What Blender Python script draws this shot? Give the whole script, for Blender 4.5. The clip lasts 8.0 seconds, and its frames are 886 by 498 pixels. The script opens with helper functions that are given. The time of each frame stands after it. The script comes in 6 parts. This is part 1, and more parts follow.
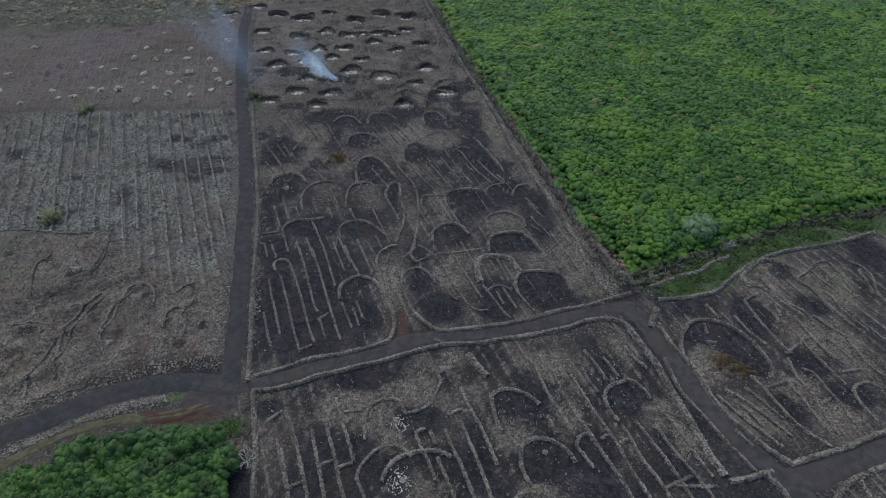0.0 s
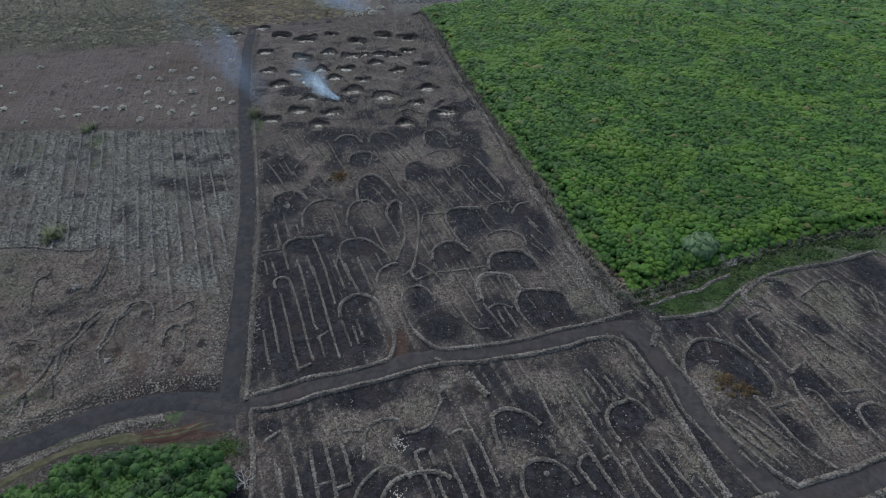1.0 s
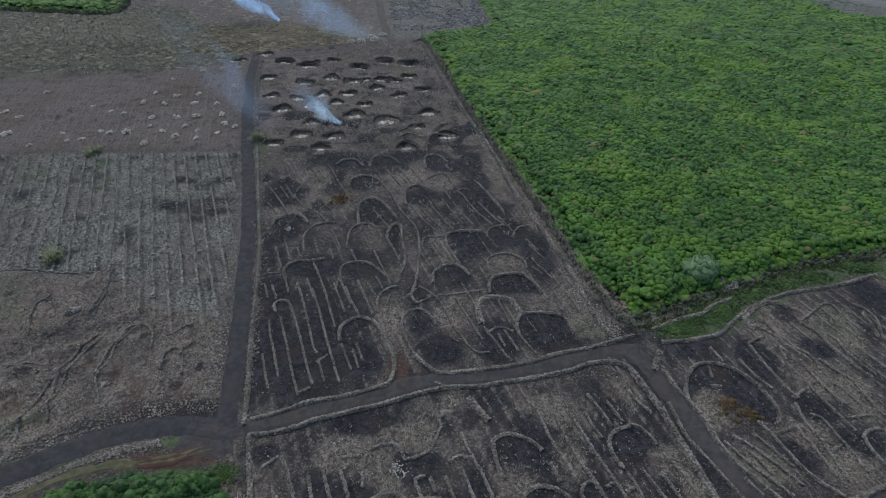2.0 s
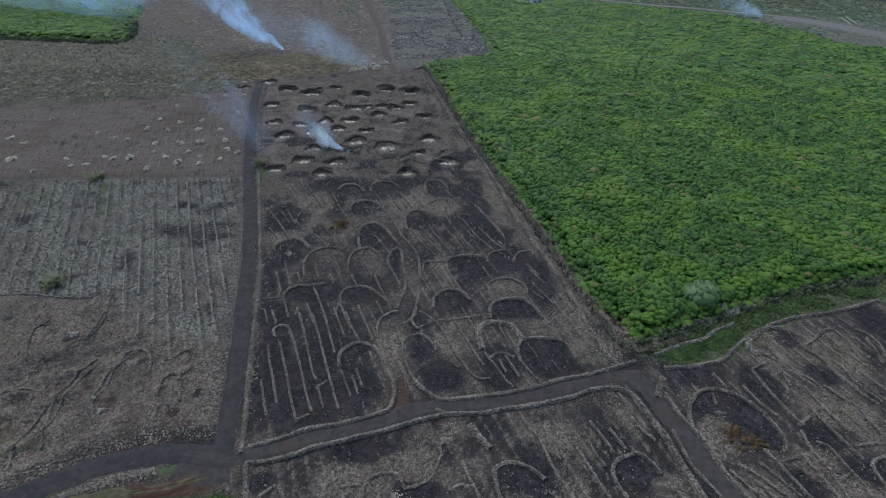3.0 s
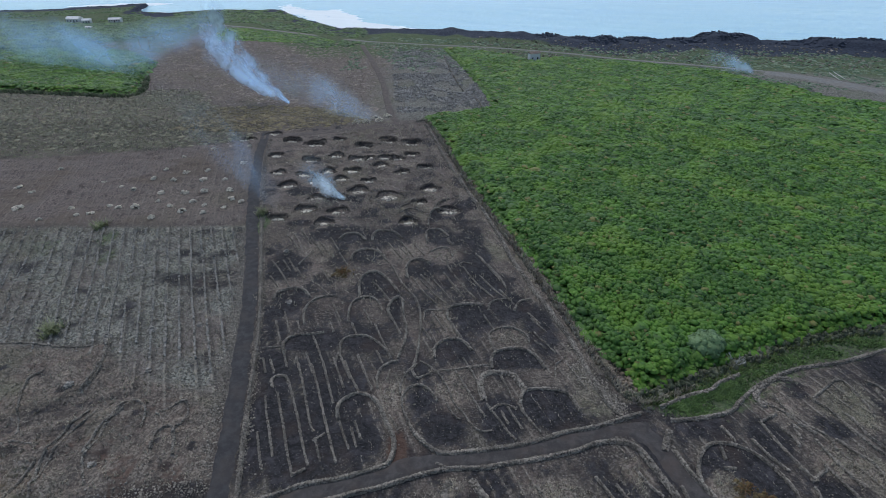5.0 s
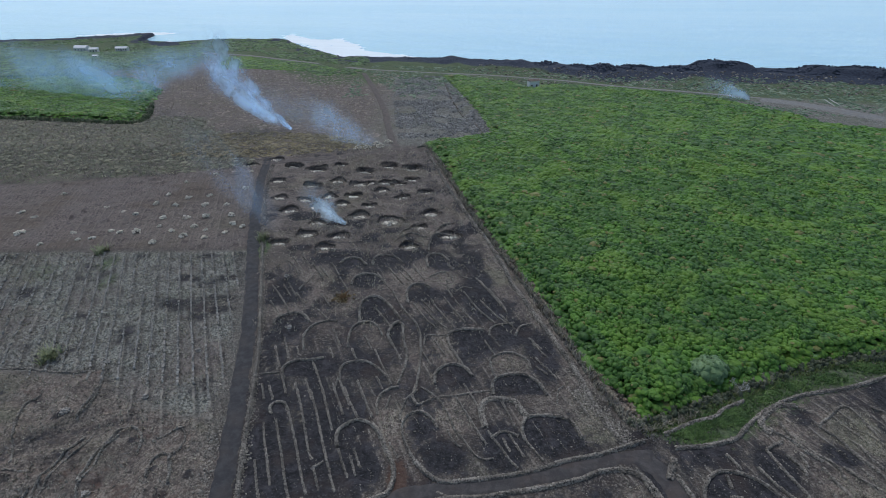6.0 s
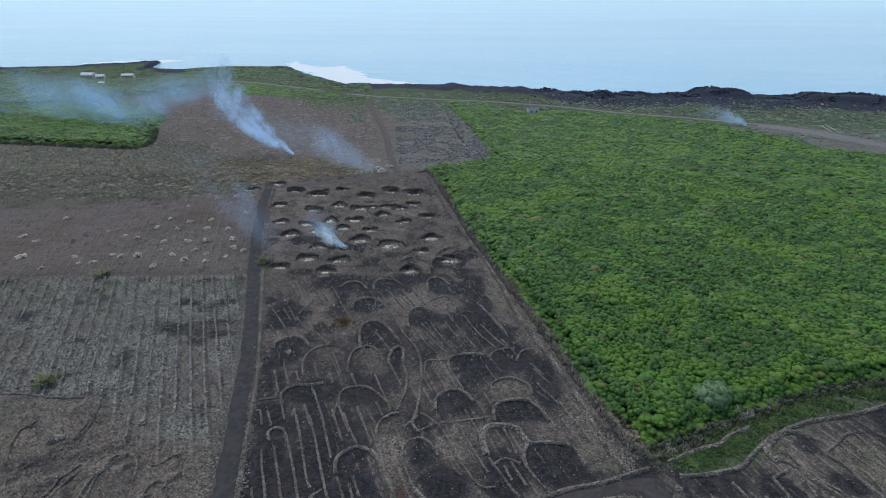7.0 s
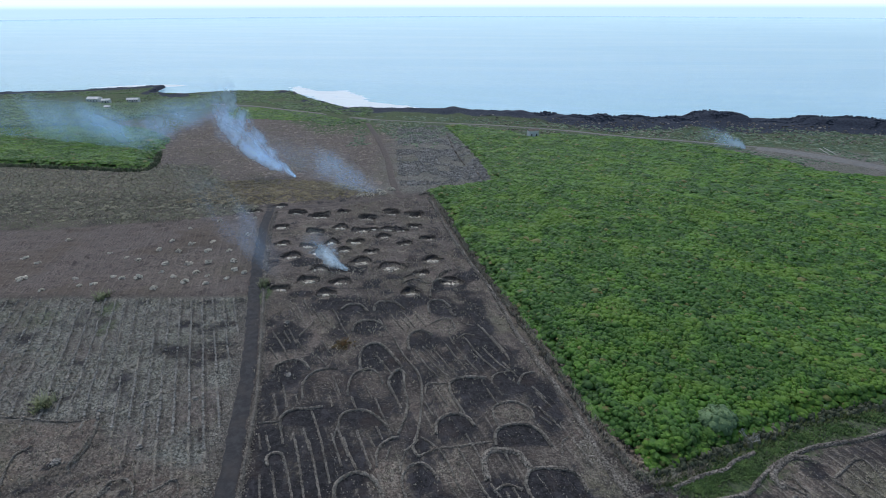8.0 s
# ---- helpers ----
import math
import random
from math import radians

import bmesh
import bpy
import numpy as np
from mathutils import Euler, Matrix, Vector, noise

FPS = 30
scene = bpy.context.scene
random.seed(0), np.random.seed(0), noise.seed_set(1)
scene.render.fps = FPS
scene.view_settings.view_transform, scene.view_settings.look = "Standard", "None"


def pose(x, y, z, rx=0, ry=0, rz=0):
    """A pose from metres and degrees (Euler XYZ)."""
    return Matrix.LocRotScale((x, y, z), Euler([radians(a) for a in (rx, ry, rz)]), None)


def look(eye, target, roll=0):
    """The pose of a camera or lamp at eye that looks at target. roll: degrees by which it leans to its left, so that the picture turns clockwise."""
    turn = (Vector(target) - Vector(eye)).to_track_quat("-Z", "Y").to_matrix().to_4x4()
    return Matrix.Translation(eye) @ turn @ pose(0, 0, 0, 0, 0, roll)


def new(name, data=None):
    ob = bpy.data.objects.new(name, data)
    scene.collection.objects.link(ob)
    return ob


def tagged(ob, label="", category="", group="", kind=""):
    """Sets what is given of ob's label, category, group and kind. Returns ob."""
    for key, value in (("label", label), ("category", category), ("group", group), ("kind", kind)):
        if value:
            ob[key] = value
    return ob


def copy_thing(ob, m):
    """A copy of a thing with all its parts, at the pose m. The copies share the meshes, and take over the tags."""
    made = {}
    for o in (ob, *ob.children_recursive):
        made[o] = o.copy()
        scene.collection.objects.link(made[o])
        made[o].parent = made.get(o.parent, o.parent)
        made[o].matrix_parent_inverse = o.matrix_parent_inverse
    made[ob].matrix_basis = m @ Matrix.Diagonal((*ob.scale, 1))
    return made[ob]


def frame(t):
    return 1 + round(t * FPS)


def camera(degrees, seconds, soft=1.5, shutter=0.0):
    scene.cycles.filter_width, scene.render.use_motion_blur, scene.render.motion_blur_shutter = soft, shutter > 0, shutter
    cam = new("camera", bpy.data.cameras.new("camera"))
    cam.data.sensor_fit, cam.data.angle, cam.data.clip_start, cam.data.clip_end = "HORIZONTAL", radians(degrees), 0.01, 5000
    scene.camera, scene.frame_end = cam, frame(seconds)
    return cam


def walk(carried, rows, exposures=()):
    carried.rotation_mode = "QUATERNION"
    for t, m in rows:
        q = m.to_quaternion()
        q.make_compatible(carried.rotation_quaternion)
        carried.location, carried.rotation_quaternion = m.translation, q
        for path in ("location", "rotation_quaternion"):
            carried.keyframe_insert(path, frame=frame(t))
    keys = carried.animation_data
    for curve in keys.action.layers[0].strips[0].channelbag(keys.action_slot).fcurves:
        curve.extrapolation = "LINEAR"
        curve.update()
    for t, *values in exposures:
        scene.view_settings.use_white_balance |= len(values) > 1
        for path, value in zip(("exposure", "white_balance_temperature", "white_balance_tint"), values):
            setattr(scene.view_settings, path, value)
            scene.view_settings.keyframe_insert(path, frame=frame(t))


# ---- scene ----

# ---- camera: a drone hovering 80 m up that tilts from the fields to the sea ----
cam = camera(79.25, 8.0, soft=0.9)
PATH = [
    (0.0, pose(0, 0, 80, 45.67, 0.11, -0.60)),
    (0.5, pose(0, 0, 80, 46.53, 0.07, -0.53)),
    (1.0, pose(0, 0, 80, 47.62, 0.06, -0.49)),
    (1.5, pose(0, 0, 80, 48.78, 0.05, -0.45)),
    (3.0, pose(0, 0, 80, 52.73, 0.05, -0.34)),
    (3.5, pose(0, 0, 80, 53.98, 0.07, -0.32)),
    (4.0, pose(0, 0, 80, 55.33, 0.09, -0.29)),
    (4.5, pose(0, 0, 80, 56.60, 0.06, -0.25)),
    (6.0, pose(0, 0, 80, 60.55, 0.10, -0.18)),
    (6.5, pose(0, 0, 80, 61.81, 0.08, -0.12)),
    (7.0, pose(0, 0, 80, 63.14, 0.10, -0.10)),
    (7.5, pose(0, 0, 80, 64.36, 0.10, -0.02)),
    (8.0, pose(0, 0, 80, 65.50, 0.13, 0.00)),
]
walk(cam, PATH, ((0.0, -0.03), (4.0, 0.03), (6.0, 0.08), (8.0, 0.08)))

# ---- world and light: a bright overcast sky over the sea ----
SUN_UP, SUN_ROUND = radians(58), radians(-20)
world = bpy.data.worlds.new("world")
scene.world = world
world.use_nodes = True
wn = world.node_tree
sky = wn.nodes.new("ShaderNodeTexSky")
sky.sky_type = "NISHITA"
sky.sun_disc = False
sky.sun_elevation, sky.sun_rotation = SUN_UP, SUN_ROUND
sky.air_density, sky.dust_density, sky.ozone_density = 1.2, 1.8, 3.2
wn.links.new(sky.outputs[0], wn.nodes["Background"].inputs[0])
wn.nodes["Background"].inputs[1].default_value = 0.12
sun = new("sun", bpy.data.lights.new("sun", "SUN"))
sun.data.energy, sun.data.angle, sun.data.color = 1.1, radians(40), (1.0, 0.98, 0.95)
sun.matrix_world = look((math.sin(SUN_ROUND) * 100, math.cos(SUN_ROUND) * 100, 100 * math.tan(SUN_UP)), (0, 0, 0))
scene.view_settings.exposure = 0.0


# ---- materials ----
class Mat:
    """A small writer of node materials."""

    def __init__(self, name, rough=0.9):
        self.m = bpy.data.materials.new(name)
        self.m.use_nodes = True
        self.t = self.m.node_tree
        self.b = self.t.nodes["Principled BSDF"]
        self.b.inputs["Roughness"].default_value = rough
        self.b.inputs["Specular IOR Level"].default_value = 0.25
        self.geo = self.t.nodes.new("ShaderNodeNewGeometry")

    def put(self, value, socket):
        if isinstance(value, bpy.types.NodeSocket):
            self.t.links.new(value, socket)
        elif isinstance(value, (tuple, list)):
            socket.default_value = (*value, 1)[:4] if len(socket.default_value) == 4 else value[:3]
        else:
            socket.default_value = value

    def where(self):
        return self.geo.outputs["Position"]

    def island(self):
        return self.geo.outputs["Random Per Island"]

    def thing(self):
        return self.t.nodes.new("ShaderNodeObjectInfo").outputs["Random"]

    def attr(self, name):
        n = self.t.nodes.new("ShaderNodeAttribute")
        n.attribute_name = name
        return n.outputs["Fac"]

    def noise(self, size, detail=4.0, rough=0.6, stretch=(1, 1, 1), turn=0.0, warp=0.0):
        mp = self.t.nodes.new("ShaderNodeMapping")
        mp.inputs["Rotation"].default_value = (0, 0, turn)
        self.put(self.where(), mp.inputs["Vector"])
        mp2 = self.t.nodes.new("ShaderNodeMapping")
        mp2.inputs["Scale"].default_value = stretch
        self.put(mp.outputs[0], mp2.inputs["Vector"])
        n = self.t.nodes.new("ShaderNodeTexNoise")
        self.put(mp2.outputs[0], n.inputs["Vector"])
        n.inputs["Scale"].default_value = 1.0 / size
        n.inputs["Detail"].default_value = detail
        n.inputs["Roughness"].default_value = rough
        n.inputs["Distortion"].default_value = warp
        return n.outputs["Fac"]

    def cells(self, size, feature="F1"):
        n = self.t.nodes.new("ShaderNodeTexVoronoi")
        n.feature = feature
        self.put(self.where(), n.inputs["Vector"])
        n.inputs["Scale"].default_value = 1.0 / size
        return n.outputs["Distance"]

    def span(self, value, a, b, c=0.0, d=1.0):
        n = self.t.nodes.new("ShaderNodeMapRange")
        n.interpolation_type = "SMOOTHSTEP"
        self.put(value, n.inputs["Value"])
        for i, v in zip((1, 2, 3, 4), (a, b, c, d)):
            n.inputs[i].default_value = v
        return n.outputs[0]

    def math(self, op, a, b):
        n = self.t.nodes.new("ShaderNodeMath")
        n.operation = op
        self.put(a, n.inputs[0]), self.put(b, n.inputs[1])
        return n.outputs[0]

    def mix(self, f, a, b, blend="MIX"):
        n = self.t.nodes.new("ShaderNodeMix")
        n.data_type, n.blend_type = "RGBA", blend
        self.put(f, n.inputs[0])
        self.put(a, n.inputs[6]), self.put(b, n.inputs[7])
        return n.outputs[2]

    def bump(self, height, depth, strength=1.0):
        n = self.t.nodes.new("ShaderNodeBump")
        n.inputs["Distance"].default_value, n.inputs["Strength"].default_value = depth, strength
        self.put(height, n.inputs["Height"])
        self.t.links.new(n.outputs[0], self.b.inputs["Normal"])

    def done(self, colour):
        self.put(colour, self.b.inputs["Base Color"])
        return self.m


def ground_material():
    m = Mat("soil_and_stubble", 0.95)
    fine, small, mid, broad = m.noise(0.35, 3), m.noise(1.1, 4), m.noise(4.5, 4, warp=0.6), m.noise(22, 3)
    grit = m.cells(0.5)
    fur = m.noise(0.42, 4, 0.72)
    comb = m.noise(0.55, 4, 0.75)
    coarse = m.noise(1.7, 5, 0.7, warp=0.5)

    def edge(name, soft=0.25):
        wob = m.math("ADD", m.attr(name), m.math("MULTIPLY", m.math("SUBTRACT", small, 0.5), 1.1))
        wob = m.math("ADD", wob, m.math("MULTIPLY", m.math("SUBTRACT", mid, 0.5), 0.5))
        return m.span(wob, 0.5 - soft, 0.5 + soft)

    soil = m.mix(m.span(mid, 0.3, 0.7), (0.05, 0.042, 0.037), (0.10, 0.083, 0.070))
    soil = m.mix(m.span(broad, 0.35, 0.7, 0, 0.6), soil, (0.0617, 0.0562, 0.0509))
    soil = m.mix(m.span(fine, 0.53, 0.62, 0, 0.85), soil, (0.2, 0.18, 0.155))
    soil = m.mix(m.span(fine, 0.5, 0.38, 0, 0.6), soil, (0.0257, 0.023, 0.0212))
    dry = m.mix(m.span(fur, 0.41, 0.6), (0.10, 0.084, 0.068), (0.34, 0.295, 0.24))
    dry = m.mix(m.span(mid, 0.45, 0.72, 0, 0.6), dry, (0.165, 0.118, 0.098))
    dry = m.mix(m.span(coarse, 0.5, 0.64, 0, 0.75), dry, (0.082, 0.07, 0.06))
    dry = m.mix(m.span(broad, 0.5, 0.66, 0, 0.5), dry, (0.155, 0.165, 0.10))
    colour = m.mix(m.span(m.attr("dry"), 0, 1), soil, dry)
    grey = m.mix(m.span(comb, 0.42, 0.58), (0.075, 0.078, 0.066), (0.31, 0.31, 0.265))
    grey = m.mix(m.span(mid, 0.4, 0.7, 0, 0.45), grey, (0.135, 0.122, 0.105))
    grey = m.mix(m.span(broad, 0.5, 0.7, 0, 0.5), grey, (0.12, 0.14, 0.085))
    colour = m.mix(m.attr("grey"), colour, grey)
    brown = m.mix(m.span(fur, 0.4, 0.6), (0.084, 0.069, 0.061), (0.228, 0.19, 0.166))
    brown = m.mix(m.span(mid, 0.42, 0.66, 0, 0.7), brown, (0.15, 0.13, 0.115))
    brown = m.mix(m.span(broad, 0.45, 0.65, 0, 0.5), brown, (0.115, 0.088, 0.06))
    colour = m.mix(m.attr("brown"), colour, brown)
    colour = m.mix(m.span(m.noise(2.8, 5, 0.65, warp=0.8), 0.54, 0.64, 0, 0.5), colour, (0.036, 0.031, 0.029))
    colour = m.mix(m.span(m.noise(0.75, 3, 0.6), 0.6, 0.68, 0, 0.5), colour, (0.27, 0.24, 0.2))
    # planting rows: a pale crest, its shaded side painted dark, broken along the length
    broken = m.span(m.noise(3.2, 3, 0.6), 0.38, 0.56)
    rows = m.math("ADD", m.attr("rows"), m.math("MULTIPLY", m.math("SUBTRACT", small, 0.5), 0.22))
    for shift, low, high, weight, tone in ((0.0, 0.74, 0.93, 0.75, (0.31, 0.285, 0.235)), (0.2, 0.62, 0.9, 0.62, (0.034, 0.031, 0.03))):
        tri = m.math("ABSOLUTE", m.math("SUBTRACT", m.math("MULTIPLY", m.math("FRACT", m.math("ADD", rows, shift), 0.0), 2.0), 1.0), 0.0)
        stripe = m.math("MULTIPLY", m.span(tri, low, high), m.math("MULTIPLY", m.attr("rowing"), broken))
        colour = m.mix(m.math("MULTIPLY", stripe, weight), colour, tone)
    ash = m.mix(m.span(small, 0.35, 0.7), (0.016, 0.016, 0.0175), (0.046, 0.045, 0.047))
    ash = m.mix(m.span(fine, 0.57, 0.7, 0, 0.8), ash, (0.115, 0.113, 0.118))
    ash = m.mix(m.span(m.noise(3.4, 4, warp=0.7), 0.5, 0.68, 0, 0.6), ash, (0.078, 0.073, 0.08))
    ash = m.mix(m.span(m.noise(9, 3), 0.5, 0.7, 0, 0.6), ash, (0.062, 0.047, 0.04))
    colour = m.mix(edge("burnt"), colour, ash)
    turf = m.mix(m.span(small, 0.35, 0.65), (0.042, 0.074, 0.034), (0.12, 0.16, 0.07))
    turf = m.mix(m.span(mid, 0.42, 0.66, 0, 0.55), turf, (0.105, 0.115, 0.075))
    colour = m.mix(edge("green"), colour, turf)
    colour = m.mix(edge("red"), colour, m.mix(m.span(small, 0.3, 0.7), (0.072, 0.0432, 0.0324), (0.115, 0.0756, 0.0576)))
    # lava blued: the distance haze is put into its colour
    lava = m.mix(m.span(coarse, 0.35, 0.7), (0.02, 0.027, 0.042), (0.056, 0.068, 0.094))
    colour = m.mix(edge("lava"), colour, lava)
    relief = m.math("ADD", m.math("MULTIPLY", fine, 0.5), m.math("ADD", m.math("MULTIPLY", small, 0.9), m.math("MULTIPLY", grit, -0.25)))
    m.bump(relief, 0.35)
    return m.done(colour)


def road_material(name, dark, pale, spot):
    m = Mat(name, 0.9)
    rut, fine, mid = m.noise(1.6, 4, warp=0.4), m.noise(0.3, 3), m.noise(6, 4)
    c = m.mix(m.span(rut, 0.35, 0.68), dark, pale)
    c = m.mix(m.span(mid, 0.45, 0.72, 0, 0.7), c, spot)
    c = m.mix(m.span(fine, 0.6, 0.75, 0, 0.4), c, tuple(v * 1.7 for v in pale))
    m.bump(m.math("ADD", fine, rut), 0.06)
    return m.done(c)


def stone_material(name, dark, pale, lichen):
    m = Mat(name, 0.92)
    c = m.mix(m.island(), dark, pale)
    c = m.mix(m.span(m.noise(0.25, 3), 0.5, 0.7, 0, 0.6), c, lichen)
    c = m.mix(m.span(m.noise(5, 3), 0.35, 0.7, 0, 0.55), c, tuple(v * 0.7 for v in dark))
    m.bump(m.noise(0.12, 3), 0.03)
    return m.done(c)


def leaf_material(name, deep, mid, young, sheen=0.4, olive=None):
    m = Mat(name, 0.6)
    m.b.inputs["Specular IOR Level"].default_value = sheen
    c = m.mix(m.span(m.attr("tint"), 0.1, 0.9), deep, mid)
    c = m.mix(m.span(m.noise(7, 4), 0.45, 0.64, 0, 0.75), c, young)
    c = m.mix(m.span(m.noise(4.5, 4, warp=0.5), 0.5, 0.62, 0, 0.75), c, tuple(0.8 * v + 0.01 for v in deep))
    c = m.mix(m.span(m.island(), 0.45, 1.0, 0, 0.5), c, young)
    if olive:
        c = m.mix(m.span(m.noise(16, 4, 0.6, warp=0.7), 0.48, 0.62, 0, 0.7), c, olive)
        c = m.mix(m.span(m.noise(11, 3, 0.6, warp=0.4), 0.54, 0.62, 0, 0.75), c, tuple(0.7 * a + 0.3 * b for a, b in zip(deep, mid)))
        c = m.mix(m.span(m.math("ADD", m.island(), m.math("MULTIPLY", m.noise(6, 2), 0.16)), 1.045, 1.06, 0, 0.7), c, (0.20, 0.16, 0.06))
        c = m.mix(m.span(m.noise(3.2, 2), 0.7, 0.75, 0, 0.6), c, (0.15, 0.25, 0.12))
    m.bump(m.noise(0.18, 3), 0.08)
    return m.done(c)


def plain_material(name, a, b, size=0.8, rough=0.8):
    m = Mat(name, rough)
    m.bump(m.noise(size * 0.3, 3), 0.03)
    return m.done(m.mix(m.span(m.noise(size, 4), 0.3, 0.7), a, b))


def sea_material():
    m = Mat("sea_water", 0.2)
    m.b.inputs["IOR"].default_value = 1.33
    m.b.inputs["Specular IOR Level"].default_value = 0.5
    swell, chop, streak = m.noise(26, 4, 0.55, (0.5, 1.6, 1), 0.25), m.noise(4, 4, 0.6, (0.7, 1.3, 1), -0.2), m.noise(160, 4, 0.6, (0.25, 1.5, 1), 0.1)
    # water colours set far paler than real sea to stand in for haze
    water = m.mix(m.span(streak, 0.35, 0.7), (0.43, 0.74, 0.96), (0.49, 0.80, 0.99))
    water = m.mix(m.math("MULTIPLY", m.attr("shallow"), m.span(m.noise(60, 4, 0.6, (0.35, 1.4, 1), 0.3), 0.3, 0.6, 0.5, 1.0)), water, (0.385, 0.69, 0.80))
    foam = m.math("ADD", m.attr("foam"), m.math("MULTIPLY", m.math("SUBTRACT", m.noise(17, 7, 0.72, (0.5, 1.3, 1), 0.5, 0.8), 0.5), 1.9))
    foam = m.span(foam, 0.44, 0.58)
    m.put(m.math("ADD", m.math("MULTIPLY", foam, 0.6), 0.2), m.b.inputs["Roughness"])
    m.bump(m.math("ADD", swell, m.math("MULTIPLY", chop, 0.35)), 0.9)
    return m.done(m.mix(foam, water, (0.90, 0.98, 0.98)))


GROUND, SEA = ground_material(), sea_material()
TRACK = road_material("cinder_track", (0.054, 0.051, 0.05), (0.088, 0.082, 0.078), (0.086, 0.068, 0.058))
ASPHALT = road_material("dark_asphalt", (0.042, 0.042, 0.043), (0.067, 0.066, 0.067), (0.07, 0.061, 0.056))
DIRT = road_material("bare_dirt", (0.085, 0.073, 0.065), (0.145, 0.122, 0.106), (0.11, 0.095, 0.085))
GRASSY = road_material("grassy_path", (0.085, 0.085, 0.045), (0.16, 0.145, 0.09), (0.09, 0.105, 0.045))
REDSOIL = road_material("red_soil", (0.075, 0.042, 0.032), (0.115, 0.065, 0.048), (0.085, 0.056, 0.045))
COAST = road_material("pale_gravel", (0.165, 0.168, 0.16), (0.245, 0.24, 0.225), (0.22, 0.195, 0.165))
BASALT = stone_material("lichened_basalt", (0.09, 0.08, 0.068), (0.42, 0.38, 0.315), (0.47, 0.425, 0.355))
# dark stone whose colour stands for shade on the hollows' back walls
HOLLOW_SHADE = stone_material("hollow_shade_stone", (0.055, 0.048, 0.043), (0.2, 0.175, 0.15), (0.27, 0.235, 0.2))
PALE = stone_material("bleached_stone", (0.46, 0.42, 0.34), (0.86, 0.79, 0.65), (0.66, 0.60, 0.49))
# black lava with the blue of sea haze mixed into its colours
LAVA = stone_material("black_lava", (0.045, 0.055, 0.078), (0.085, 0.10, 0.133), (0.11, 0.125, 0.15))
LEAF = leaf_material("thicket_leaf", (0.034, 0.098, 0.015), (0.077, 0.203, 0.021), (0.112, 0.252, 0.026), 0.35, (0.128, 0.245, 0.023))
LEAF_DARK = leaf_material("copse_leaf", (0.015, 0.052, 0.013), (0.06, 0.158, 0.034), (0.105, 0.21, 0.038))
WEATHERED = stone_material("weathered_stone", (0.19, 0.178, 0.158), (0.44, 0.415, 0.365), (0.44, 0.41, 0.35))
STRAW = leaf_material("dry_grass", (0.18, 0.16, 0.12), (0.40, 0.365, 0.28), (0.50, 0.46, 0.35), 0.1)
REED = leaf_material("green_reed", (0.07, 0.10, 0.03), (0.20, 0.24, 0.09), (0.30, 0.32, 0.14), 0.2)
CANE = leaf_material("pale_cane", (0.15, 0.18, 0.075), (0.29, 0.32, 0.165), (0.42, 0.42, 0.27), 0.2)
WOOD = plain_material("bare_wood", (0.16, 0.14, 0.12), (0.33, 0.31, 0.28), 0.3)


# ---- helpers for building ----
def hashed(ix, iy, seed):
    n = (ix.astype(np.int64) * 374761393 + iy.astype(np.int64) * 668265263 + seed * 974711) & 0x7FFFFFFF
    n = ((n ^ (n >> 13)) * 1274126177) & 0x7FFFFFFF
    return ((n ^ (n >> 16)) & 0xFFFF) / 65535.0


def vnoise(x, y, seed=0):
    ix, iy = np.floor(x), np.floor(y)
    fx, fy = x - ix, y - iy
    fx, fy = fx * fx * (3 - 2 * fx), fy * fy * (3 - 2 * fy)
    a, b = hashed(ix, iy, seed), hashed(ix + 1, iy, seed)
    c, d = hashed(ix, iy + 1, seed), hashed(ix + 1, iy + 1, seed)
    return a + (b - a) * fx + (c - a) * fy + (a - b - c + d) * fx * fy


def fbm(x, y, size, octaves=3, seed=0):
    total, amp, s = 0.0, 0.5, 0.0
    for k in range(octaves):
        total = total + amp * vnoise(x / size * 2**k, y / size * 2**k, seed + k * 17)
        s += amp
        amp *= 0.5
    return total / s


def near_path(x, y, p):
    """Distance from many places to a line of points."""
    best = np.full(x.shape, 1e9)
    for (ax, ay), (bx, by) in zip(p[:-1], p[1:]):
        dx, dy = bx - ax, by - ay
        k = np.clip(((x - ax) * dx + (y - ay) * dy) / (dx * dx + dy * dy + 1e-9), 0, 1)
        best = np.minimum(best, np.hypot(x - ax - k * dx, y - ay - k * dy))
    return best


def inside(x, y, p):
    hit = np.zeros(x.shape, bool)
    for (ax, ay), (bx, by) in zip(p, np.roll(p, -1, 0)):
        cross = (ay > y) != (by > y)
        hit ^= cross & (x < (bx - ax) * (y - ay) / (by - ay + 1e-12) + ax)
    return hit


def smooth(p, step):
    """A rounded line through a few corner points, in even steps."""
    q = np.vstack([2 * p[0] - p[1], p, 2 * p[-1] - p[-2]])
    out = []
    for i in range(1, len(q) - 2):
        t = np.linspace(0, 1, 12, endpoint=False)[:, None]
        a, b, c, d = q[i - 1], q[i], q[i + 1], q[i + 2]
        out.append(0.5 * (2 * b + (c - a) * t + (2 * a - 5 * b + 4 * c - d) * t**2 + (3 * b - a - 3 * c + d) * t**3))
    out = np.vstack(out + [p[-1:]])
    s = np.r_[0, np.cumsum(np.hypot(*np.diff(out, axis=0).T))]
    k = np.linspace(0, s[-1], max(2, int(s[-1] / step) + 1))
    return np.c_[np.interp(k, s, out[:, 0]), np.interp(k, s, out[:, 1])]


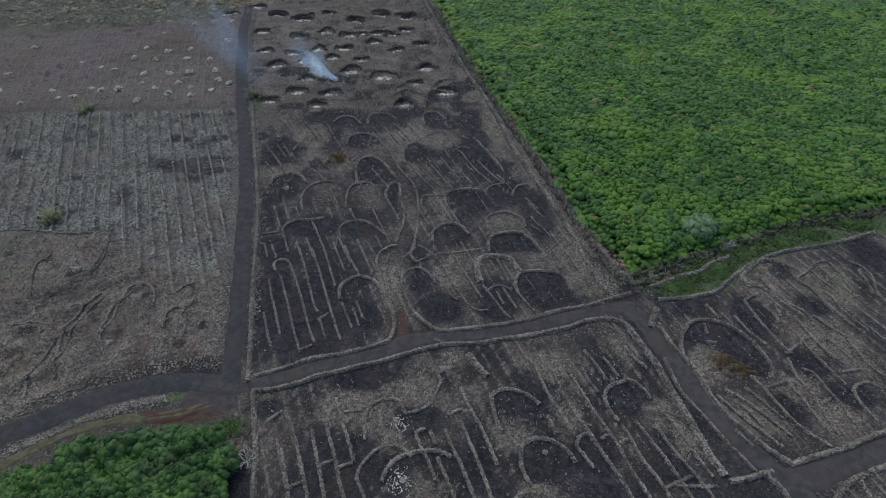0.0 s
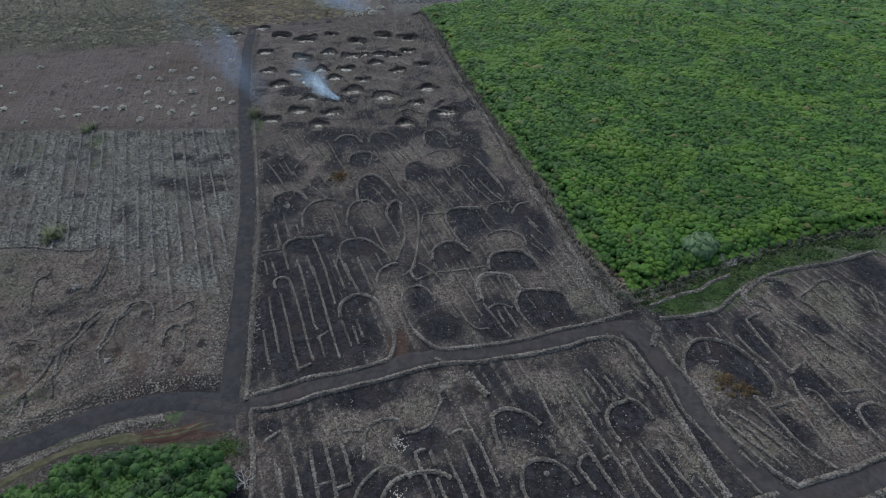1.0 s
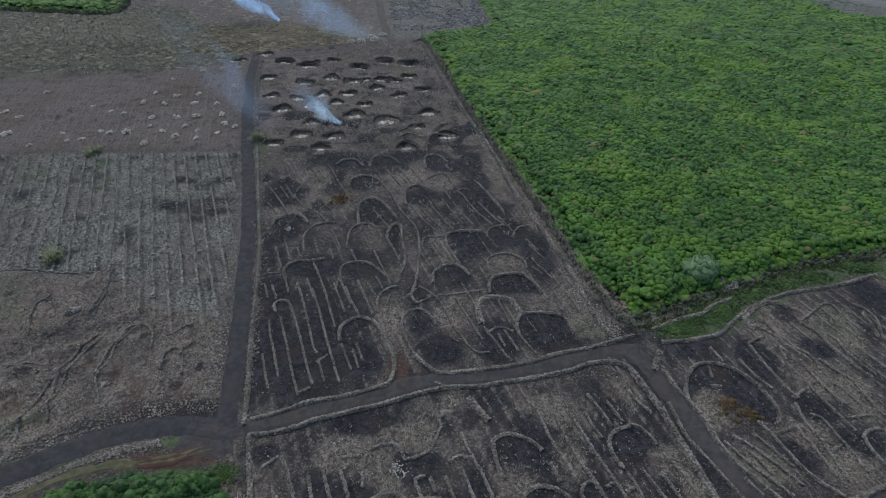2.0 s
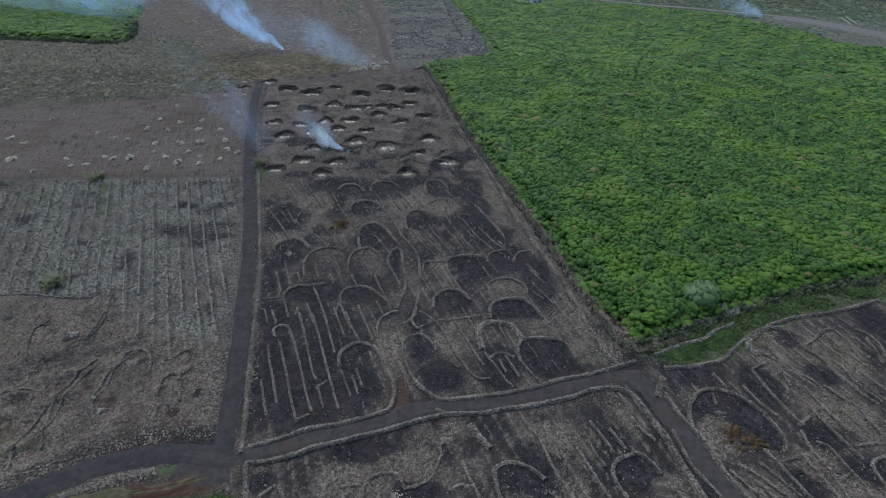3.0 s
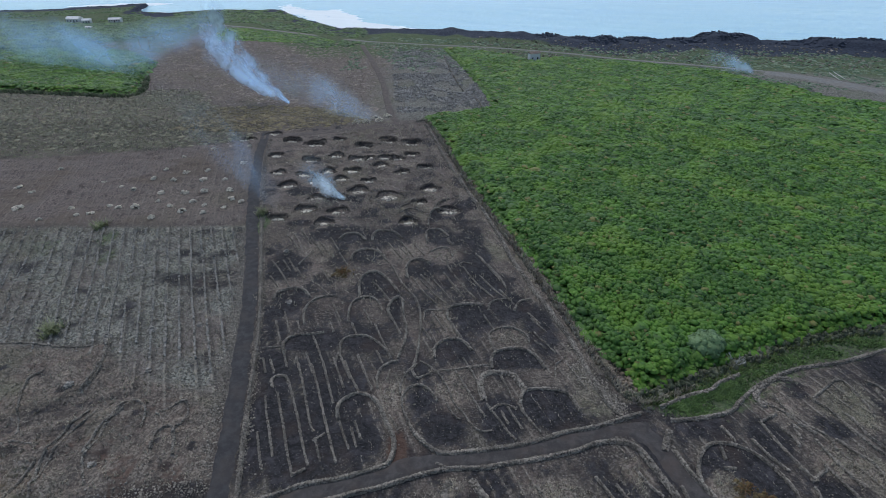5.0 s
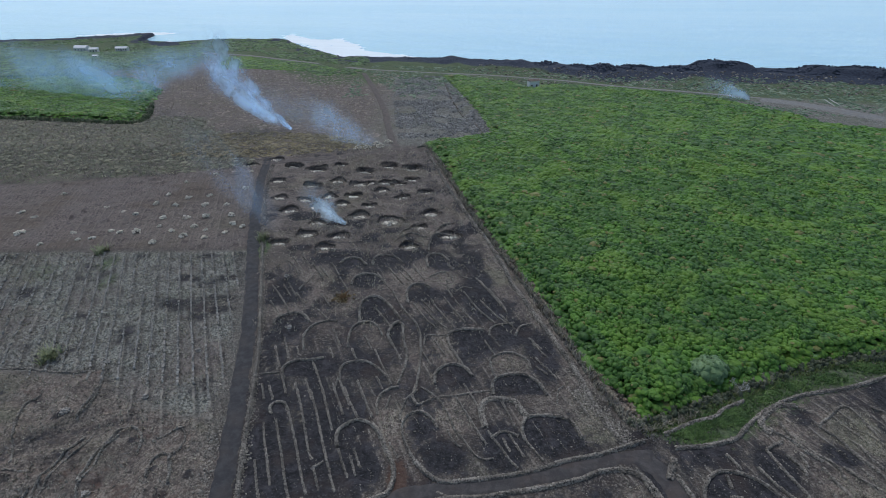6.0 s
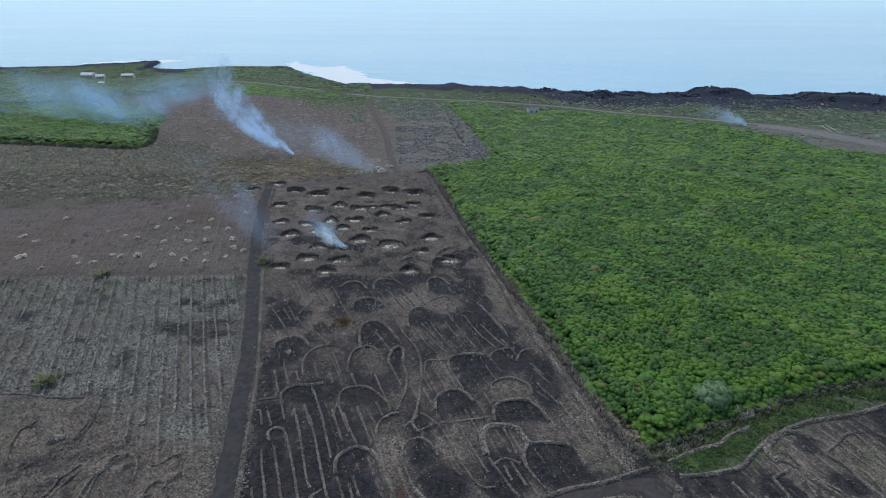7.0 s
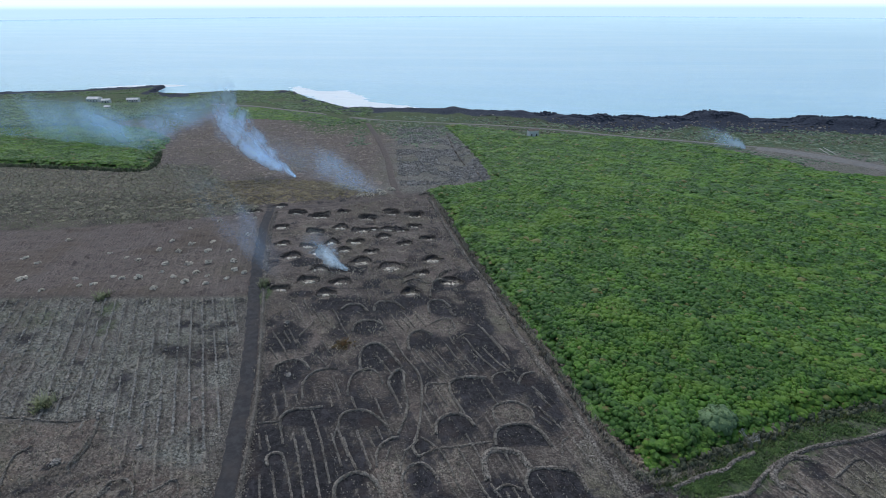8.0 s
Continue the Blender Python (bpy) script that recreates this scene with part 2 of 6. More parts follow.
def mesh_of(name, verts, faces, material, smooth_shade=False, **attrs):
    """One mesh from arrays; faces all have the same number of corners."""
    me = bpy.data.meshes.new(name)
    n, k = faces.shape
    me.vertices.add(len(verts)), me.loops.add(n * k), me.polygons.add(n)
    me.vertices.foreach_set("co", np.ascontiguousarray(verts, np.float32).ravel())
    me.loops.foreach_set("vertex_index", np.ascontiguousarray(faces, np.int32).ravel())
    me.polygons.foreach_set("loop_start", np.arange(0, n * k, k, dtype=np.int32))
    me.polygons.foreach_set("use_smooth", np.full(n, smooth_shade))
    for key, values in attrs.items():
        me.attributes.new(key, "FLOAT", "POINT").data.foreach_set("value", np.ascontiguousarray(values, np.float32))
    me.update(calc_edges=True)
    me.materials.append(material)
    return me


def part(name, me, parent=None, label=""):
    ob = new(name, me)
    if parent:
        ob.parent = parent
    return tagged(ob, label)


rng = np.random.default_rng(7)
CUBE = np.array([(x, y, z) for z in (-1, 1) for y in (-1, 1) for x in (-1, 1)], float) * 0.5
CUBE_F = np.array([(4, 5, 7, 6), (0, 1, 5, 4), (2, 6, 7, 3), (0, 4, 6, 2), (1, 3, 7, 5)])


def stones(at, size, flat=0.75):
    """Rough angular stones at the given places, as arrays."""
    n = len(at)
    v = np.repeat(CUBE[None], n, 0) * (1 + rng.uniform(-0.32, 0.32, (n, 8, 3)))
    v *= (size[:, None] * rng.uniform(0.75, 1.3, (n, 3)) * (1, 1, flat))[:, None]
    a = rng.uniform(0, 6.28, n)
    c, s = np.cos(a)[:, None], np.sin(a)[:, None]
    x, y = v[..., 0] * c - v[..., 1] * s, v[..., 0] * s + v[..., 1] * c
    tip = rng.uniform(-0.5, 0.5, (n, 1))
    y, z = y * np.cos(tip) - v[..., 2] * np.sin(tip), y * np.sin(tip) + v[..., 2] * np.cos(tip)
    v = np.stack([x, y, z], -1) + at[:, None]
    return v.reshape(-1, 3), (CUBE_F[None] + 8 * np.arange(n)[:, None, None]).reshape(-1, 4)


def stone_thing(name, v, f, material, label, category, group=""):
    """A thing piled of small stones: its foot, and the stones as one part."""
    foot = v.mean(0)
    foot[2] = v[:, 2].min()
    top = tagged(new(name), label, category, group)
    top.location = foot
    ob = part("stonework", mesh_of("stonework", v - foot, f, material), top)
    tagged(ob, kind="stuff")
    return top


# ---- plan: roads, walls and patches, in metres on the ground ----
ROADS, WALLS, BURNT, DRY, HOLLOWS, HEAPS = [], [], [], [], [], []


def road(name, surface, width, *xy):
    ROADS.append((name, surface, width, np.array(xy, float).reshape(-1, 2)))


def wall(sort, *xy):
    WALLS.append((sort, np.array(xy, float).reshape(-1, 2)))


road("lane", "asphalt", 4.0, -35.8, 48.4, -37.0, 56.4, -38.4, 64.1, -40.8, 75.9, -43.8, 89.9, -46.9, 104.3, -51.6, 121.5, -56.7, 139.1, -62.4, 160.0, -69.8, 190.1, -72.2, 201.5, -75.3, 222.7)
road("road_middle", "track", 3.3, -36.5, 47.6, -33.5, 48.9, -30.0, 50.0, -25.4, 51.3, -21.7, 52.7, -16.0, 54.1, -10.1, 55.9, -6.1, 57.7, 0.0, 58.8, 7.3, 59.3, 14.8, 60.8, 21.3, 62.3, 28.1, 64.3, 33.8, 65.3, 38.2, 65.5)
road("road_south_east", "track", 4.2, 34.3, 65.3, 37.5, 63.2, 38.9, 59.9, 40.5, 54.9, 42.0, 50.2, 43.4, 46.1, 45.4, 41.5, 47.4, 37.5, 49.3, 34.0, 52.2, 29.8, 54.3, 25.9)
road("road_east", "track", 5.0, 49.0, 31.6, 56.5, 33.2, 61.6, 34.9, 68.6, 36.6, 80.7, 39.9)
road("road_west", "asphalt", 4.6, -34.4, 48.4, -38.5, 49.5, -43.5, 50.0, -50.7, 48.9, -56.6, 47.0, -62.5, 44.0, -66.9, 41.9, -69.8, 40.7, -80.3, 36.7)
road("crossroads", "track", 7.5, -42.5, 48.4, -39.9, 47.9, -37.0, 47.6, -34.5, 48.4)
road("path_grassy", "grassy", 1.8, -37.0, 46.1, -42.5, 44.3, -47.7, 43.4, -52.8, 42.7, -57.0, 41.9, -60.5, 39.9, -63.8, 37.9, -66.9, 35.7, -71.8, 32.8)
road("red_soil", "red", 2.6, -48.1, 43.3, -44.0, 43.5, -41.2, 44.6, -39.0, 46.5)
road("road_north", "dirt", 5.0, -76.5, 216.4, -60.5, 220.5, -46.3, 224.1, -26.9, 230.8, -11.2, 237.1)
road("road_to_shore", "dirt", 4.0, -17.9, 230.7, -22.9, 244.7, -27.1, 268.2, -32.4, 302.0, -43.5, 352.4, -57.6, 409.4)
road("road_coast", "coast", 4.6, -230.0, 494.0, -195.0, 490.0, -166.0, 480.0, -97.0, 448.0, -55.0, 424.0, -3.0, 409.0, 36.0, 400.0, 86.0, 381.0, 115.0, 365.0, 170.0, 340.0, 202.0, 323.0, 218.0, 308.0, 238.0, 282.0, 270.0, 246.0)
road("road_apron", "coast", 12.0, 192.0, 324.0, 207.0, 313.0, 222.0, 296.0, 238.0, 276.0, 262.0, 248.0)

# sorts: B boundary, S broad bank, H and h horseshoes, R planting row
wall("B", -33.0, 50.0, -33.6, 53.7, -34.6, 58.5, -36.9, 69.4, -39.3, 82.2, -41.5, 93.3, -44.1, 103.8, -47.4, 115.7, -51.1, 129.2, -55.4, 144.9)
wall("B", -31.9, 51.0, -29.3, 51.8, -26.6, 52.7, -23.8, 54.0, -21.0, 54.7, -18.0, 55.2, -14.1, 56.3, -11.2, 57.3, -9.4, 58.2, -8.7, 60.1, -8.6, 62.8, -9.4, 65.1, -10.6, 67.6, -12.0, 70.9, -13.5, 72.9)
wall("H", -13.5, 72.9, -15.9, 73.9, -18.1, 73.3, -19.6, 71.8, -19.9, 70.0, -19.4, 67.8)
wall("R", -19.0, 67.2, -17.6, 63.7, -16.5, 61.3)
wall("h", -1.0, 72.0, -1.9, 73.9, -3.3, 75.5, -4.5, 76.2, -6.5, 75.5, -7.6, 73.7, -7.8, 71.8, -7.1, 69.1, -5.9, 66.2, -5.0, 64.6)
wall("B", -5.0, 64.5, -3.1, 62.3, -1.0, 60.7, 0.6, 60.2, 3.2, 60.4, 7.4, 60.9, 11.6, 61.5, 14.9, 62.2, 18.2, 63.1, 21.6, 64.4, 25.0, 65.1, 28.3, 65.8, 30.7, 66.6, 34.2, 67.7, 37.3, 68.8)
wall("B", 41.6, 70.2, 44.4, 71.4, 48.2, 73.2, 53.3, 74.7, 55.3, 76.3, 60.7, 78.9)
wall("B", -31.7, 48.1, -28.5, 48.3, -26.7, 48.8, -24.0, 49.6, -21.3, 50.8, -17.6, 51.8, -13.8, 52.9, -9.9, 53.9, -6.0, 55.3, -2.0, 56.5, 2.1, 57.2, 7.2, 57.3, 10.3, 58.0, 14.5, 58.7, 17.7, 59.2, 20.9, 60.0, 24.2, 60.9, 27.6, 62.2, 31.4, 62.7)
wall("S", 31.4, 62.6, 33.4, 62.1, 35.0, 60.2, 35.9, 57.7, 36.8, 55.2, 37.9, 52.2, 38.6, 48.3, 39.4, 44.9, 40.2, 41.6, 40.8, 38.3, 41.3, 35.8, 42.3, 33.2)
wall("B", -31.5, 47.7, -30.8, 44.9, -29.7, 41.0, -28.6, 37.3, -28.0, 33.8, -27.3, 30.4, -26.4, 26.0)
wall("B", 40.6, 61.2, 41.3, 58.3, 42.0, 55.8, 42.9, 54.0, 43.8, 52.2, 44.6, 48.8, 45.0, 46.1, 46.4, 42.5, 48.2, 40.1, 49.8, 37.7, 51.6, 35.9, 53.1, 34.6)
wall("B", 53.1, 34.6, 55.6, 35.3, 59.6, 36.3, 62.6, 37.0, 65.9, 38.2, 70.1, 39.5, 77.8, 41.5)
wall("R", 39.4, 53.6, 40.3, 47.4, 41.4, 45.1, 42.7, 42.2, 44.2, 38.9, 45.7, 36.1, 47.1, 33.6)
wall("B", 42.8, 32.2, 45.0, 32.5, 47.3, 33.0, 49.3, 33.4)
wall("B", 48.6, 32.8, 49.5, 31.3, 50.2, 29.0)
wall("R", 34.8, 31.7, 37.6, 31.5, 40.5, 31.5)
wall("B", 56.3, 28.8, 58.9, 31.0, 60.7, 32.0, 63.8, 33.1, 65.9, 33.8, 70.0, 34.8)
wall("R", 61.9, 32.5, 62.1, 29.2)
wall("R", 64.6, 33.0, 65.3, 30.9)
wall("R", 59.1, 31.1, 59.7, 29.3)
wall("S", 39.1, 60.7, 41.4, 64.7)
wall("H", 9.6, 40.4, 9.0, 42.0, 8.6, 44.0, 8.4, 46.1, 8.7, 47.1, 10.0, 47.9, 11.4, 48.1, 13.2, 47.6, 15.0, 46.5, 16.2, 45.2)
wall("H", 13.1, 31.9, 12.5, 33.4, 12.1, 35.1, 12.3, 36.8, 12.7, 38.2, 13.6, 38.8, 15.4, 39.3, 17.5, 38.8, 19.5, 37.2, 20.4, 35.4)
wall("H", 28.5, 42.1, 27.7, 43.5, 27.3, 45.3, 27.5, 46.9, 28.6, 48.3, 30.8, 49.2, 32.7, 49.4, 33.8, 48.2, 34.5, 47.1, 34.8, 46.0)
wall("h", -12.7, 33.0, -12.4, 34.5, -11.3, 36.4, -10.1, 37.6, -8.4, 38.2, -6.7, 38.2, -5.3, 37.2, -4.7, 36.5)
wall("H", -8.9, 32.8, -8.2, 34.6, -7.0, 36.0, -5.3, 36.9, -3.2, 37.3, -1.4, 37.4, 0.3, 37.0, 1.4, 36.4)
wall("R", -2.6, 41.0, -4.0, 40.4, -3.4, 38.5, -3.1, 37.4)
wall("R", -1.7, 40.6, -1.0, 38.4)
wall("h", -12.0, 39.4, -12.3, 42.3, -12.0, 44.3, -11.0, 45.6, -9.4, 46.3, -7.5, 46.3, -6.4, 45.2, -5.9, 43.9, -4.2, 44.1, -2.1, 45.2, -1.4, 46.2, -0.5, 48.3, -0.0, 49.7, -0.5, 51.1, 0.5, 51.6)
wall("S", 0.5, 51.5, 0.4, 53.3, 1.2, 54.7)
wall("S", 5.0, 55.0, 6.4, 52.6, 7.9, 50.7)
wall("h", -8.0, 46.3, -8.1, 48.9)
wall("R", -17.4, 46.5, -16.0, 42.4, -14.7, 39.5, -13.4, 35.9)
wall("R", -18.7, 42.4, -17.6, 39.6, -16.3, 36.4, -15.2, 32.9, -14.0, 30.0)
wall("R", -21.0, 42.5, -20.0, 39.1, -18.9, 36.0, -17.9, 33.0, -16.9, 30.0)
wall("R", -22.9, 39.6, -21.6, 36.0, -20.4, 33.0, -19.3, 30.1)
wall("R", -24.7, 37.8, -23.7, 34.7, -22.8, 32.2, -22.1, 30.1)
wall("R", -18.5, 35.3, -16.6, 35.9)
wall("R", -15.5, 34.9, -13.7, 35.5)
wall("R", -22.6, 32.0, -20.6, 32.8)
wall("R", -15.7, 44.1, -13.0, 44.4)
wall("R", -28.2, 42.6, -26.1, 44.2)
wall("R", -25.3, 43.8, -24.4, 42.5, -23.2, 40.1)
wall("R", 3.3, 48.4, 4.6, 44.7, 6.1, 41.7, 7.4, 38.4, 8.4, 35.2)
wall("R", 3.1, 42.2, 4.2, 39.3, 5.5, 35.7, 6.5, 32.7, 7.3, 29.8)
wall("R", 0.6, 40.8, 1.6, 38.0, 2.9, 35.3, 4.0, 32.3, 4.9, 29.8)
wall("R", -0.6, 36.2, 0.3, 34.0, 1.5, 31.1, 2.0, 29.8)
wall("R", -2.7, 37.1, -1.7, 34.9, -1.0, 32.8)
wall("R", -12.5, 32.9, -11.1, 30.1)
wall("R", 1.3, 43.2, 2.7, 44.2, 4.1, 43.9)
wall("R", 15.5, 53.9, 16.7, 51.5, 17.6, 48.2, 18.9, 44.5, 19.6, 43.2)
wall("R", 18.9, 52.1, 19.8, 49.8, 20.7, 46.6, 21.9, 43.0, 23.6, 40.0, 24.7, 37.2, 25.9, 34.6, 26.9, 32.0, 27.7, 29.7)
wall("R", 21.5, 52.6, 22.7, 49.8, 24.0, 46.5, 24.9, 43.9, 25.8, 41.9, 27.0, 39.5, 27.8, 37.2, 28.4, 34.6, 29.4, 32.0, 30.4, 29.7)
wall("R", 24.6, 52.0, 25.3, 49.5, 26.3, 47.3)
wall("R", 25.8, 55.5, 27.2, 52.6, 28.4, 49.5)
wall("R", 28.8, 54.1, 30.6, 50.2)
wall("R", 32.8, 57.3, 34.1, 54.2, 35.9, 51.9)
wall("R", 30.9, 62.5, 31.9, 59.8)
wall("R", 29.0, 41.2, 29.9, 38.6, 30.8, 35.4, 32.2, 32.8, 33.3, 29.6)
wall("R", 31.4, 41.9, 32.7, 39.0, 34.1, 36.2, 35.2, 33.2, 36.4, 29.6)
wall("R", 34.3, 41.3, 35.5, 38.0, 37.1, 34.9, 38.6, 31.9, 39.4, 29.6)
wall("R", 35.4, 44.5, 37.1, 41.8, 38.3, 38.5, 39.4, 35.3, 40.4, 33.0)
wall("R", 17.3, 43.0, 18.2, 40.1)
wall("R", 20.0, 42.5, 20.7, 40.4)
wall("h", 23.8, 39.0, 23.3, 39.9, 21.9, 39.5, 21.1, 38.1, 21.6, 36.8)
wall("R", 21.8, 36.8, 22.9, 34.6)
wall("R", 33.0, 31.4, 35.9, 32.5, 37.3, 33.0)
wall("R", 25.2, 39.1, 26.2, 39.7)
wall("R", 28.1, 38.4, 29.3, 39.0)
wall("H", 10.4, 29.8, 11.7, 30.7, 13.4, 30.9, 15.0, 30.4, 15.7, 29.5)
wall("H", 43.0, 54.0, 43.3, 56.2, 44.1, 58.3, 45.6, 60.4, 47.7, 61.9, 50.4, 62.1, 52.8, 61.4, 54.8, 59.8, 56.4, 57.2, 57.4, 54.4, 57.7, 52.1, 57.1, 50.4, 56.2, 49.5)
wall("R", 49.2, 61.3, 49.0, 58.7)
wall("R", 48.0, 57.1, 49.8, 57.0)
wall("R", 51.3, 65.7, 52.0, 64.0, 52.3, 62.6)
wall("R", 55.6, 62.9, 56.9, 59.5, 58.7, 56.6)
wall("R", 59.0, 66.7, 59.6, 63.5, 60.5, 59.5, 61.6, 56.1, 62.3, 54.5)
wall("R", 61.3, 54.5, 65.5, 56.9)
wall("R", 59.3, 67.0, 62.9, 68.6)
wall("S", 62.0, 70.7, 61.1, 72.4, 62.5, 74.5, 65.1, 76.6, 67.6, 77.7, 70.5, 77.4)
wall("R", 62.4, 71.4, 64.8, 69.1, 66.3, 66.2, 67.5, 64.1)
wall("h", 72.0, 72.4, 75.3, 74.5, 78.8, 76.8, 80.5, 76.7, 81.1, 74.9, 81.4, 71.8, 81.6, 68.8)
wall("R", 71.9, 72.1, 73.7, 69.0, 74.8, 64.7, 76.2, 61.3, 77.9, 58.7)
wall("h", 85.1, 76.5, 86.8, 75.4, 87.5, 72.5, 86.2, 68.7, 86.3, 65.8)
wall("R", 65.7, 66.2, 68.3, 64.8, 69.5, 62.7, 69.3, 60.7)
wall("R", 62.1, 65.5, 63.1, 62.8, 63.3, 61.4)
wall("R", 70.5, 62.7, 72.3, 60.0, 73.9, 58.1, 74.2, 55.0, 74.5, 52.8)
wall("R", 66.8, 62.7, 67.5, 58.8, 68.5, 55.6, 69.2, 53.2)
wall("R", 65.3, 57.5, 66.3, 54.5, 67.5, 50.9, 68.4, 48.1)
wall("R", 61.3, 53.3, 61.1, 49.9, 62.1, 46.1, 62.1, 42.5, 62.4, 39.6)
wall("R", 62.8, 51.3, 64.3, 50.4, 65.0, 47.1, 65.7, 44.0, 66.0, 41.0)
wall("R", 53.4, 50.0, 54.8, 46.7, 56.2, 42.6, 57.9, 39.6, 60.3, 37.3)
wall("R", 51.5, 47.8, 53.2, 45.1, 55.0, 42.1)
wall("R", 47.9, 47.3, 50.4, 45.2, 52.8, 42.1, 55.0, 39.2)
wall("R", 58.9, 49.4, 60.0, 45.6, 60.7, 41.5, 61.4, 38.7)
wall("h", 74.0, 45.6, 73.5, 47.7, 72.3, 48.3, 70.7, 48.0, 69.3, 47.0, 69.1, 44.4, 69.6, 42.0)
wall("R", 68.7, 50.4, 72.4, 50.9)
wall("R", 62.2, 44.5, 64.6, 45.5)
wall("R", 55.3, 47.8, 59.8, 49.1)
wall("R", 46.1, 46.3, 48.4, 42.7, 50.8, 39.7, 52.8, 37.4)
wall("S", 18.7, 122.7, 21.4, 113.5, 23.4, 106.3, 25.3, 100.7, 27.0, 94.4, 28.6, 88.5, 29.7, 81.3, 30.9, 75.5, 32.2, 70.8, 33.6, 68.3)
wall("S", -6.8, 229.9, -4.4, 220.5, 0.1, 200.7, 3.9, 183.4, 7.4, 170.1, 10.6, 158.2, 13.6, 149.0, 15.5, 140.6, 17.3, 132.7, 18.7, 122.7)
wall("R", -33.7, 65.0, -32.1, 60.6, -30.7, 57.2)
wall("R", -34.6, 73.7, -33.3, 69.6, -31.6, 65.3, -29.6, 59.9)
wall("R", -32.4, 74.4, -30.5, 69.5, -28.6, 64.6, -27.1, 60.5, -25.2, 55.9)
wall("R", -30.5, 76.5, -28.8, 72.5, -26.7, 67.3, -25.2, 63.2, -23.0, 58.0)
wall("R", -30.0, 82.3, -27.8, 76.4, -25.9, 71.0, -24.3, 66.6, -23.5, 65.2)
wall("R", -27.3, 82.3, -24.7, 75.6, -22.2, 68.7, -20.1, 63.1, -18.3, 58.5)
wall("R", -24.8, 82.2, -23.0, 77.2, -21.0, 71.7)
wall("R", -22.9, 63.5, -21.1, 58.9)
wall("R", -25.3, 56.1, -23.4, 57.3)
wall("R", -23.1, 63.1, -21.4, 64.5)
wall("h", -33.8, 75.9, -34.5, 78.0, -33.5, 79.1, -31.9, 78.8, -30.7, 76.8)
wall("R", -23.0, 84.0, -21.6, 80.5, -19.5, 75.5)
wall("R", -20.4, 83.0, -18.7, 78.8, -16.5, 74.7)
wall("R", -16.7, 82.1, -15.1, 77.9, -13.7, 74.7)
wall("R", -16.7, 65.8, -15.2, 61.7)
wall("h", -12.8, 75.3, -13.1, 78.5, -12.4, 81.1, -10.7, 82.4, -9.2, 82.7)
wall("R", -11.2, 77.0, -10.6, 80.3)
wall("H", -33.9, 85.7, -34.8, 88.4, -34.2, 90.3, -32.3, 91.6, -29.1, 91.6, -26.6, 92.1)
wall("R", -34.0, 85.9, -32.3, 81.5)
wall("R", -31.0, 84.4, -28.8, 78.9)
wall("R", -29.2, 85.8, -26.6, 79.7)
wall("R", -36.4, 83.8, -34.5, 79.8)
wall("R", -28.7, 91.0, -26.3, 85.8, -23.8, 79.7)
wall("R", -38.5, 96.5, -35.7, 89.6)
wall("R", -37.2, 99.7, -34.4, 92.5)
wall("R", -33.5, 96.5, -32.3, 93.4)
wall("R", -39.0, 87.4, -34.7, 87.7)
wall("H", -41.2, 104.9, -41.2, 107.2, -39.3, 108.8, -36.3, 109.5, -33.9, 107.8, -32.5, 105.5)
wall("h", -31.7, 95.3, -32.7, 99.4, -32.3, 102.6, -30.6, 104.9, -28.0, 106.0, -25.9, 105.9)
wall("h", -21.7, 96.1, -22.1, 100.3, -21.5, 103.6, -19.7, 105.4, -17.6, 105.4, -15.3, 103.1, -14.2, 100.2)
wall("H", -11.5, 96.6, -12.8, 100.2, -12.2, 103.4, -10.6, 105.0, -9.2, 103.4)
wall("H", -20.0, 104.7, -20.9, 110.5, -20.5, 114.1, -18.6, 116.1, -15.9, 115.3, -13.1, 111.6, -10.0, 105.7)
wall("H", -24.7, 122.0, -24.3, 125.6, -21.9, 127.5, -18.8, 126.9, -15.9, 123.8)
wall("h", -21.9, 85.6, -22.1, 88.9, -20.7, 90.6, -17.6, 91.1, -14.9, 89.7, -12.1, 86.4)
wall("R", -22.2, 85.7, -22.5, 82.2)
wall("h", -9.5, 103.7, -9.0, 98.2, -8.1, 94.1, -8.0, 90.2, -8.7, 86.5, -9.3, 83.8)
wall("h", -13.1, 118.2, -11.1, 113.1, -8.7, 108.2, -6.5, 104.7, -5.3, 100.3, -4.9, 95.1, -5.0, 89.2, -5.3, 84.6, -6.0, 81.1, -6.1, 79.9, -5.1, 77.8)
wall("R", -5.2, 82.0, -7.2, 79.5, -8.2, 76.2, -8.2, 73.8)
wall("R", -22.0, 85.7, -20.2, 81.3, -18.6, 77.9)
wall("R", -17.9, 84.8, -15.9, 79.6)
wall("R", -15.6, 83.9, -13.9, 80.4)
wall("R", -14.0, 86.0, -12.5, 82.4)
wall("R", -15.4, 95.2, -13.7, 90.9, -10.8, 83.8)
wall("R", -20.6, 95.3, -19.2, 91.7)
wall("R", -11.6, 97.2, -9.3, 91.6)
wall("R", -5.1, 77.8, -2.8, 78.9, -0.4, 79.9, 2.6, 80.2, 6.2, 81.0, 9.9, 81.6)
wall("R", -4.6, 82.8, -1.6, 80.2, 0.8, 76.1, 2.4, 71.4, 4.0, 69.1, 5.6, 66.2, 7.1, 65.1, 9.0, 65.1)
wall("R", 2.6, 80.2, 4.8, 75.2, 6.9, 70.6, 8.1, 68.3)
wall("R", 0.9, 71.4, 2.3, 68.4, 3.4, 67.7)
wall("S", 8.1, 72.3, 7.7, 74.9, 7.8, 77.3, 9.1, 79.0, 11.5, 79.3, 14.4, 78.6, 15.4, 76.7, 16.3, 74.8)
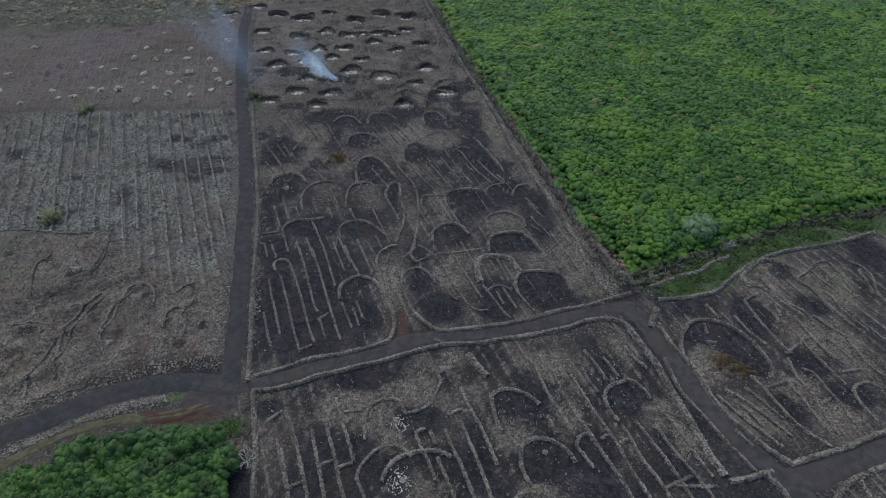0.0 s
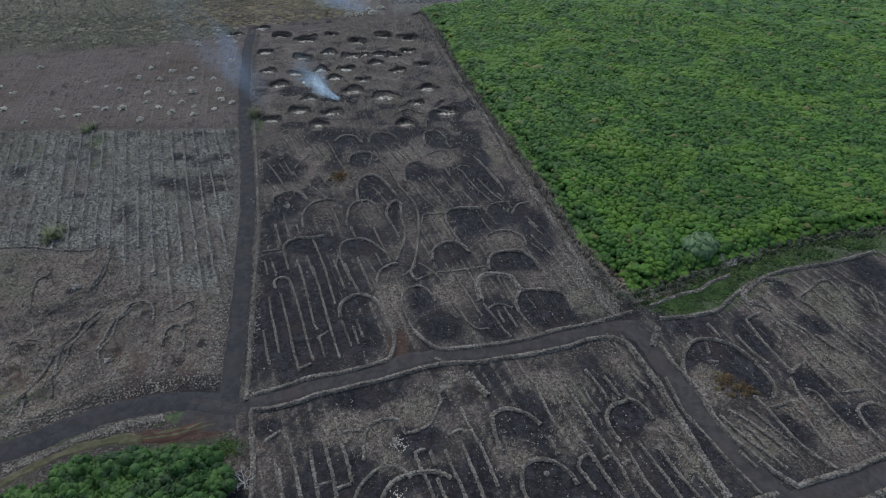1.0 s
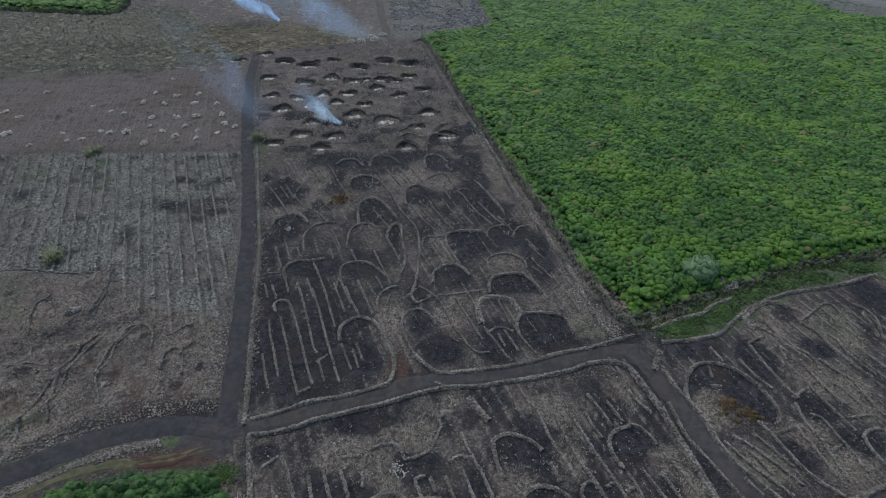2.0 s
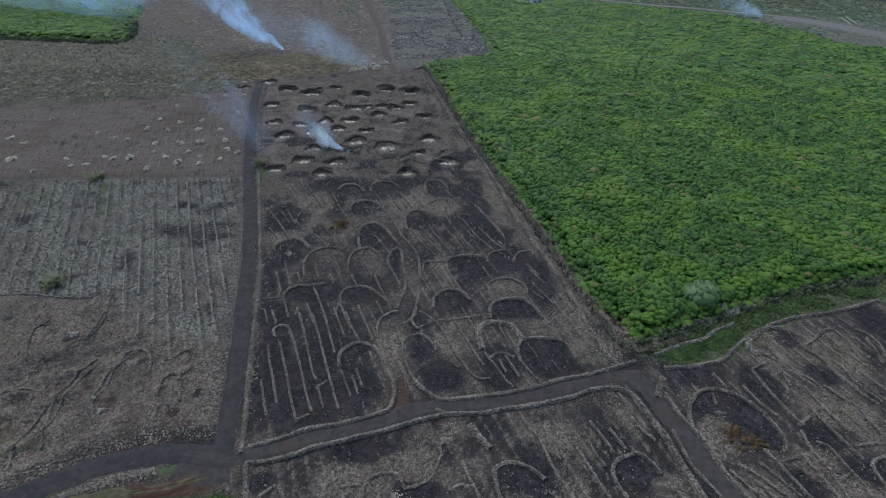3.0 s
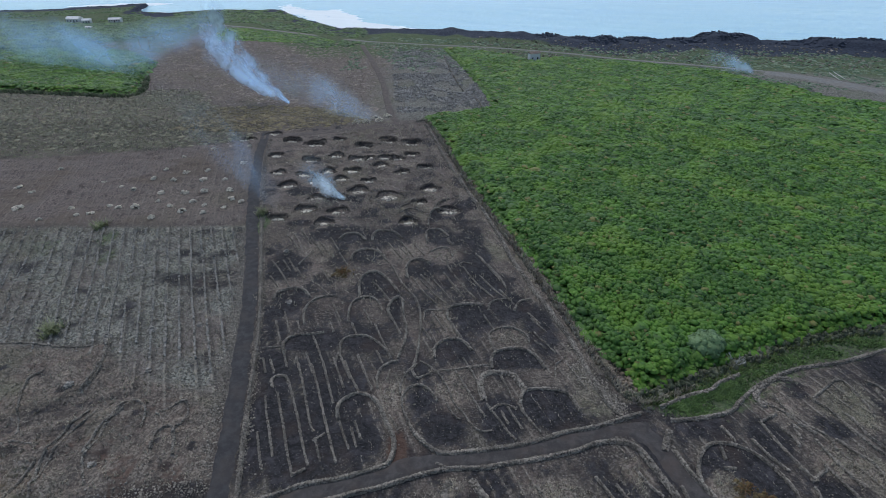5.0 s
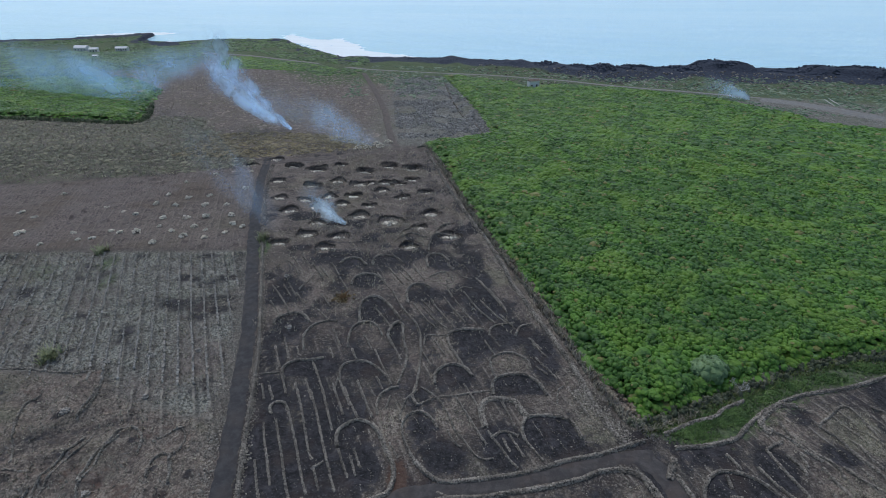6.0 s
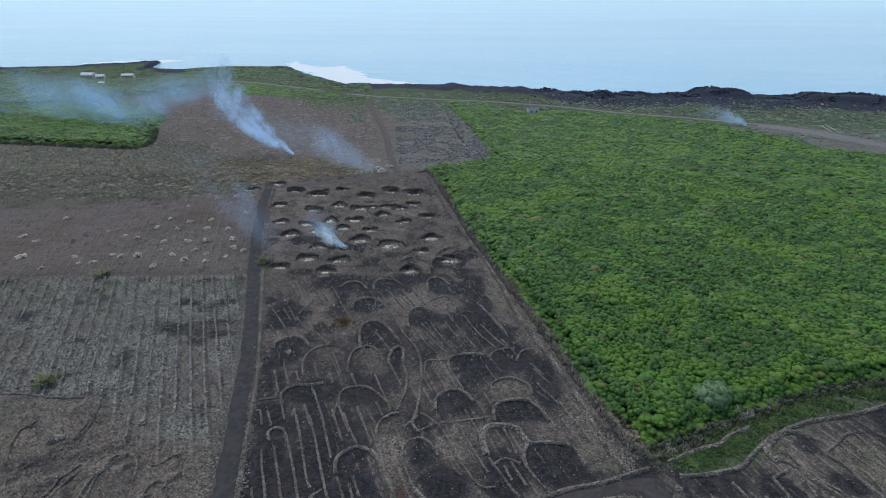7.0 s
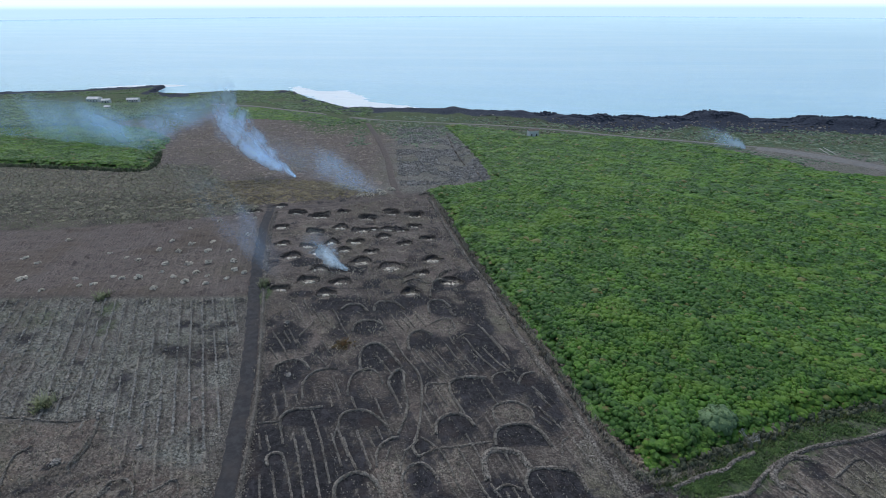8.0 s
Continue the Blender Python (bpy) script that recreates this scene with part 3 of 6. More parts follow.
wall("R", 16.4, 75.1, 15.2, 72.7, 15.1, 70.5, 15.5, 69.0, 17.0, 66.1, 17.9, 64.7)
wall("H", 15.4, 68.8, 15.1, 71.8, 16.3, 74.3, 19.2, 74.9, 22.1, 74.7, 24.3, 74.0, 25.4, 72.1, 26.0, 69.4)
wall("R", 8.6, 71.3, 10.6, 67.6, 12.0, 64.8, 13.2, 63.1)
wall("R", 12.5, 70.5, 14.7, 65.4)
wall("H", 10.3, 80.7, 10.5, 83.7, 11.6, 85.5, 13.9, 86.5, 17.0, 86.5, 19.3, 85.0, 20.6, 82.7, 21.4, 80.6)
wall("h", 11.4, 86.1, 10.6, 89.2, 10.8, 91.7, 12.6, 93.1, 15.2, 93.7, 17.3, 92.6, 18.8, 90.7, 19.1, 88.4)
wall("R", 9.9, 98.0, 11.0, 94.9, 11.9, 92.9)
wall("H", 4.3, 89.8, 2.3, 94.4, 1.4, 97.2, 1.4, 100.0, 3.1, 101.5, 5.8, 102.1, 9.9, 102.0)
wall("H", -1.6, 83.8, -1.5, 86.7, 0.0, 88.9, 2.2, 89.7, 4.7, 88.9, 6.4, 86.1)
wall("R", 23.0, 78.2, 23.8, 81.6, 25.2, 83.0)
wall("R", -4.3, 96.7, -3.7, 99.7, -0.3, 99.8, 1.4, 100.2)
wall("R", 11.1, 100.1, 11.5, 102.3, 13.4, 103.8, 16.3, 104.4)
wall("H", -8.8, 113.2, -9.4, 117.8, -8.2, 121.0, -5.5, 121.7, -3.1, 119.8)
wall("R", 1.3, 123.9, 1.7, 118.5, 2.7, 115.4)
wall("H", -4.1, 131.0, -4.5, 136.2, -3.0, 138.7, -0.2, 138.3, 1.9, 134.6)
wall("R", -7.5, 113.0, -3.8, 105.8, -1.3, 102.4)
wall("R", -5.3, 111.8, -1.7, 105.8, 1.1, 102.4)
wall("R", -2.4, 112.9, 1.8, 104.6)
wall("R", 0.5, 115.4, 3.3, 109.2, 5.6, 104.6)
wall("R", 3.4, 114.1, 6.0, 108.0, 8.4, 103.9)
wall("R", 5.7, 117.9, 9.0, 110.4, 12.8, 104.5)
wall("R", 9.9, 114.0, 13.1, 107.9, 15.6, 104.5)
wall("R", 10.4, 123.2, 13.6, 115.2, 16.1, 110.3)
wall("R", 20.4, 98.9, 22.5, 94.7)
wall("R", 22.4, 88.9, 24.3, 85.2)
wall("R", -46.4, 122.6, -41.9, 116.0)
wall("R", -43.3, 122.5, -40.0, 117.2)
wall("R", -44.6, 114.7, -41.4, 109.8)
wall("R", -41.9, 116.0, -38.9, 110.3)
wall("R", -38.8, 118.5, -35.6, 113.4)
wall("R", -32.0, 117.9, -29.1, 112.8)
wall("R", -97.4, 88.5, -90.0, 88.8, -82.1, 87.9, -73.4, 88.4)
wall("R", -72.9, 88.2, -70.9, 82.8, -70.5, 78.6, -70.8, 76.2)
wall("R", -79.3, 61.8, -76.0, 62.6, -71.5, 62.0)
wall("B", 2.2, 372.8, 5.5, 330.0, 8.9, 302.6, 11.6, 285.8)
wall("B", 16.7, 276.9, 19.9, 258.6, 21.4, 251.2)
wall("B", -11.2, 235.9, 4.1, 244.2, 24.1, 251.1)
wall("H", -4.0, 140.9, -4.0, 145.9, -2.7, 150.4, 0.8, 152.9, 4.2, 151.0)
wall("H", -20.1, 132.7, -20.0, 136.1, -18.1, 137.9, -14.0, 136.9, -11.3, 133.2)
wall("h", -3.3, 125.6, -0.2, 128.1, 2.1, 127.3, 3.0, 123.0)
wall("h", -13.0, 149.2, -9.7, 152.0, -5.3, 149.5)
wall("R", -9.1, 146.0, -8.3, 140.7)
wall("H", -38.2, 141.4, -36.1, 143.7, -32.9, 141.0)
wall("H", -29.6, 133.2, -27.6, 136.2, -24.4, 135.8, -21.8, 132.2)
wall("R", -44.0, 137.1, -40.3, 130.7)
wall("R", -41.8, 138.6, -37.2, 130.6)
wall("R", -37.8, 133.9, -32.8, 124.6)
wall("R", -42.0, 123.3, -38.5, 116.9)
wall("R", -32.2, 133.8, -28.8, 127.1)
wall("R", -18.1, 127.8, -14.5, 120.3)
wall("R", -15.2, 130.6, -10.8, 122.1)
wall("R", -11.7, 131.5, -7.8, 123.4)
wall("R", -8.1, 130.5, -4.8, 123.9)
wall("R", 3.5, 117.9, 5.7, 120.0, 8.0, 119.2)
wall("R", 9.4, 124.6, 11.3, 120.5, 14.9, 112.7, 16.2, 108.8)
wall("R", 12.4, 119.1, 15.5, 112.2)
wall("R", 14.5, 107.9, 17.4, 102.2)
wall("h", 17.2, 99.8, 18.9, 103.1, 21.7, 104.2)
wall("R", 20.8, 96.8, 23.4, 91.7)
wall("R", 20.8, 91.8, 22.3, 88.5)
wall("R", -16.7, 110.7, -11.9, 102.6)
wall("R", -31.6, 110.9, -28.2, 106.6)
wall("R", -26.2, 102.8, -23.4, 96.3)
wall("R", -18.5, 100.5, -16.0, 94.8)
wall("R", -4.9, 94.7, -2.3, 89.2)
wall("R", -2.3, 99.2, 0.9, 92.0)
wall("R", 4.5, 83.6, 7.2, 76.8)
wall("R", 12.0, 78.4, 13.8, 72.0)
wall("h", 9.1, 69.7, 11.4, 71.1, 14.1, 70.1)
wall("R", -1.0, 58.3, 2.1, 56.8)
wall("R", -67.6, 54.3, -68.0, 59.1, -67.4, 64.3, -65.7, 67.8, -66.0, 71.5)
wall("R", -77.0, 64.5, -82.0, 73.2, -83.5, 77.9, -82.4, 81.2)
wall("h", -51.2, 61.1, -51.6, 64.6, -49.0, 65.4, -46.7, 59.8)
wall("R", -61.4, 68.5, -60.5, 71.2, -58.6, 72.0, -56.1, 69.9, -55.5, 66.8)
wall("R", -53.2, 69.5, -49.5, 71.9, -47.7, 68.3, -48.5, 65.3)
wall("R", -58.9, 54.2, -61.8, 59.0, -61.4, 62.9, -61.5, 66.9, -60.4, 69.9)
wall("R", -69.9, 47.6, -70.9, 52.0, -70.7, 55.5, -70.1, 59.1)
wall("R", -38.0, 84.2, -37.4, 82.8, -36.9, 81.4, -36.4, 80.0)
wall("R", -26.1, 96.4, -25.5, 95.1, -24.9, 93.7, -24.3, 92.4)
wall("R", -38.5, 120.3, -38.1, 121.6, -36.9, 124.1, -36.2, 126.8)
wall("R", -45.2, 135.2, -43.4, 133.2, -41.9, 131.0, -40.1, 127.4)
wall("R", -35.1, 131.9, -34.4, 130.7, -33.0, 128.3, -31.6, 125.9)
wall("R", -28.4, 125.8, -27.8, 124.5, -26.5, 121.9, -25.1, 119.3)
wall("R", -12.1, 128.7, -11.4, 127.4, -10.6, 126.2, -9.9, 124.9, -9.1, 123.7)
wall("H", 1.9, 133.1, 2.0, 131.8, 2.5, 130.6, 3.1, 129.5)
wall("R", -5.3, 114.2, -4.6, 113.0, -3.2, 110.6, -1.9, 108.2)
wall("H", -2.2, 152.8, -1.3, 155.3, 0.1, 157.7, 2.7, 158.4)
wall("h", -13.2, 151.6, -13.2, 153.0, -12.6, 154.0, -11.4, 154.7, -10.1, 155.3)
wall("R", 5.4, 125.6, 6.7, 124.9, 8.0, 124.3)
wall("R", 20.5, 88.9, 21.5, 87.7, 22.4, 86.5)
wall("R", 26.1, 82.1, 26.6, 80.6, 27.6, 77.7, 28.7, 74.9)
wall("R", 11.3, 69.5, 11.7, 68.0, 12.3, 66.6)
wall("R", -9.9, 68.6, -9.0, 67.0, -8.1, 65.3)
wall("R", -16.2, 67.3, -15.7, 66.0, -15.2, 64.7, -14.6, 63.4)
wall("R", 64.9, 73.1, 65.1, 71.6, 65.3, 70.1)
wall("R", 64.8, 65.8, 64.5, 64.3, 64.3, 62.9)
wall("R", 76.5, 67.6, 76.7, 64.7, 77.6, 62.0, 78.9, 59.4)
wall("R", 49.4, 44.6, 50.0, 43.4, 50.6, 42.2, 51.2, 41.0)
wall("R", 85.8, 74.4, 85.8, 72.8, 85.8, 71.3, 85.5, 69.8, 85.2, 68.3)
wall("R", 74.8, 51.5, 75.3, 50.7, 75.8, 49.8)
wall("R", 46.7, 40.1, 47.4, 38.8, 48.1, 37.5)
wall("B", 42.6, 67.1, 48.8, 67.8, 54.8, 69.4, 58.1, 72.1, 64.2, 76.4, 72.0, 79.8, 77.9, 81.1, 83.4, 82.1, 95.6, 85.8)
BURNT += [(-82.9, 79.7, 1.8, 0.8), (-76.7, 69.9, 1.1, 0.7), (-74.8, 75.2, 1, 1), (-74.9, 60.3, 1.7, 0.5), (-50.8, 62.7, 0.7, 1.1), (-57.5, 69, 0.9, 0.7), (-90.8, 81.1, 1.2, 0.8), (-61.7, 56.4, 1, 1), (-47, 57.5, 1.2, 1), (-59.4, 60.4, 0.8, 0.8), (-68.5, 66.5, 0.5, 1.1), (-44.1, 61.5, 0.7, 1.1), (-33.3, 69.7, 3.1, 13.4), (-25.1, 64, 4.8, 9.6), (-23.7, 72.6, 3.4, 9.2), (-36.1, 82.5, 3.6, 3.5), (-14.9, 63.8, 3.8, 4.8), (-3.8, 72.3, 3.4, 2.8), (0.1, 65.7, 3.8, 3.5), (11.1, 67.7, 3.9, 5)]
BURNT += [(20.8, 69.8, 5, 4.4), (14.9, 83.6, 4.9, 2.7), (2.7, 85.6, 3.5, 3.3), (7, 97.2, 5, 5.2), (16.6, 101.3, 4.7, 4.8), (22.3, 92.9, 3.2, 7.9), (-31.4, 113.5, 1.7, 2.5), (-37.7, 102, 3.8, 3.9), (-18, 109.7, 3.5, 4.3), (-20.8, 123.8, 3.8, 3.3), (-13.8, 133.8, 5.6, 6.1), (-28.4, 135.6, 9.7, 4.9), (8.6, 133.5, 3.2, 6.1), (-1, 135.2, 3.5, 5.5), (-4.7, 117, 3.7, 3.9), (-41.3, 120.1, 5.2, 6.6), (-27.6, 89.7, 5.1, 3.8), (-17.4, 88.6, 3.8, 2.6), (-18.9, 34.7, 2.1, 5.2), (-28.4, 45.1, 2, 1.5)]
BURNT += [(-12.6, 50.3, 5.8, 2), (-3.7, 42.8, 3.7, 3), (1.6, 33.6, 3.4, 4.2), (6, 37.1, 2.2, 5.4), (13.9, 44.6, 4.2, 4.1), (16.3, 36.1, 3.9, 3.5), (30.8, 45.5, 3, 3.1), (34.7, 36.8, 2.6, 4.9), (29.8, 53.2, 3, 2.3), (17.3, 48.8, 2.4, 2.7), (23.4, 36.9, 3.5, 3.6), (51, 59.1, 4.2, 2.6), (58.9, 62.9, 3.2, 4.7), (49, 65.1, 4.3, 2.1), (81, 69.8, 4.5, 3.7), (91, 79.2, 3.6, 5), (69.7, 74.6, 2.9, 2.4), (64.6, 52.8, 3, 2.9), (67.9, 46.1, 3.8, 2.6), (57.5, 44.1, 3.7, 3)]
BURNT += [(72.1, 65.6, 2.7, 2.5), (39.3, 48.6, 1.2, 3.3), (40.8, 41.8, 1.1, 2.9), (-6.9, 34.6, 2.1, 2.1), (-14.2, 38.2, 1.6, 2.7), (9.7, 123.4, 3.8, 5.5), (11.8, 110.5, 5.7, 4.8)]
DRY += [(64.5, 74.6, 2.3, 5.1), (79.5, 72.1, 3.9, 3.7), (79.4, 66.9, 2.2, 2.6), (68.8, 58.5, 3.1, 3), (47, 53.7, 2.6, 2.6), (-15.9, 45, 5.6, 2.6), (-3.8, 48, 3.3, 2.7), (-11, 42.9, 2.3, 3), (10.7, 40.7, 3.6, 2.9), (21.3, 49.9, 3.9, 3.3), (21.1, 43.6, 2.8, 3), (36.4, 42.4, 3.6, 3), (38.5, 37.6, 2.2, 2.3), (46.3, 51.9, 3.4, 3.4), (64.4, 73.1, 4.6, 5.4), (76.2, 71.4, 4.5, 4.6), (50.1, 42.2, 4.6, 2.9), (68, 57.6, 4.1, 3.1), (63.8, 42.1, 3.6, 2.9), (32.4, 55.6, 3, 3)]
DRY += [(-10.1, 72.4, 3.4, 6.1), (2.5, 75.4, 4.1, 4.8), (14.9, 90.1, 3.6, 2.9), (28, 81.7, 3, 5.2), (29.7, 71.9, 4, 3.8), (0.3, 95.2, 3.3, 6.1), (-27, 113.5, 4.3, 5), (-8.7, 126.5, 7.7, 7.1), (0.5, 123.5, 4.6, 3.3), (16.5, 131.9, 3.2, 12), (23.2, 110.4, 2.1, 7.2), (-35, 126.8, 4.6, 5.7), (-5.7, 48, 3.8, 2.2), (17.9, 53.4, 4, 2.1), (1, 53.5, 2.5, 2.3), (-8.1, 39.1, 1.8, 1.9), (-1, 31.2, 3.3, 1.6), (72.8, 55.1, 3, 4.8)]
DRY += [(59.9, 47.3, 3.8, 2.7), (13.9, 31, 2.5, 1.2)]
HOLLOWS += [(-61.8, 212, 3.3), (-51.7, 207.9, 3.5), (-64, 196, 2.5), (-49.9, 191.8, 2.9), (-40.7, 196.1, 2.7), (-31.6, 192.5, 3.5), (-22.1, 193.8, 2.9), (-22.6, 186.6, 2.4), (-17, 192.8, 2.7), (-11.8, 197.2, 2.5), (-32.4, 181.6, 2.7), (-41.1, 180.8, 2.7), (-49.3, 177.8, 2.7), (-53.3, 169.4, 3.2), (-44.8, 172.2, 1.7), (-25.6, 172.7, 2.3), (-14.3, 180, 2.5), (-17.2, 160.1, 4), (-28.1, 164.6, 3.3), (-41.3, 159.3, 2.7), (-32.8, 149.4, 3.1), (-43.3, 150.9, 2.9), (-50.8, 145.9, 2.5), (-11.4, 210.1, 2.8)]
HOLLOWS += [(-21.6, 212.5, 2.9), (-31.5, 206.5, 2.8), (-35.6, 174.2, 2.3), (-6, 185.4, 2.6), (-3.8, 166.2, 3), (2.5, 149.9, 3.4), (-7.2, 156.2, 2.1), (-59.3, 179.8, 2.5), (-10.2, 143.3, 2.7), (-27.6, 193.4, 1.8), (-71.4, 219.9, 3.1), (-80, 214, 2.4), (-62.2, 213.2, 3), (-50.9, 209.3, 3.2), (-22.4, 213.6, 3.1), (-12.8, 210.3, 3), (-31, 207.3, 2.8), (-42.4, 213.7, 2.3), (-36, 142.7, 2.7)]
HEAPS += [(-103.4, 152.5, 0.8), (-98.4, 153.2, 1.1), (-90.2, 146.4, 0.9), (-106.8, 153.6, 0.7), (-94.7, 163.8, 0.9), (-102.2, 175.1, 0.9), (-93.1, 180.9, 1), (-77.1, 155.4, 0.7), (-84.6, 174.6, 1), (-77.1, 175, 0.8), (-72.3, 165.8, 1), (-69.6, 159.4, 0.9), (-75.3, 149.6, 0.8), (-82.6, 150.8, 1.1), (-86, 182.4, 1), (-101.6, 183.5, 0.8), (-117.9, 171.5, 0.6), (-118.7, 152.9, 0.7), (-135.4, 152.3, 1.3), (-123.7, 144.4, 0.7), (-138.4, 164.1, 0.8), (-110.4, 168.3, 0.6), (-105.1, 166, 0.8), (-94.8, 173.7, 0.8)]
HEAPS += [(-93.1, 157.5, 0.7), (-87.2, 164.6, 1.1), (-80.8, 165.4, 1), (-70, 153.4, 0.7), (-65.8, 157.4, 0.9), (-110.1, 148.7, 0.9), (-140.6, 183.8, 0.8), (-146.1, 168.5, 1), (-99.5, 194.8, 0.7), (-91.2, 203.4, 0.9), (-77.5, 205.7, 0.7), (-82.4, 212.1, 0.7), (-74.7, 189.1, 1.1), (-65.6, 92.9, 0.8), (-74.5, 90.8, 0.8), (-55.5, 94.9, 0.5), (-60.5, 80.3, 0.5), (-59.9, 58.1, 0.5), (-74.1, 76, 0.7), (-113.7, 147.3, 0.7), (-87.5, 153.9, 0.7), (-81.6, 157.5, 0.9), (-7.4, 42.4, 0.3), (-5.8, 32.9, 0.3)]
HEAPS += [(16, 37, 0.3), (-36.9, 103.5, 0.5), (-43.5, 126.9, 0.5)]


# ---- ground: one sheet from the fields to the sea bed ----
SEA_Z = -5.0
SHORE = np.array([(-3000, 700), (-900, 600), (-468, 582), (-400, 592), (-340, 622), (-318, 640), (-308, 585), (-280, 568), (-215, 590), (-168, 592), (-130, 538),
                  (-83, 484), (-20, 480), (75, 458), (118, 436), (220, 434), (275, 420), (326, 392), (500, 330), (900, 150), (3000, -900)], float)
LANE = ROADS[0][3]
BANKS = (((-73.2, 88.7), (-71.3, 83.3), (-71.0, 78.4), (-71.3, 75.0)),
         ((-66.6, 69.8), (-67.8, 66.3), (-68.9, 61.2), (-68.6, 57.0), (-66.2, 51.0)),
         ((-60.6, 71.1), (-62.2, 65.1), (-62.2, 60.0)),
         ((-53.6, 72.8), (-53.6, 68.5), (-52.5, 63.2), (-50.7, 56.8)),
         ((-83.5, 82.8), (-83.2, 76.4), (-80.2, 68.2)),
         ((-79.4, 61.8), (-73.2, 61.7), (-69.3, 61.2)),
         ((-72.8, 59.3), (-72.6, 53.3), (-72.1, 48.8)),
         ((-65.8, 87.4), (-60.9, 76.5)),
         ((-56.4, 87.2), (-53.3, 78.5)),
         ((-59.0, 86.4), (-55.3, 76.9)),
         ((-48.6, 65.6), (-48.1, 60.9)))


def shore(x):
    return np.interp(x, SHORE[:, 0], SHORE[:, 1]) + 7 * (fbm(x, x * 0, 22, 3, 5) - 0.5) * 2


def lane_x(y):
    return np.interp(y, LANE[:, 1], LANE[:, 0])


def row_x(y):
    """The first planting row of the grey field; the others run beside it."""
    return -48.4 - 0.42 * (y - 110)


def west(x, y):
    """How far west of the lane's edge."""
    return lane_x(y) - 2.2 - x


def bit(v, soft=1.0):
    return np.clip(v / soft * 0.5 + 0.5, 0, 1)


def fields(x, y):
    """Masks of the fields west of the lane."""
    w = bit(west(x, y), 1.0)
    wob = 3 * (fbm(x, y, 12, 2, 3) - 0.5)
    low = np.where(x < -73, 88.5, np.interp(x, [-73, -60, -40], [86, 78, 72]))
    top = np.interp(x, [-130, -61], [139.5, 141])
    up = np.interp(x, [-220, -160, -111, -72], [188, 195, 203, 215])
    first = w * bit(low + wob - y, 1.5) * bit(y - np.interp(x, [-130, -90, -60, -36], [20, 36, 44, 50]), 2)
    second = w * bit(y - low - wob, 1.5) * bit(top + wob * 0.4 - y, 1.0)
    third = w * bit(y - top - 2, 1.5) * bit(up + wob - y, 1.5)
    fourth = bit(y - up - wob, 2) * bit(-x - 78 - (y - 215) * 0.7 + wob, 4) * bit(290 - y, 4)
    return first, second, third, fourth


def ridges(x, y, pitch, turn):
    u = x * math.cos(turn) - y * math.sin(turn)
    u = u + 0.8 * (fbm(x, y, 9, 2, 31) - 0.5)
    return np.abs(((u / pitch) % 1) - 0.5) * 2


def row_ridge(x, y):
    """1 on the crest of the planting rows west of the lane, 0 between."""
    u = ((row_x(y) - 5.2 - x + 0.5 * (fbm(x, y, 14, 2, 31) - 0.5)) / 3.2) % 1
    return np.exp(-((np.minimum(u, 1 - u) / 0.13) ** 2))


def plough(x, y):
    """1 on the old planting lines that cross the fields east of the lane, 0 between."""
    u = ((0.927 * x + 0.375 * y + 0.5 * (fbm(x, y, 11, 2, 37) - 0.5)) / 2.3) % 1
    return np.exp(-((np.minimum(u, 1 - u) / 0.14) ** 2))


def road_mask(x, y, grow=0.0):
    m = np.zeros(x.shape)
    for name, surface, width, p in ROADS:
        m = np.maximum(m, bit(width / 2 + grow - near_path(x, y, p), 1.2))
    return m


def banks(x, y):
    """Height and crest of the old earth banks, and the mask of their painted shade side."""
    up, bank_shade = np.zeros(x.shape), np.zeros(x.shape)
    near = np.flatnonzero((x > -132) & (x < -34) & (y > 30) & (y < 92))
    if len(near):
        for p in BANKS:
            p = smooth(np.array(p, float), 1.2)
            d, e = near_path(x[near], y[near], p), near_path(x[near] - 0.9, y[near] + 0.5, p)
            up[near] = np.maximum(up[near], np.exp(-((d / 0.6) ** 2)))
            bank_shade[near] = np.maximum(bank_shade[near], np.exp(-((e / 0.6) ** 2)))
    return up, bank_shade


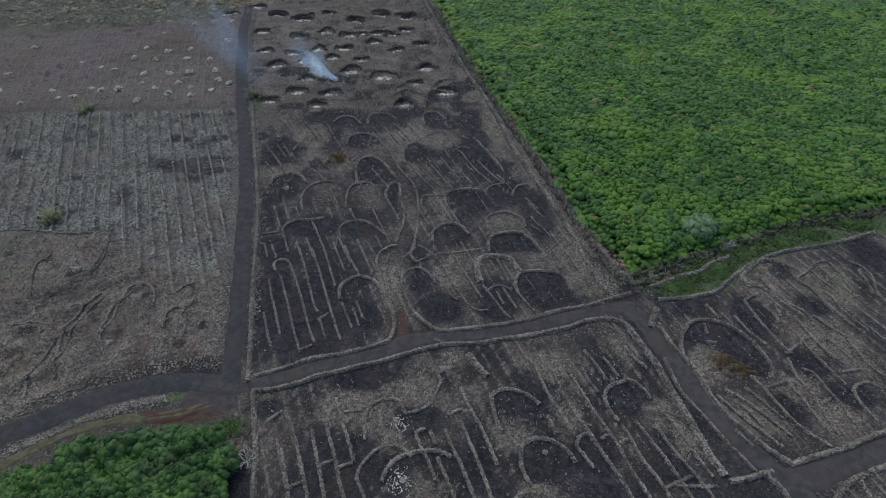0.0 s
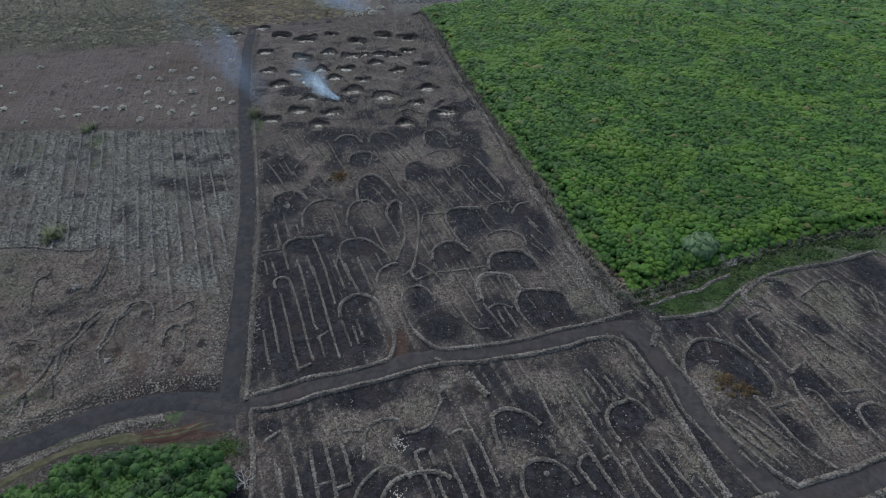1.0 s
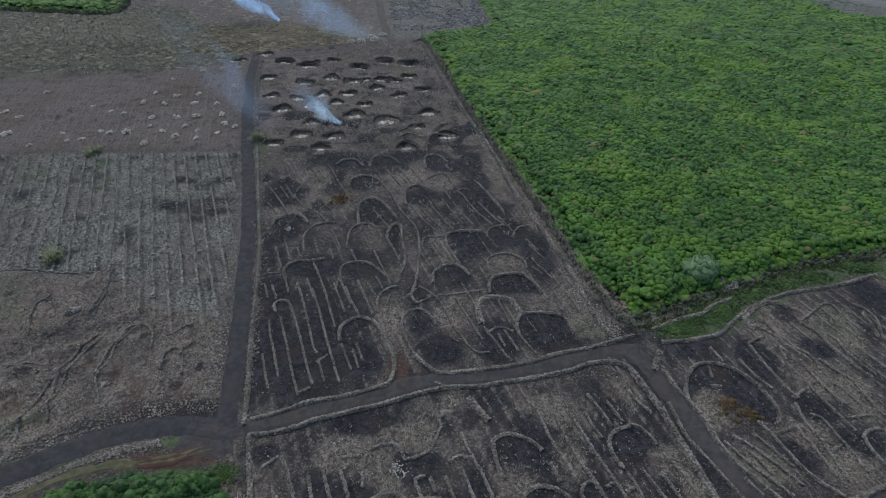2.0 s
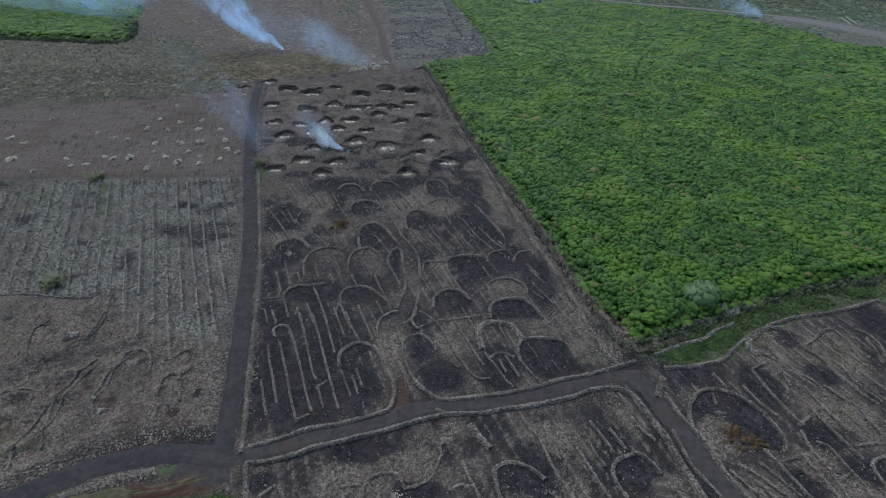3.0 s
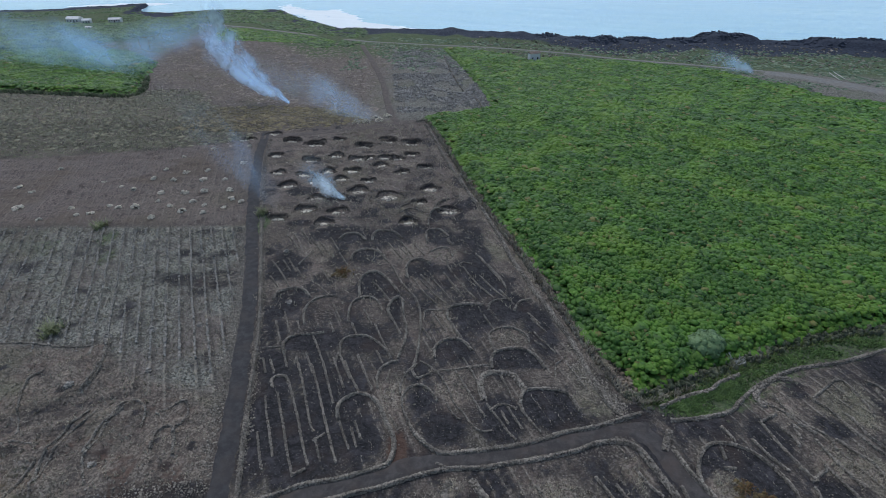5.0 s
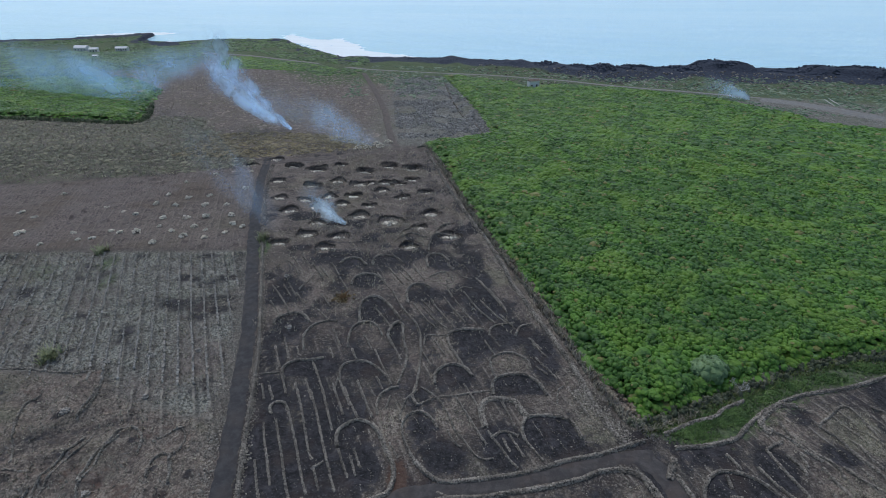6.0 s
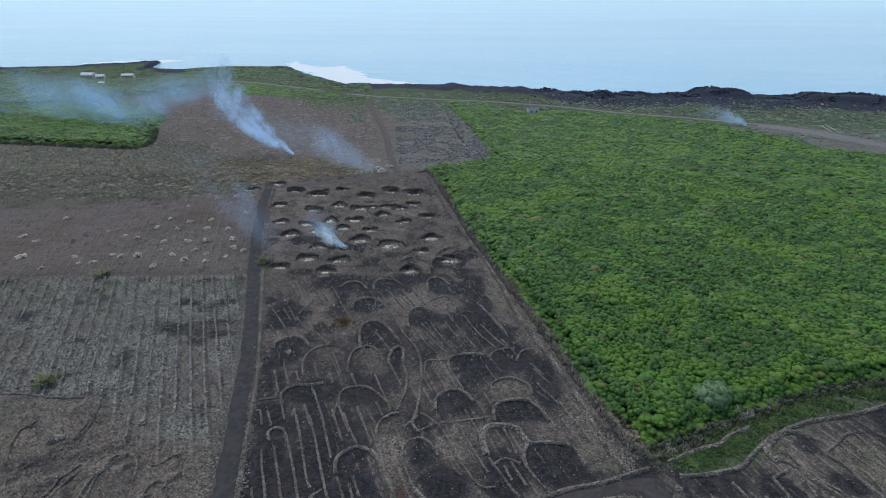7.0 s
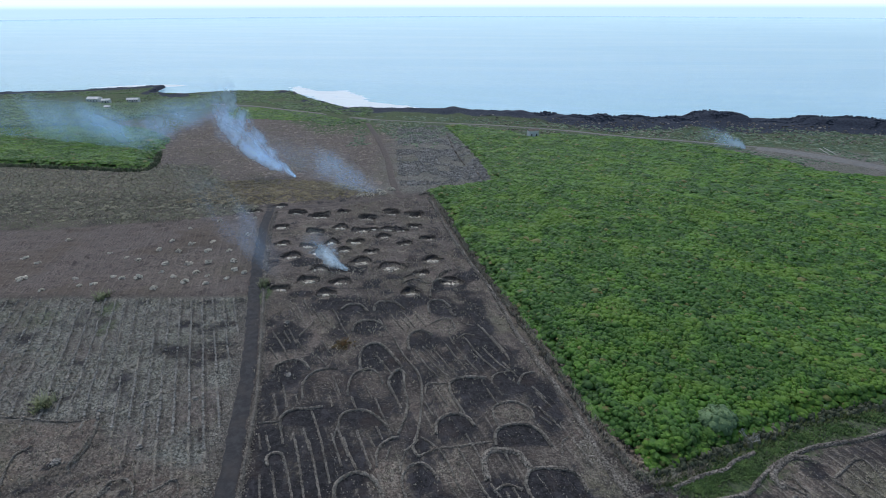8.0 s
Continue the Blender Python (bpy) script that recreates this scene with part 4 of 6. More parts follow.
def height(x, y):
    x, y = np.asarray(x, float), np.asarray(y, float)
    first, second, third, fourth = fields(x, y)
    z = np.interp(y, [140, 165, 230, 245], [0, 1.1, 1.1, 0]) * (fbm(x, y, 3.2, 2, 8) - 0.5) + 0.35 * (fbm(x, y, 7, 3, 1) - 0.5) + 0.9 * (fbm(x, y, 40, 2, 2) - 0.5)
    hump = 1 - np.abs(2 * fbm((x * 0.85 + y * 0.53) * 0.45, y * 0.85 - x * 0.53, 6.5, 3, 11) - 1)
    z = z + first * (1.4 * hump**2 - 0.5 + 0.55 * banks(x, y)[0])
    z = z + second * (0.32 * row_ridge(x, y) * (0.3 + 1.2 * fbm(x, y, 12, 2, 15)) + 0.5 * (fbm(x, y, 2.6, 2, 13) - 0.5) + 0.5 * (fbm(x, y, 9, 2, 14) - 0.5))
    z = z + third * (0.3 * ridges(x, y, 2.2, -0.24) ** 2 + 0.35 * (fbm(x, y, 2.4, 2, 16) - 0.5))
    for hx, hy, r in HOLLOWS:
        r = r * 1.12
        near = (np.abs(x - hx) < r * 1.8) & (np.abs(y - hy) < r * 1.8)
        if near.any():
            d = np.hypot(x[near] - hx, (y[near] - hy) * 0.95) / r
            back = np.clip(0.6 + (y[near] - hy) / r, 0.15, 1)
            z[near] += -1.0 * back * np.clip((1.1 - d) / 0.3, 0, 1) + 0.3 * back * np.exp(-(((d - 1.25) / 0.2) ** 2))
    z = z * (1 - road_mask(x, y, 0.8))
    s = shore(x) - y
    z = z - 2.2 * np.clip((130 - s) / 110, 0, 1)
    craggy = np.interp(x, [-150, 0, 100], [0.3, 0.6, 1]) * np.clip((50 - s) / 18, 0, 1) * np.clip((s + 4) / 9, 0, 1)
    mesa = np.zeros(x.shape)
    for mx, half, up in ((214, 24, 4.2), (300, 34, 3.8), (124, 8, 2.6), (8, 9, 2.0), (60, 12, 1.5), (345, 16, 1.5)):
        mesa = np.maximum(mesa, up * np.clip((half - np.abs(x - mx)) / 7, 0, 1))
    z = z + craggy * (0.8 + mesa * np.clip((30 - s) / 10, 0, 1) + 3.0 * fbm(x, y, 13, 4, 23) ** 1.5)
    return z - np.clip((2 - s) / 25, 0, 1) * 14


def steps(a, b, fine_a, fine_b, fine, coarse, far):
    mid = np.arange(fine_a, fine_b, fine)
    up = np.arange(fine_b, b, coarse)
    down = np.arange(fine_a - coarse, a, -coarse)[::-1]
    lo, hi = down[0] if len(down) else fine_a, up[-1] if len(up) else fine_b
    grow = np.cumsum(coarse * 1.35 ** np.arange(1, 40))
    return np.r_[(lo - grow[grow < lo + far])[::-1], down, mid, up, (hi + grow[grow < far - hi])]


def build_ground():
    xs = steps(-480, 400, -132, 102, 0.78, 3.4, 4000)
    ys = np.r_[steps(20, 660, 28, 240, 0.78, 2.5, 3000)]
    ys = ys[ys < 760]
    gx, gy = np.meshgrid(xs, ys)
    x, y = gx.ravel(), gy.ravel()
    z = height(x, y)
    first, second, third, fourth = fields(x, y)
    centre = bit(-west(x, y) - 4, 2) * bit(235 - y, 4)
    grain = fbm(x * 0.95 + y * 0.3, (y * 0.95 - x * 0.3) * 0.45, 3.2, 3, 45)
    burnt = centre * np.interp(x, [38, 55], [1, 0.72]) * np.interp(y, [0, 140, 160, 240], [1, 1, 0.4, 0.3]) * np.clip(np.interp(y, [56, 62], [0.64, 0.5]) + 0.22 * bit(-x - 9, 3) * np.interp(y, [98, 108], [1, 0]) + 1.3 * (grain - 0.5) + 0.7 * (fbm(x, y, 16, 2, 47) - 0.5), 0, 0.8)
    dry = 0.5 * bit(fbm(x, y, 7, 3, 41) - 0.5, 0.2)
    lines = centre * plough(x, y) * bit(fbm(x, y, 10, 2, 38) - 0.42, 0.15) * np.interp(y, [0, 150, 165], [1, 1, 0.5])
    dry, burnt = np.maximum(dry, 0.8 * lines), burnt * (1 - 0.5 * lines)
    dry = np.maximum(dry, centre * np.interp(y, [145, 165], [0, 1]) * np.clip(0.55 + 1.6 * (fbm(x, y, 9, 3, 48) - 0.5), 0.2, 0.9))
    band = centre * np.interp(y, [96, 112, 162, 175], [0, 1, 1, 0.4])
    burnt = np.maximum(burnt * (1 - 0.35 * band), band * np.clip(6 * (fbm(x, y, 5.5, 2, 81) - 0.52), 0, 0.85))
    dry = np.maximum(dry, band * np.clip(6 * (fbm(x * 0.95 + y * 0.3, (y * 0.95 - x * 0.3) * 0.6, 4.2, 3, 82) - 0.53), 0, 0.9))
    for cx, cy, rx, ry in BURNT:
        burnt = np.maximum(burnt, np.clip(1.72 - np.hypot((x - cx) / rx, (y - cy) / ry), 0, 1) * 0.95)
    for sort, p in WALLS:
        if sort == "H":
            near = np.flatnonzero((np.abs(x - p[:, 0].mean()) < 14) & (np.abs(y - p[:, 1].mean()) < 14))
            burnt[near] = np.maximum(burnt[near], np.where(inside(x[near], y[near], smooth(p, 1.5)), 0.95, 0))
    burnt = np.maximum(burnt, centre * np.interp(y, [140, 160], [0, 1]) * np.clip(3.2 * (fbm(x, y, 5, 3, 42) - 0.54), 0, 0.6))
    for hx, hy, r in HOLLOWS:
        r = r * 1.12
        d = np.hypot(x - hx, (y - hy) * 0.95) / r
        # back wall's shade painted as a dark ring through burnt, floor kept paler
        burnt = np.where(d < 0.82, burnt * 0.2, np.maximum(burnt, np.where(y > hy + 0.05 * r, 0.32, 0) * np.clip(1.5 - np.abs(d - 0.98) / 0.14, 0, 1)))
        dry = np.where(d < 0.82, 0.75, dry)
    for cx, cy, rx, ry in DRY:
        spot = np.clip(1.6 - np.hypot((x - cx) / rx, (y - cy) / ry), 0, 1)
        spot = spot * np.clip((0.65 if cx > 45 else 0.48) + 0.45 * plough(x, y) + 1.6 * (fbm(x, y, 3.0, 3, 43) - 0.38), 0, 1)
        dry, burnt = np.maximum(dry, spot), burnt * (1 - 0.8 * spot)
    dry = np.maximum(dry * (1 - third) * (1 - second), first * (0.4 + 0.45 * fbm(x, y, 7, 2, 40)))
    corner = first * np.clip(1.5 - np.hypot((x + 74) / 13, (y - 52) / 9), 0, 1)
    dry = np.maximum(dry, corner)
    grey = second
    # burnt: row sides darkened as painted shade, plus random dark patches
    burnt = np.maximum(burnt, second * np.clip(0.4 * row_ridge(x + 0.75, y) * bit(fbm(x, y, 8, 2, 33) - 0.5, 0.2) + 2.6 * (fbm(x * 0.6, y, 6, 3, 34) - 0.52), 0, 0.7))
    dry = np.maximum(dry, 0)
    streak = fbm((x * 0.85 + y * 0.53) * 0.3, (y * 0.85 - x * 0.53), 3.4, 3, 35)
    burnt = np.maximum(burnt, first * np.clip(2.3 * (streak - 0.48) + 0.9 * (fbm(x, y, 14, 2, 36) - 0.5), 0, 0.55))
    beyond = bit(y - 238, 4) * bit(x + 60, 8)
    grey = np.maximum(grey, 0.8 * beyond * bit(x + 38 - (y - 240) * 0.02, 6))
    dry = np.maximum(dry, third * 0.9 * np.clip(1.4 - np.hypot((x + 84) / 20, (y - 160) / 18), 0, 0.7))
    brown = np.maximum(third * (0.95 - 0.55 * np.clip(1.4 - np.hypot((x + 84) / 20, (y - 160) / 18), 0, 1)), 0.4 * bit(y - 240, 5) * bit(-x - 20, 8) * (1 - fourth))
    brown = np.maximum(brown, centre * np.interp(y, [140, 165], [0, 1]) * np.clip(0.5 + 2.0 * (fbm(x, y, 8, 3, 44) - 0.5), 0, 0.85))
    brown = np.maximum(brown, centre * np.interp(y, [100, 118, 165], [0, 0.6, 0.5]) * np.clip(0.5 + 2.2 * (fbm(x, y, 6, 3, 50) - 0.5), 0, 1))
    brown = np.maximum(brown, second * np.clip(3.0 * (fbm(x, y, 13, 3, 49) - 0.48), 0, 0.75))
    dry = np.maximum(dry, 0.6 * bit(y - 236, 5) * bit(-x - 20, 8))
    s = shore(x) - y
    green = fourth * 0.38
    green = np.maximum(green, bit(115 - s, 14) * bit(s - np.interp(x, [-150, 60, 120], [6, 22, 34]), 8) * (0.6 + 0.4 * fbm(x, y, 18, 2, 61)))
    green = np.maximum(green, bit(-x - 190, 12) * bit(y - 330, 12) * 0.9)
    green = np.maximum(green, 0.38 * first * np.clip(1.3 - np.hypot((x + 74) / 14, (y - 52) / 10), 0, 1))
    for cx, cy, rx, ry, a in GREENS:
        green = np.maximum(green, a * np.clip(1.7 - np.hypot((x - cx) / rx, (y - cy) / ry), 0, 1))
    green = np.maximum(green, np.clip((np.hypot(x, y) - 700) / 60, 0, 0.7) * (y < 300))
    under = inside(x, y, THICKET).astype(float)
    green = np.maximum(green, under * 0.9)
    lava = bit(np.interp(x, [-480, -320, -290, -150, -60, 60, 120], [30, 26, 20, 22, 26, 42, 54]) + 34 * (fbm(x, y, 30, 2, 71) - 0.5) - s, 6)
    red = np.zeros(x.shape)
    for cx, cy, rx, ry in REDS:
        red = np.maximum(red, np.clip(1.5 - np.hypot((x - cx) / rx, (y - cy) / ry), 0, 0.85))
    red = np.maximum(red, first * np.clip(2.4 * (fbm(x, y, 9, 3, 46) - 0.5), 0, 0.42))
    crest, bank_shade = banks(x, y)
    # each bank's shaded side goes into burnt as colour, its crest paler via dry
    dry, burnt = np.maximum(dry, 0.95 * first * crest), np.maximum(burnt * (1 - 0.2 * first), 0.35 * first * bank_shade) * (1 - first * crest)
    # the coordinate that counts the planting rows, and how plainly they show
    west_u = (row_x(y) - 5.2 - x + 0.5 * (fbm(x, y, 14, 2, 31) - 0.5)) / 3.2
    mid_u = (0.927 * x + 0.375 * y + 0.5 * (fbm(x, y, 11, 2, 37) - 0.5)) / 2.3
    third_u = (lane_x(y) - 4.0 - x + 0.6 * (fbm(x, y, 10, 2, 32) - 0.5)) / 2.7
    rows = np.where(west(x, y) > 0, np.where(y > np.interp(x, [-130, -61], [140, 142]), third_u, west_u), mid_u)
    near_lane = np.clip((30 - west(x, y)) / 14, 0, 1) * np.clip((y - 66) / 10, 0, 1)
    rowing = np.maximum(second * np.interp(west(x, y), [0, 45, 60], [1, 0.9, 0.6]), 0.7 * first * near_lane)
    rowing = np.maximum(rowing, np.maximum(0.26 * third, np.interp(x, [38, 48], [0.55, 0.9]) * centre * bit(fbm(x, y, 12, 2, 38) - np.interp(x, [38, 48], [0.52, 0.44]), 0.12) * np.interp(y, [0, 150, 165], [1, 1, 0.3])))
    gravel = np.clip(1.6 - near_path(x, y, ROADS[4][3][1:] + (0, 2.6)) / 2.2, 0, 1)
    dry, burnt = dry * (1 - 0.7 * gravel), np.maximum(burnt, 0.55 * gravel)
    ditch = np.clip(1.4 - near_path(x, y, MARGIN - (0.4, 0)) / 0.75, 0, 1)
    margin = np.clip(1.5 - near_path(x, y, MARGIN) / 1.6, 0, 1)
    dry, burnt = np.maximum(dry, margin), burnt * (1 - margin)
    red = np.maximum(red, 0.42 * margin * bit(fbm(x, y, 4, 2, 39) - 0.45, 0.2))
    burnt, dry = np.maximum(burnt * (1 - 0.85 * corner), 0.8 * ditch), np.maximum(dry, corner)
    nx = len(xs)
    i = (np.arange(len(ys) - 1)[:, None] * nx + np.arange(nx - 1)).ravel()
    faces = np.c_[i, i + 1, i + nx + 1, i + nx]
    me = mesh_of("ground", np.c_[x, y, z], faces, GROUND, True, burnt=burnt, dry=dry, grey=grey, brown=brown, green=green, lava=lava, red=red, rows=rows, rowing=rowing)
    tagged(new("ground", me), "dark volcanic soil with burnt patches, stubble and dry grass", "ground", kind="structure")


MARGIN = np.array([(-7.5, 240), (-2.5, 224), (11, 165), (20.5, 130), (26.3, 108), (32.2, 86), (36.5, 73)], float)
GREENS = [(47, 70, 5, 2, 0.72), (56, 74, 5, 2.6, 0.72), (64, 79, 6, 2.8, 0.72), (73, 83, 7, 2.8, 0.72), (81, 85, 8, 2.6, 0.72), (93, 88, 10, 2.6, 0.72), (-97, 134, 2.4, 4, 0.55), (-92, 124, 2, 4, 0.5), (-112, 128, 5, 6, 0.4), (51, 71.8, 7, 2.4, 0.95), (47, 72, 7, 2.2, 0.9), (55, 75, 8, 3, 0.9), (64, 80, 8, 3.5, 0.8), (84, 90, 18, 3, 0.7), (-41, 47, 4, 1.2, 0.9), (-62, 43, 8, 1.5, 0.55), (-40, 40, 6, 4, 0.7), (-55, 142, 2, 5, 0.9)]
REDS = [(-40, 47, 2.5, 3), (-39, 45, 4, 2.2), (-44, 43.5, 7, 1.2), (-8, 61, 1.8, 4), (-26, 115, 2, 1.6)]
THICKET = np.array([(-7, 241), (-0.5, 222), (16, 150), (26, 118), (33, 89), (39, 73.5), (50, 78.5), (64, 84), (80, 90), (105, 95), (150, 99), (240, 105), (300, 150), (290, 215),
                    (222, 256), (196, 270), (190, 288), (160, 326), (118, 350), (84, 362), (66, 364), (64, 351), (54, 350), (50, 366), (30, 380), (3, 393), (12, 344), (24, 279), (26, 254)], float)
build_ground()


def build_road(name, surface, width, p):
    """A strip with ragged edges and a slight camber, a little above the ground."""
    q = smooth(p, 0.8)
    d = np.gradient(q, axis=0)
    d /= np.hypot(d[:, 0], d[:, 1])[:, None]
    side = np.c_[-d[:, 1], d[:, 0]]
    across = np.array([-0.5, -0.42, -0.2, 0, 0.2, 0.42, 0.5])
    rag = 1.3 * (np.c_[[fbm(q[:, 0] + 50 * k, q[:, 1], 1.8, 3, 9) for k in range(2)]] - 0.5)
    rows = []
    for a in across:
        off = a * width + (rag[0] if a > 0 else rag[1]) * abs(a) * 2
        xy = q + side * off[:, None]
        z = np.where(abs(a) == 0.5, -0.12, 0.07 - 0.05 * np.cos(a * 14) + 0 * off)
        base = -2.2 * np.clip((130 - (shore(xy[:, 0]) - xy[:, 1])) / 110, 0, 1)
        rows.append(np.c_[xy, base + z])
    v = np.stack(rows, 1).reshape(-1, 3)
    k = len(across)
    i = (np.arange(len(q) - 1)[:, None] * k + np.arange(k - 1)).ravel()
    me = mesh_of(name, v, np.c_[i, i + k, i + k + 1, i + 1], {"track": TRACK, "asphalt": ASPHALT, "dirt": DIRT, "coast": COAST, "grassy": GRASSY, "red": REDSOIL}[surface], True)
    words = {"track": "dark cinder farm track between stone walls", "asphalt": "dark worn asphalt lane", "dirt": "bare brown dirt track", "coast": "pale gravel road along the shore", "grassy": "grass-grown dirt path beside the copse", "red": "bare red-brown soil at the crossroads"}
    tagged(new(name, me), words[surface], "road", kind="structure")


for r in ROADS:
    build_road(*r)


SURF = np.array([(-179, 637), (-166, 646), (-145, 619), (-120, 603), (-107, 610), (-86, 572), (-70, 531), (-47, 515), (-31, 509), (-15, 492), (-4, 479), (-17, 468), (-39, 469), (-63, 474), (-91, 499), (-130, 551), (-161, 588)], float)
SURF_POINT = np.array([(-405, 632), (-368, 652), (-330, 658), (-300, 655), (-312, 640), (-345, 636)], float)
SURF_COVE = np.array([(-305, 556), (-300, 590), (-280, 590), (-280, 570)], float)
SURF_WEST = np.array([(-480, 588), (-440, 602), (-405, 596), (-440, 590)], float)


def build_sea():
    xs, ys = steps(-700, 700, -420, 420, 5, 20, 4900), np.r_[np.arange(330, 760, 4), 760 * 1.14 ** np.arange(0, 15)]
    xs, ys = xs[np.abs(xs) < 4900], np.r_[ys[ys < 4700], 4890]
    gx, gy = np.meshgrid(xs, np.r_[-900, -300, 0, 200, ys])
    x, y = gx.ravel(), gy.ravel()
    s = y - shore(x)
    foam = 0.62 * np.exp(-np.clip(s, 0, 99) / 7)
    for outline, strength in ((SURF, 0.95), (SURF_POINT, 1.25), (SURF_COVE, 1.2), (SURF_WEST, 1.2)):
        far = near_path(x, y, np.vstack([outline, outline[:1]])) / 9
        foam = np.maximum(foam, strength * np.clip(np.where(inside(x, y, outline), 0.52 + 0.35 * far, 0.52 - far), 0, 0.86))
    nx = len(xs)
    i = (np.arange(len(ys) + 3)[:, None] * nx + np.arange(nx - 1)).ravel()
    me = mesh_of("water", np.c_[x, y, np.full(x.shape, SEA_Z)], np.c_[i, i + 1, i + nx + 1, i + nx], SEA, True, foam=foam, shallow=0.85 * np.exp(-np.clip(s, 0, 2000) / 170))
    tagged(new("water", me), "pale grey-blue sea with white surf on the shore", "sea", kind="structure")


build_sea()

# ---- dry-stone walls ----
SECTION = {  # offsets across, heights and stone size
    "B": (((-0.3, 0.07), (0.3, 0.07), (-0.22, 0.25), (0.22, 0.25), (-0.12, 0.42), (0.12, 0.42), (0, 0.5)), 0.25),
    "S": (((-0.5, 0.07), (0.5, 0.07), (-0.38, 0.24), (0.38, 0.24), (-0.2, 0.4), (0.2, 0.4), (0, 0.46)), 0.27),
    "H": (((-0.2, 0.08), (0.2, 0.08), (-0.14, 0.25), (0.14, 0.25), (0, 0.42)), 0.25),
    "h": (((-0.16, 0.07), (0.16, 0.07), (-0.09, 0.22), (0.09, 0.22), (0, 0.32)), 0.21),
    "R": (((-0.1, 0.06), (0.1, 0.06), (0, 0.2)), 0.195),
    "r": (((-0.15, 0.07), (0.15, 0.07), (-0.08, 0.21), (0.08, 0.21), (0, 0.32)), 0.22),
}
WORDS = {
    "B": ("grey lichened dry-stone wall along the track", "boundary walls"),
    "S": ("broad bank of piled grey basalt stones", "stone banks"),
    "H": ("horseshoe dry-stone wall sheltering blackened ground", "horseshoe walls"),
    "h": ("low curved dry-stone wall on stubble", "curved walls"),
    "R": ("low row of grey basalt stones between plantings", "stone rows"),
    "r": ("knee-high row of grey basalt stones between burnt strips", "stone rows"),
}


def stone_wall(sort, p):
    section, size = SECTION[sort]
    q = smooth(p, size * 0.85)
    d = np.gradient(q, axis=0)
    d /= np.hypot(d[:, 0], d[:, 1])[:, None] + 1e-9
    side = np.c_[-d[:, 1], d[:, 0]]
    ground = height(q[:, 0], q[:, 1])
    ruin = 0.7 + 0.5 * fbm(q[:, 0], q[:, 1], 3, 2, 77)
    at, sz = [], []
    for off, up in section:
        n = len(q)
        keep = rng.random(n) > (0.12 if up > 0.3 else 0.03) + (0.1 if sort == "r" and up > 0.3 else 0)
        xy = q + side * (off + rng.uniform(-0.06, 0.06, n))[:, None] + rng.uniform(-0.06, 0.06, (n, 2))
        at.append(np.c_[xy, ground + up * ruin + rng.uniform(-0.05, 0.05, n)][keep])
        sz.append((size * rng.uniform(0.7, 1.25, n))[keep])
    v, f = stones(np.vstack(at), np.concatenate(sz))
    label, group = WORDS[sort]
    name = {"B": "stone_wall", "S": "stone_bank", "H": "horseshoe_windbreak", "h": "curved_windbreak", "R": "stone_row", "r": "stone_row"}[sort]
    stone_thing(name, v, f, BASALT, label, name.replace("_", " "), group)


for p in BANKS[:3]:
    stone_wall("R", np.array(p, float))
for sort, p in WALLS:
    sturdy = sort == "R" and (p[:, 1].mean() < 57 or p[:, 0].mean() > 38)
    stone_wall("r" if sturdy else sort, p)


# ---- thicket: a dense low wood of evergreen shrubs ----
def tuft_shape(leaves, size, seed):
    """A bumpy dome with loose leaves on it, as arrays of corners by fours, about 1 m across."""
    r = np.random.default_rng(seed)
    segs, rings = 6, ((1.0, 0.0), (0.9, 0.55), (0.48, 0.96)) if leaves > 7 else ((1.0, 0.1), (0.58, 0.9))
    v = [(math.cos(2 * math.pi * (i + 0.5 * k) / segs) * a * 0.5 * r.uniform(0.8, 1.15), math.sin(2 * math.pi * (i + 0.5 * k) / segs) * a * 0.5 * r.uniform(0.8, 1.15), h * 0.5 * r.uniform(0.85, 1.12))
         for k, (a, h) in enumerate(rings) for i in range(segs)]
    f = [(k * segs + i, k * segs + (i + 1) % segs, (k + 1) * segs + (i + 1) % segs, (k + 1) * segs + i) for k in range(len(rings) - 1) for i in range(segs)]
    c = (len(rings) - 1) * segs
    f += [(c, c + 1, c + 2, c + 3), (c, c + 3, c + 4, c + 5)]
    # domes darken towards the foot: shade between tufts put into the tint
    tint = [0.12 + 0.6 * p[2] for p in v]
    for _ in range(leaves):
        a, e = r.uniform(0, 6.283), math.asin(r.uniform(0.08, 1.0))
        n = Vector((math.cos(a) * math.cos(e), math.sin(a) * math.cos(e), math.sin(e)))
        c = n * (0.5 * r.uniform(0.9, 1.18))
        n = (n + Vector(r.uniform(-0.5, 0.5, 3)) + Vector((0, 0, 0.3))).normalized()
        s1 = n.cross(Vector((0.3, 0.2, 1))).normalized()
        s2 = n.cross(s1)
        w, l, k = size * r.uniform(0.6, 1.1) * 0.5, size * r.uniform(0.8, 1.4) * 0.5, len(v)
        v += [tuple(c - s2 * l), tuple(c + s1 * w + n * 0.03), tuple(c + s2 * l), tuple(c - s1 * w + n * 0.03)]
        f.append((k, k + 1, k + 2, k + 3))
        tint += [r.uniform(0.3, 0.9)] * 4
    return np.array(v), np.array(f), np.array(tint)


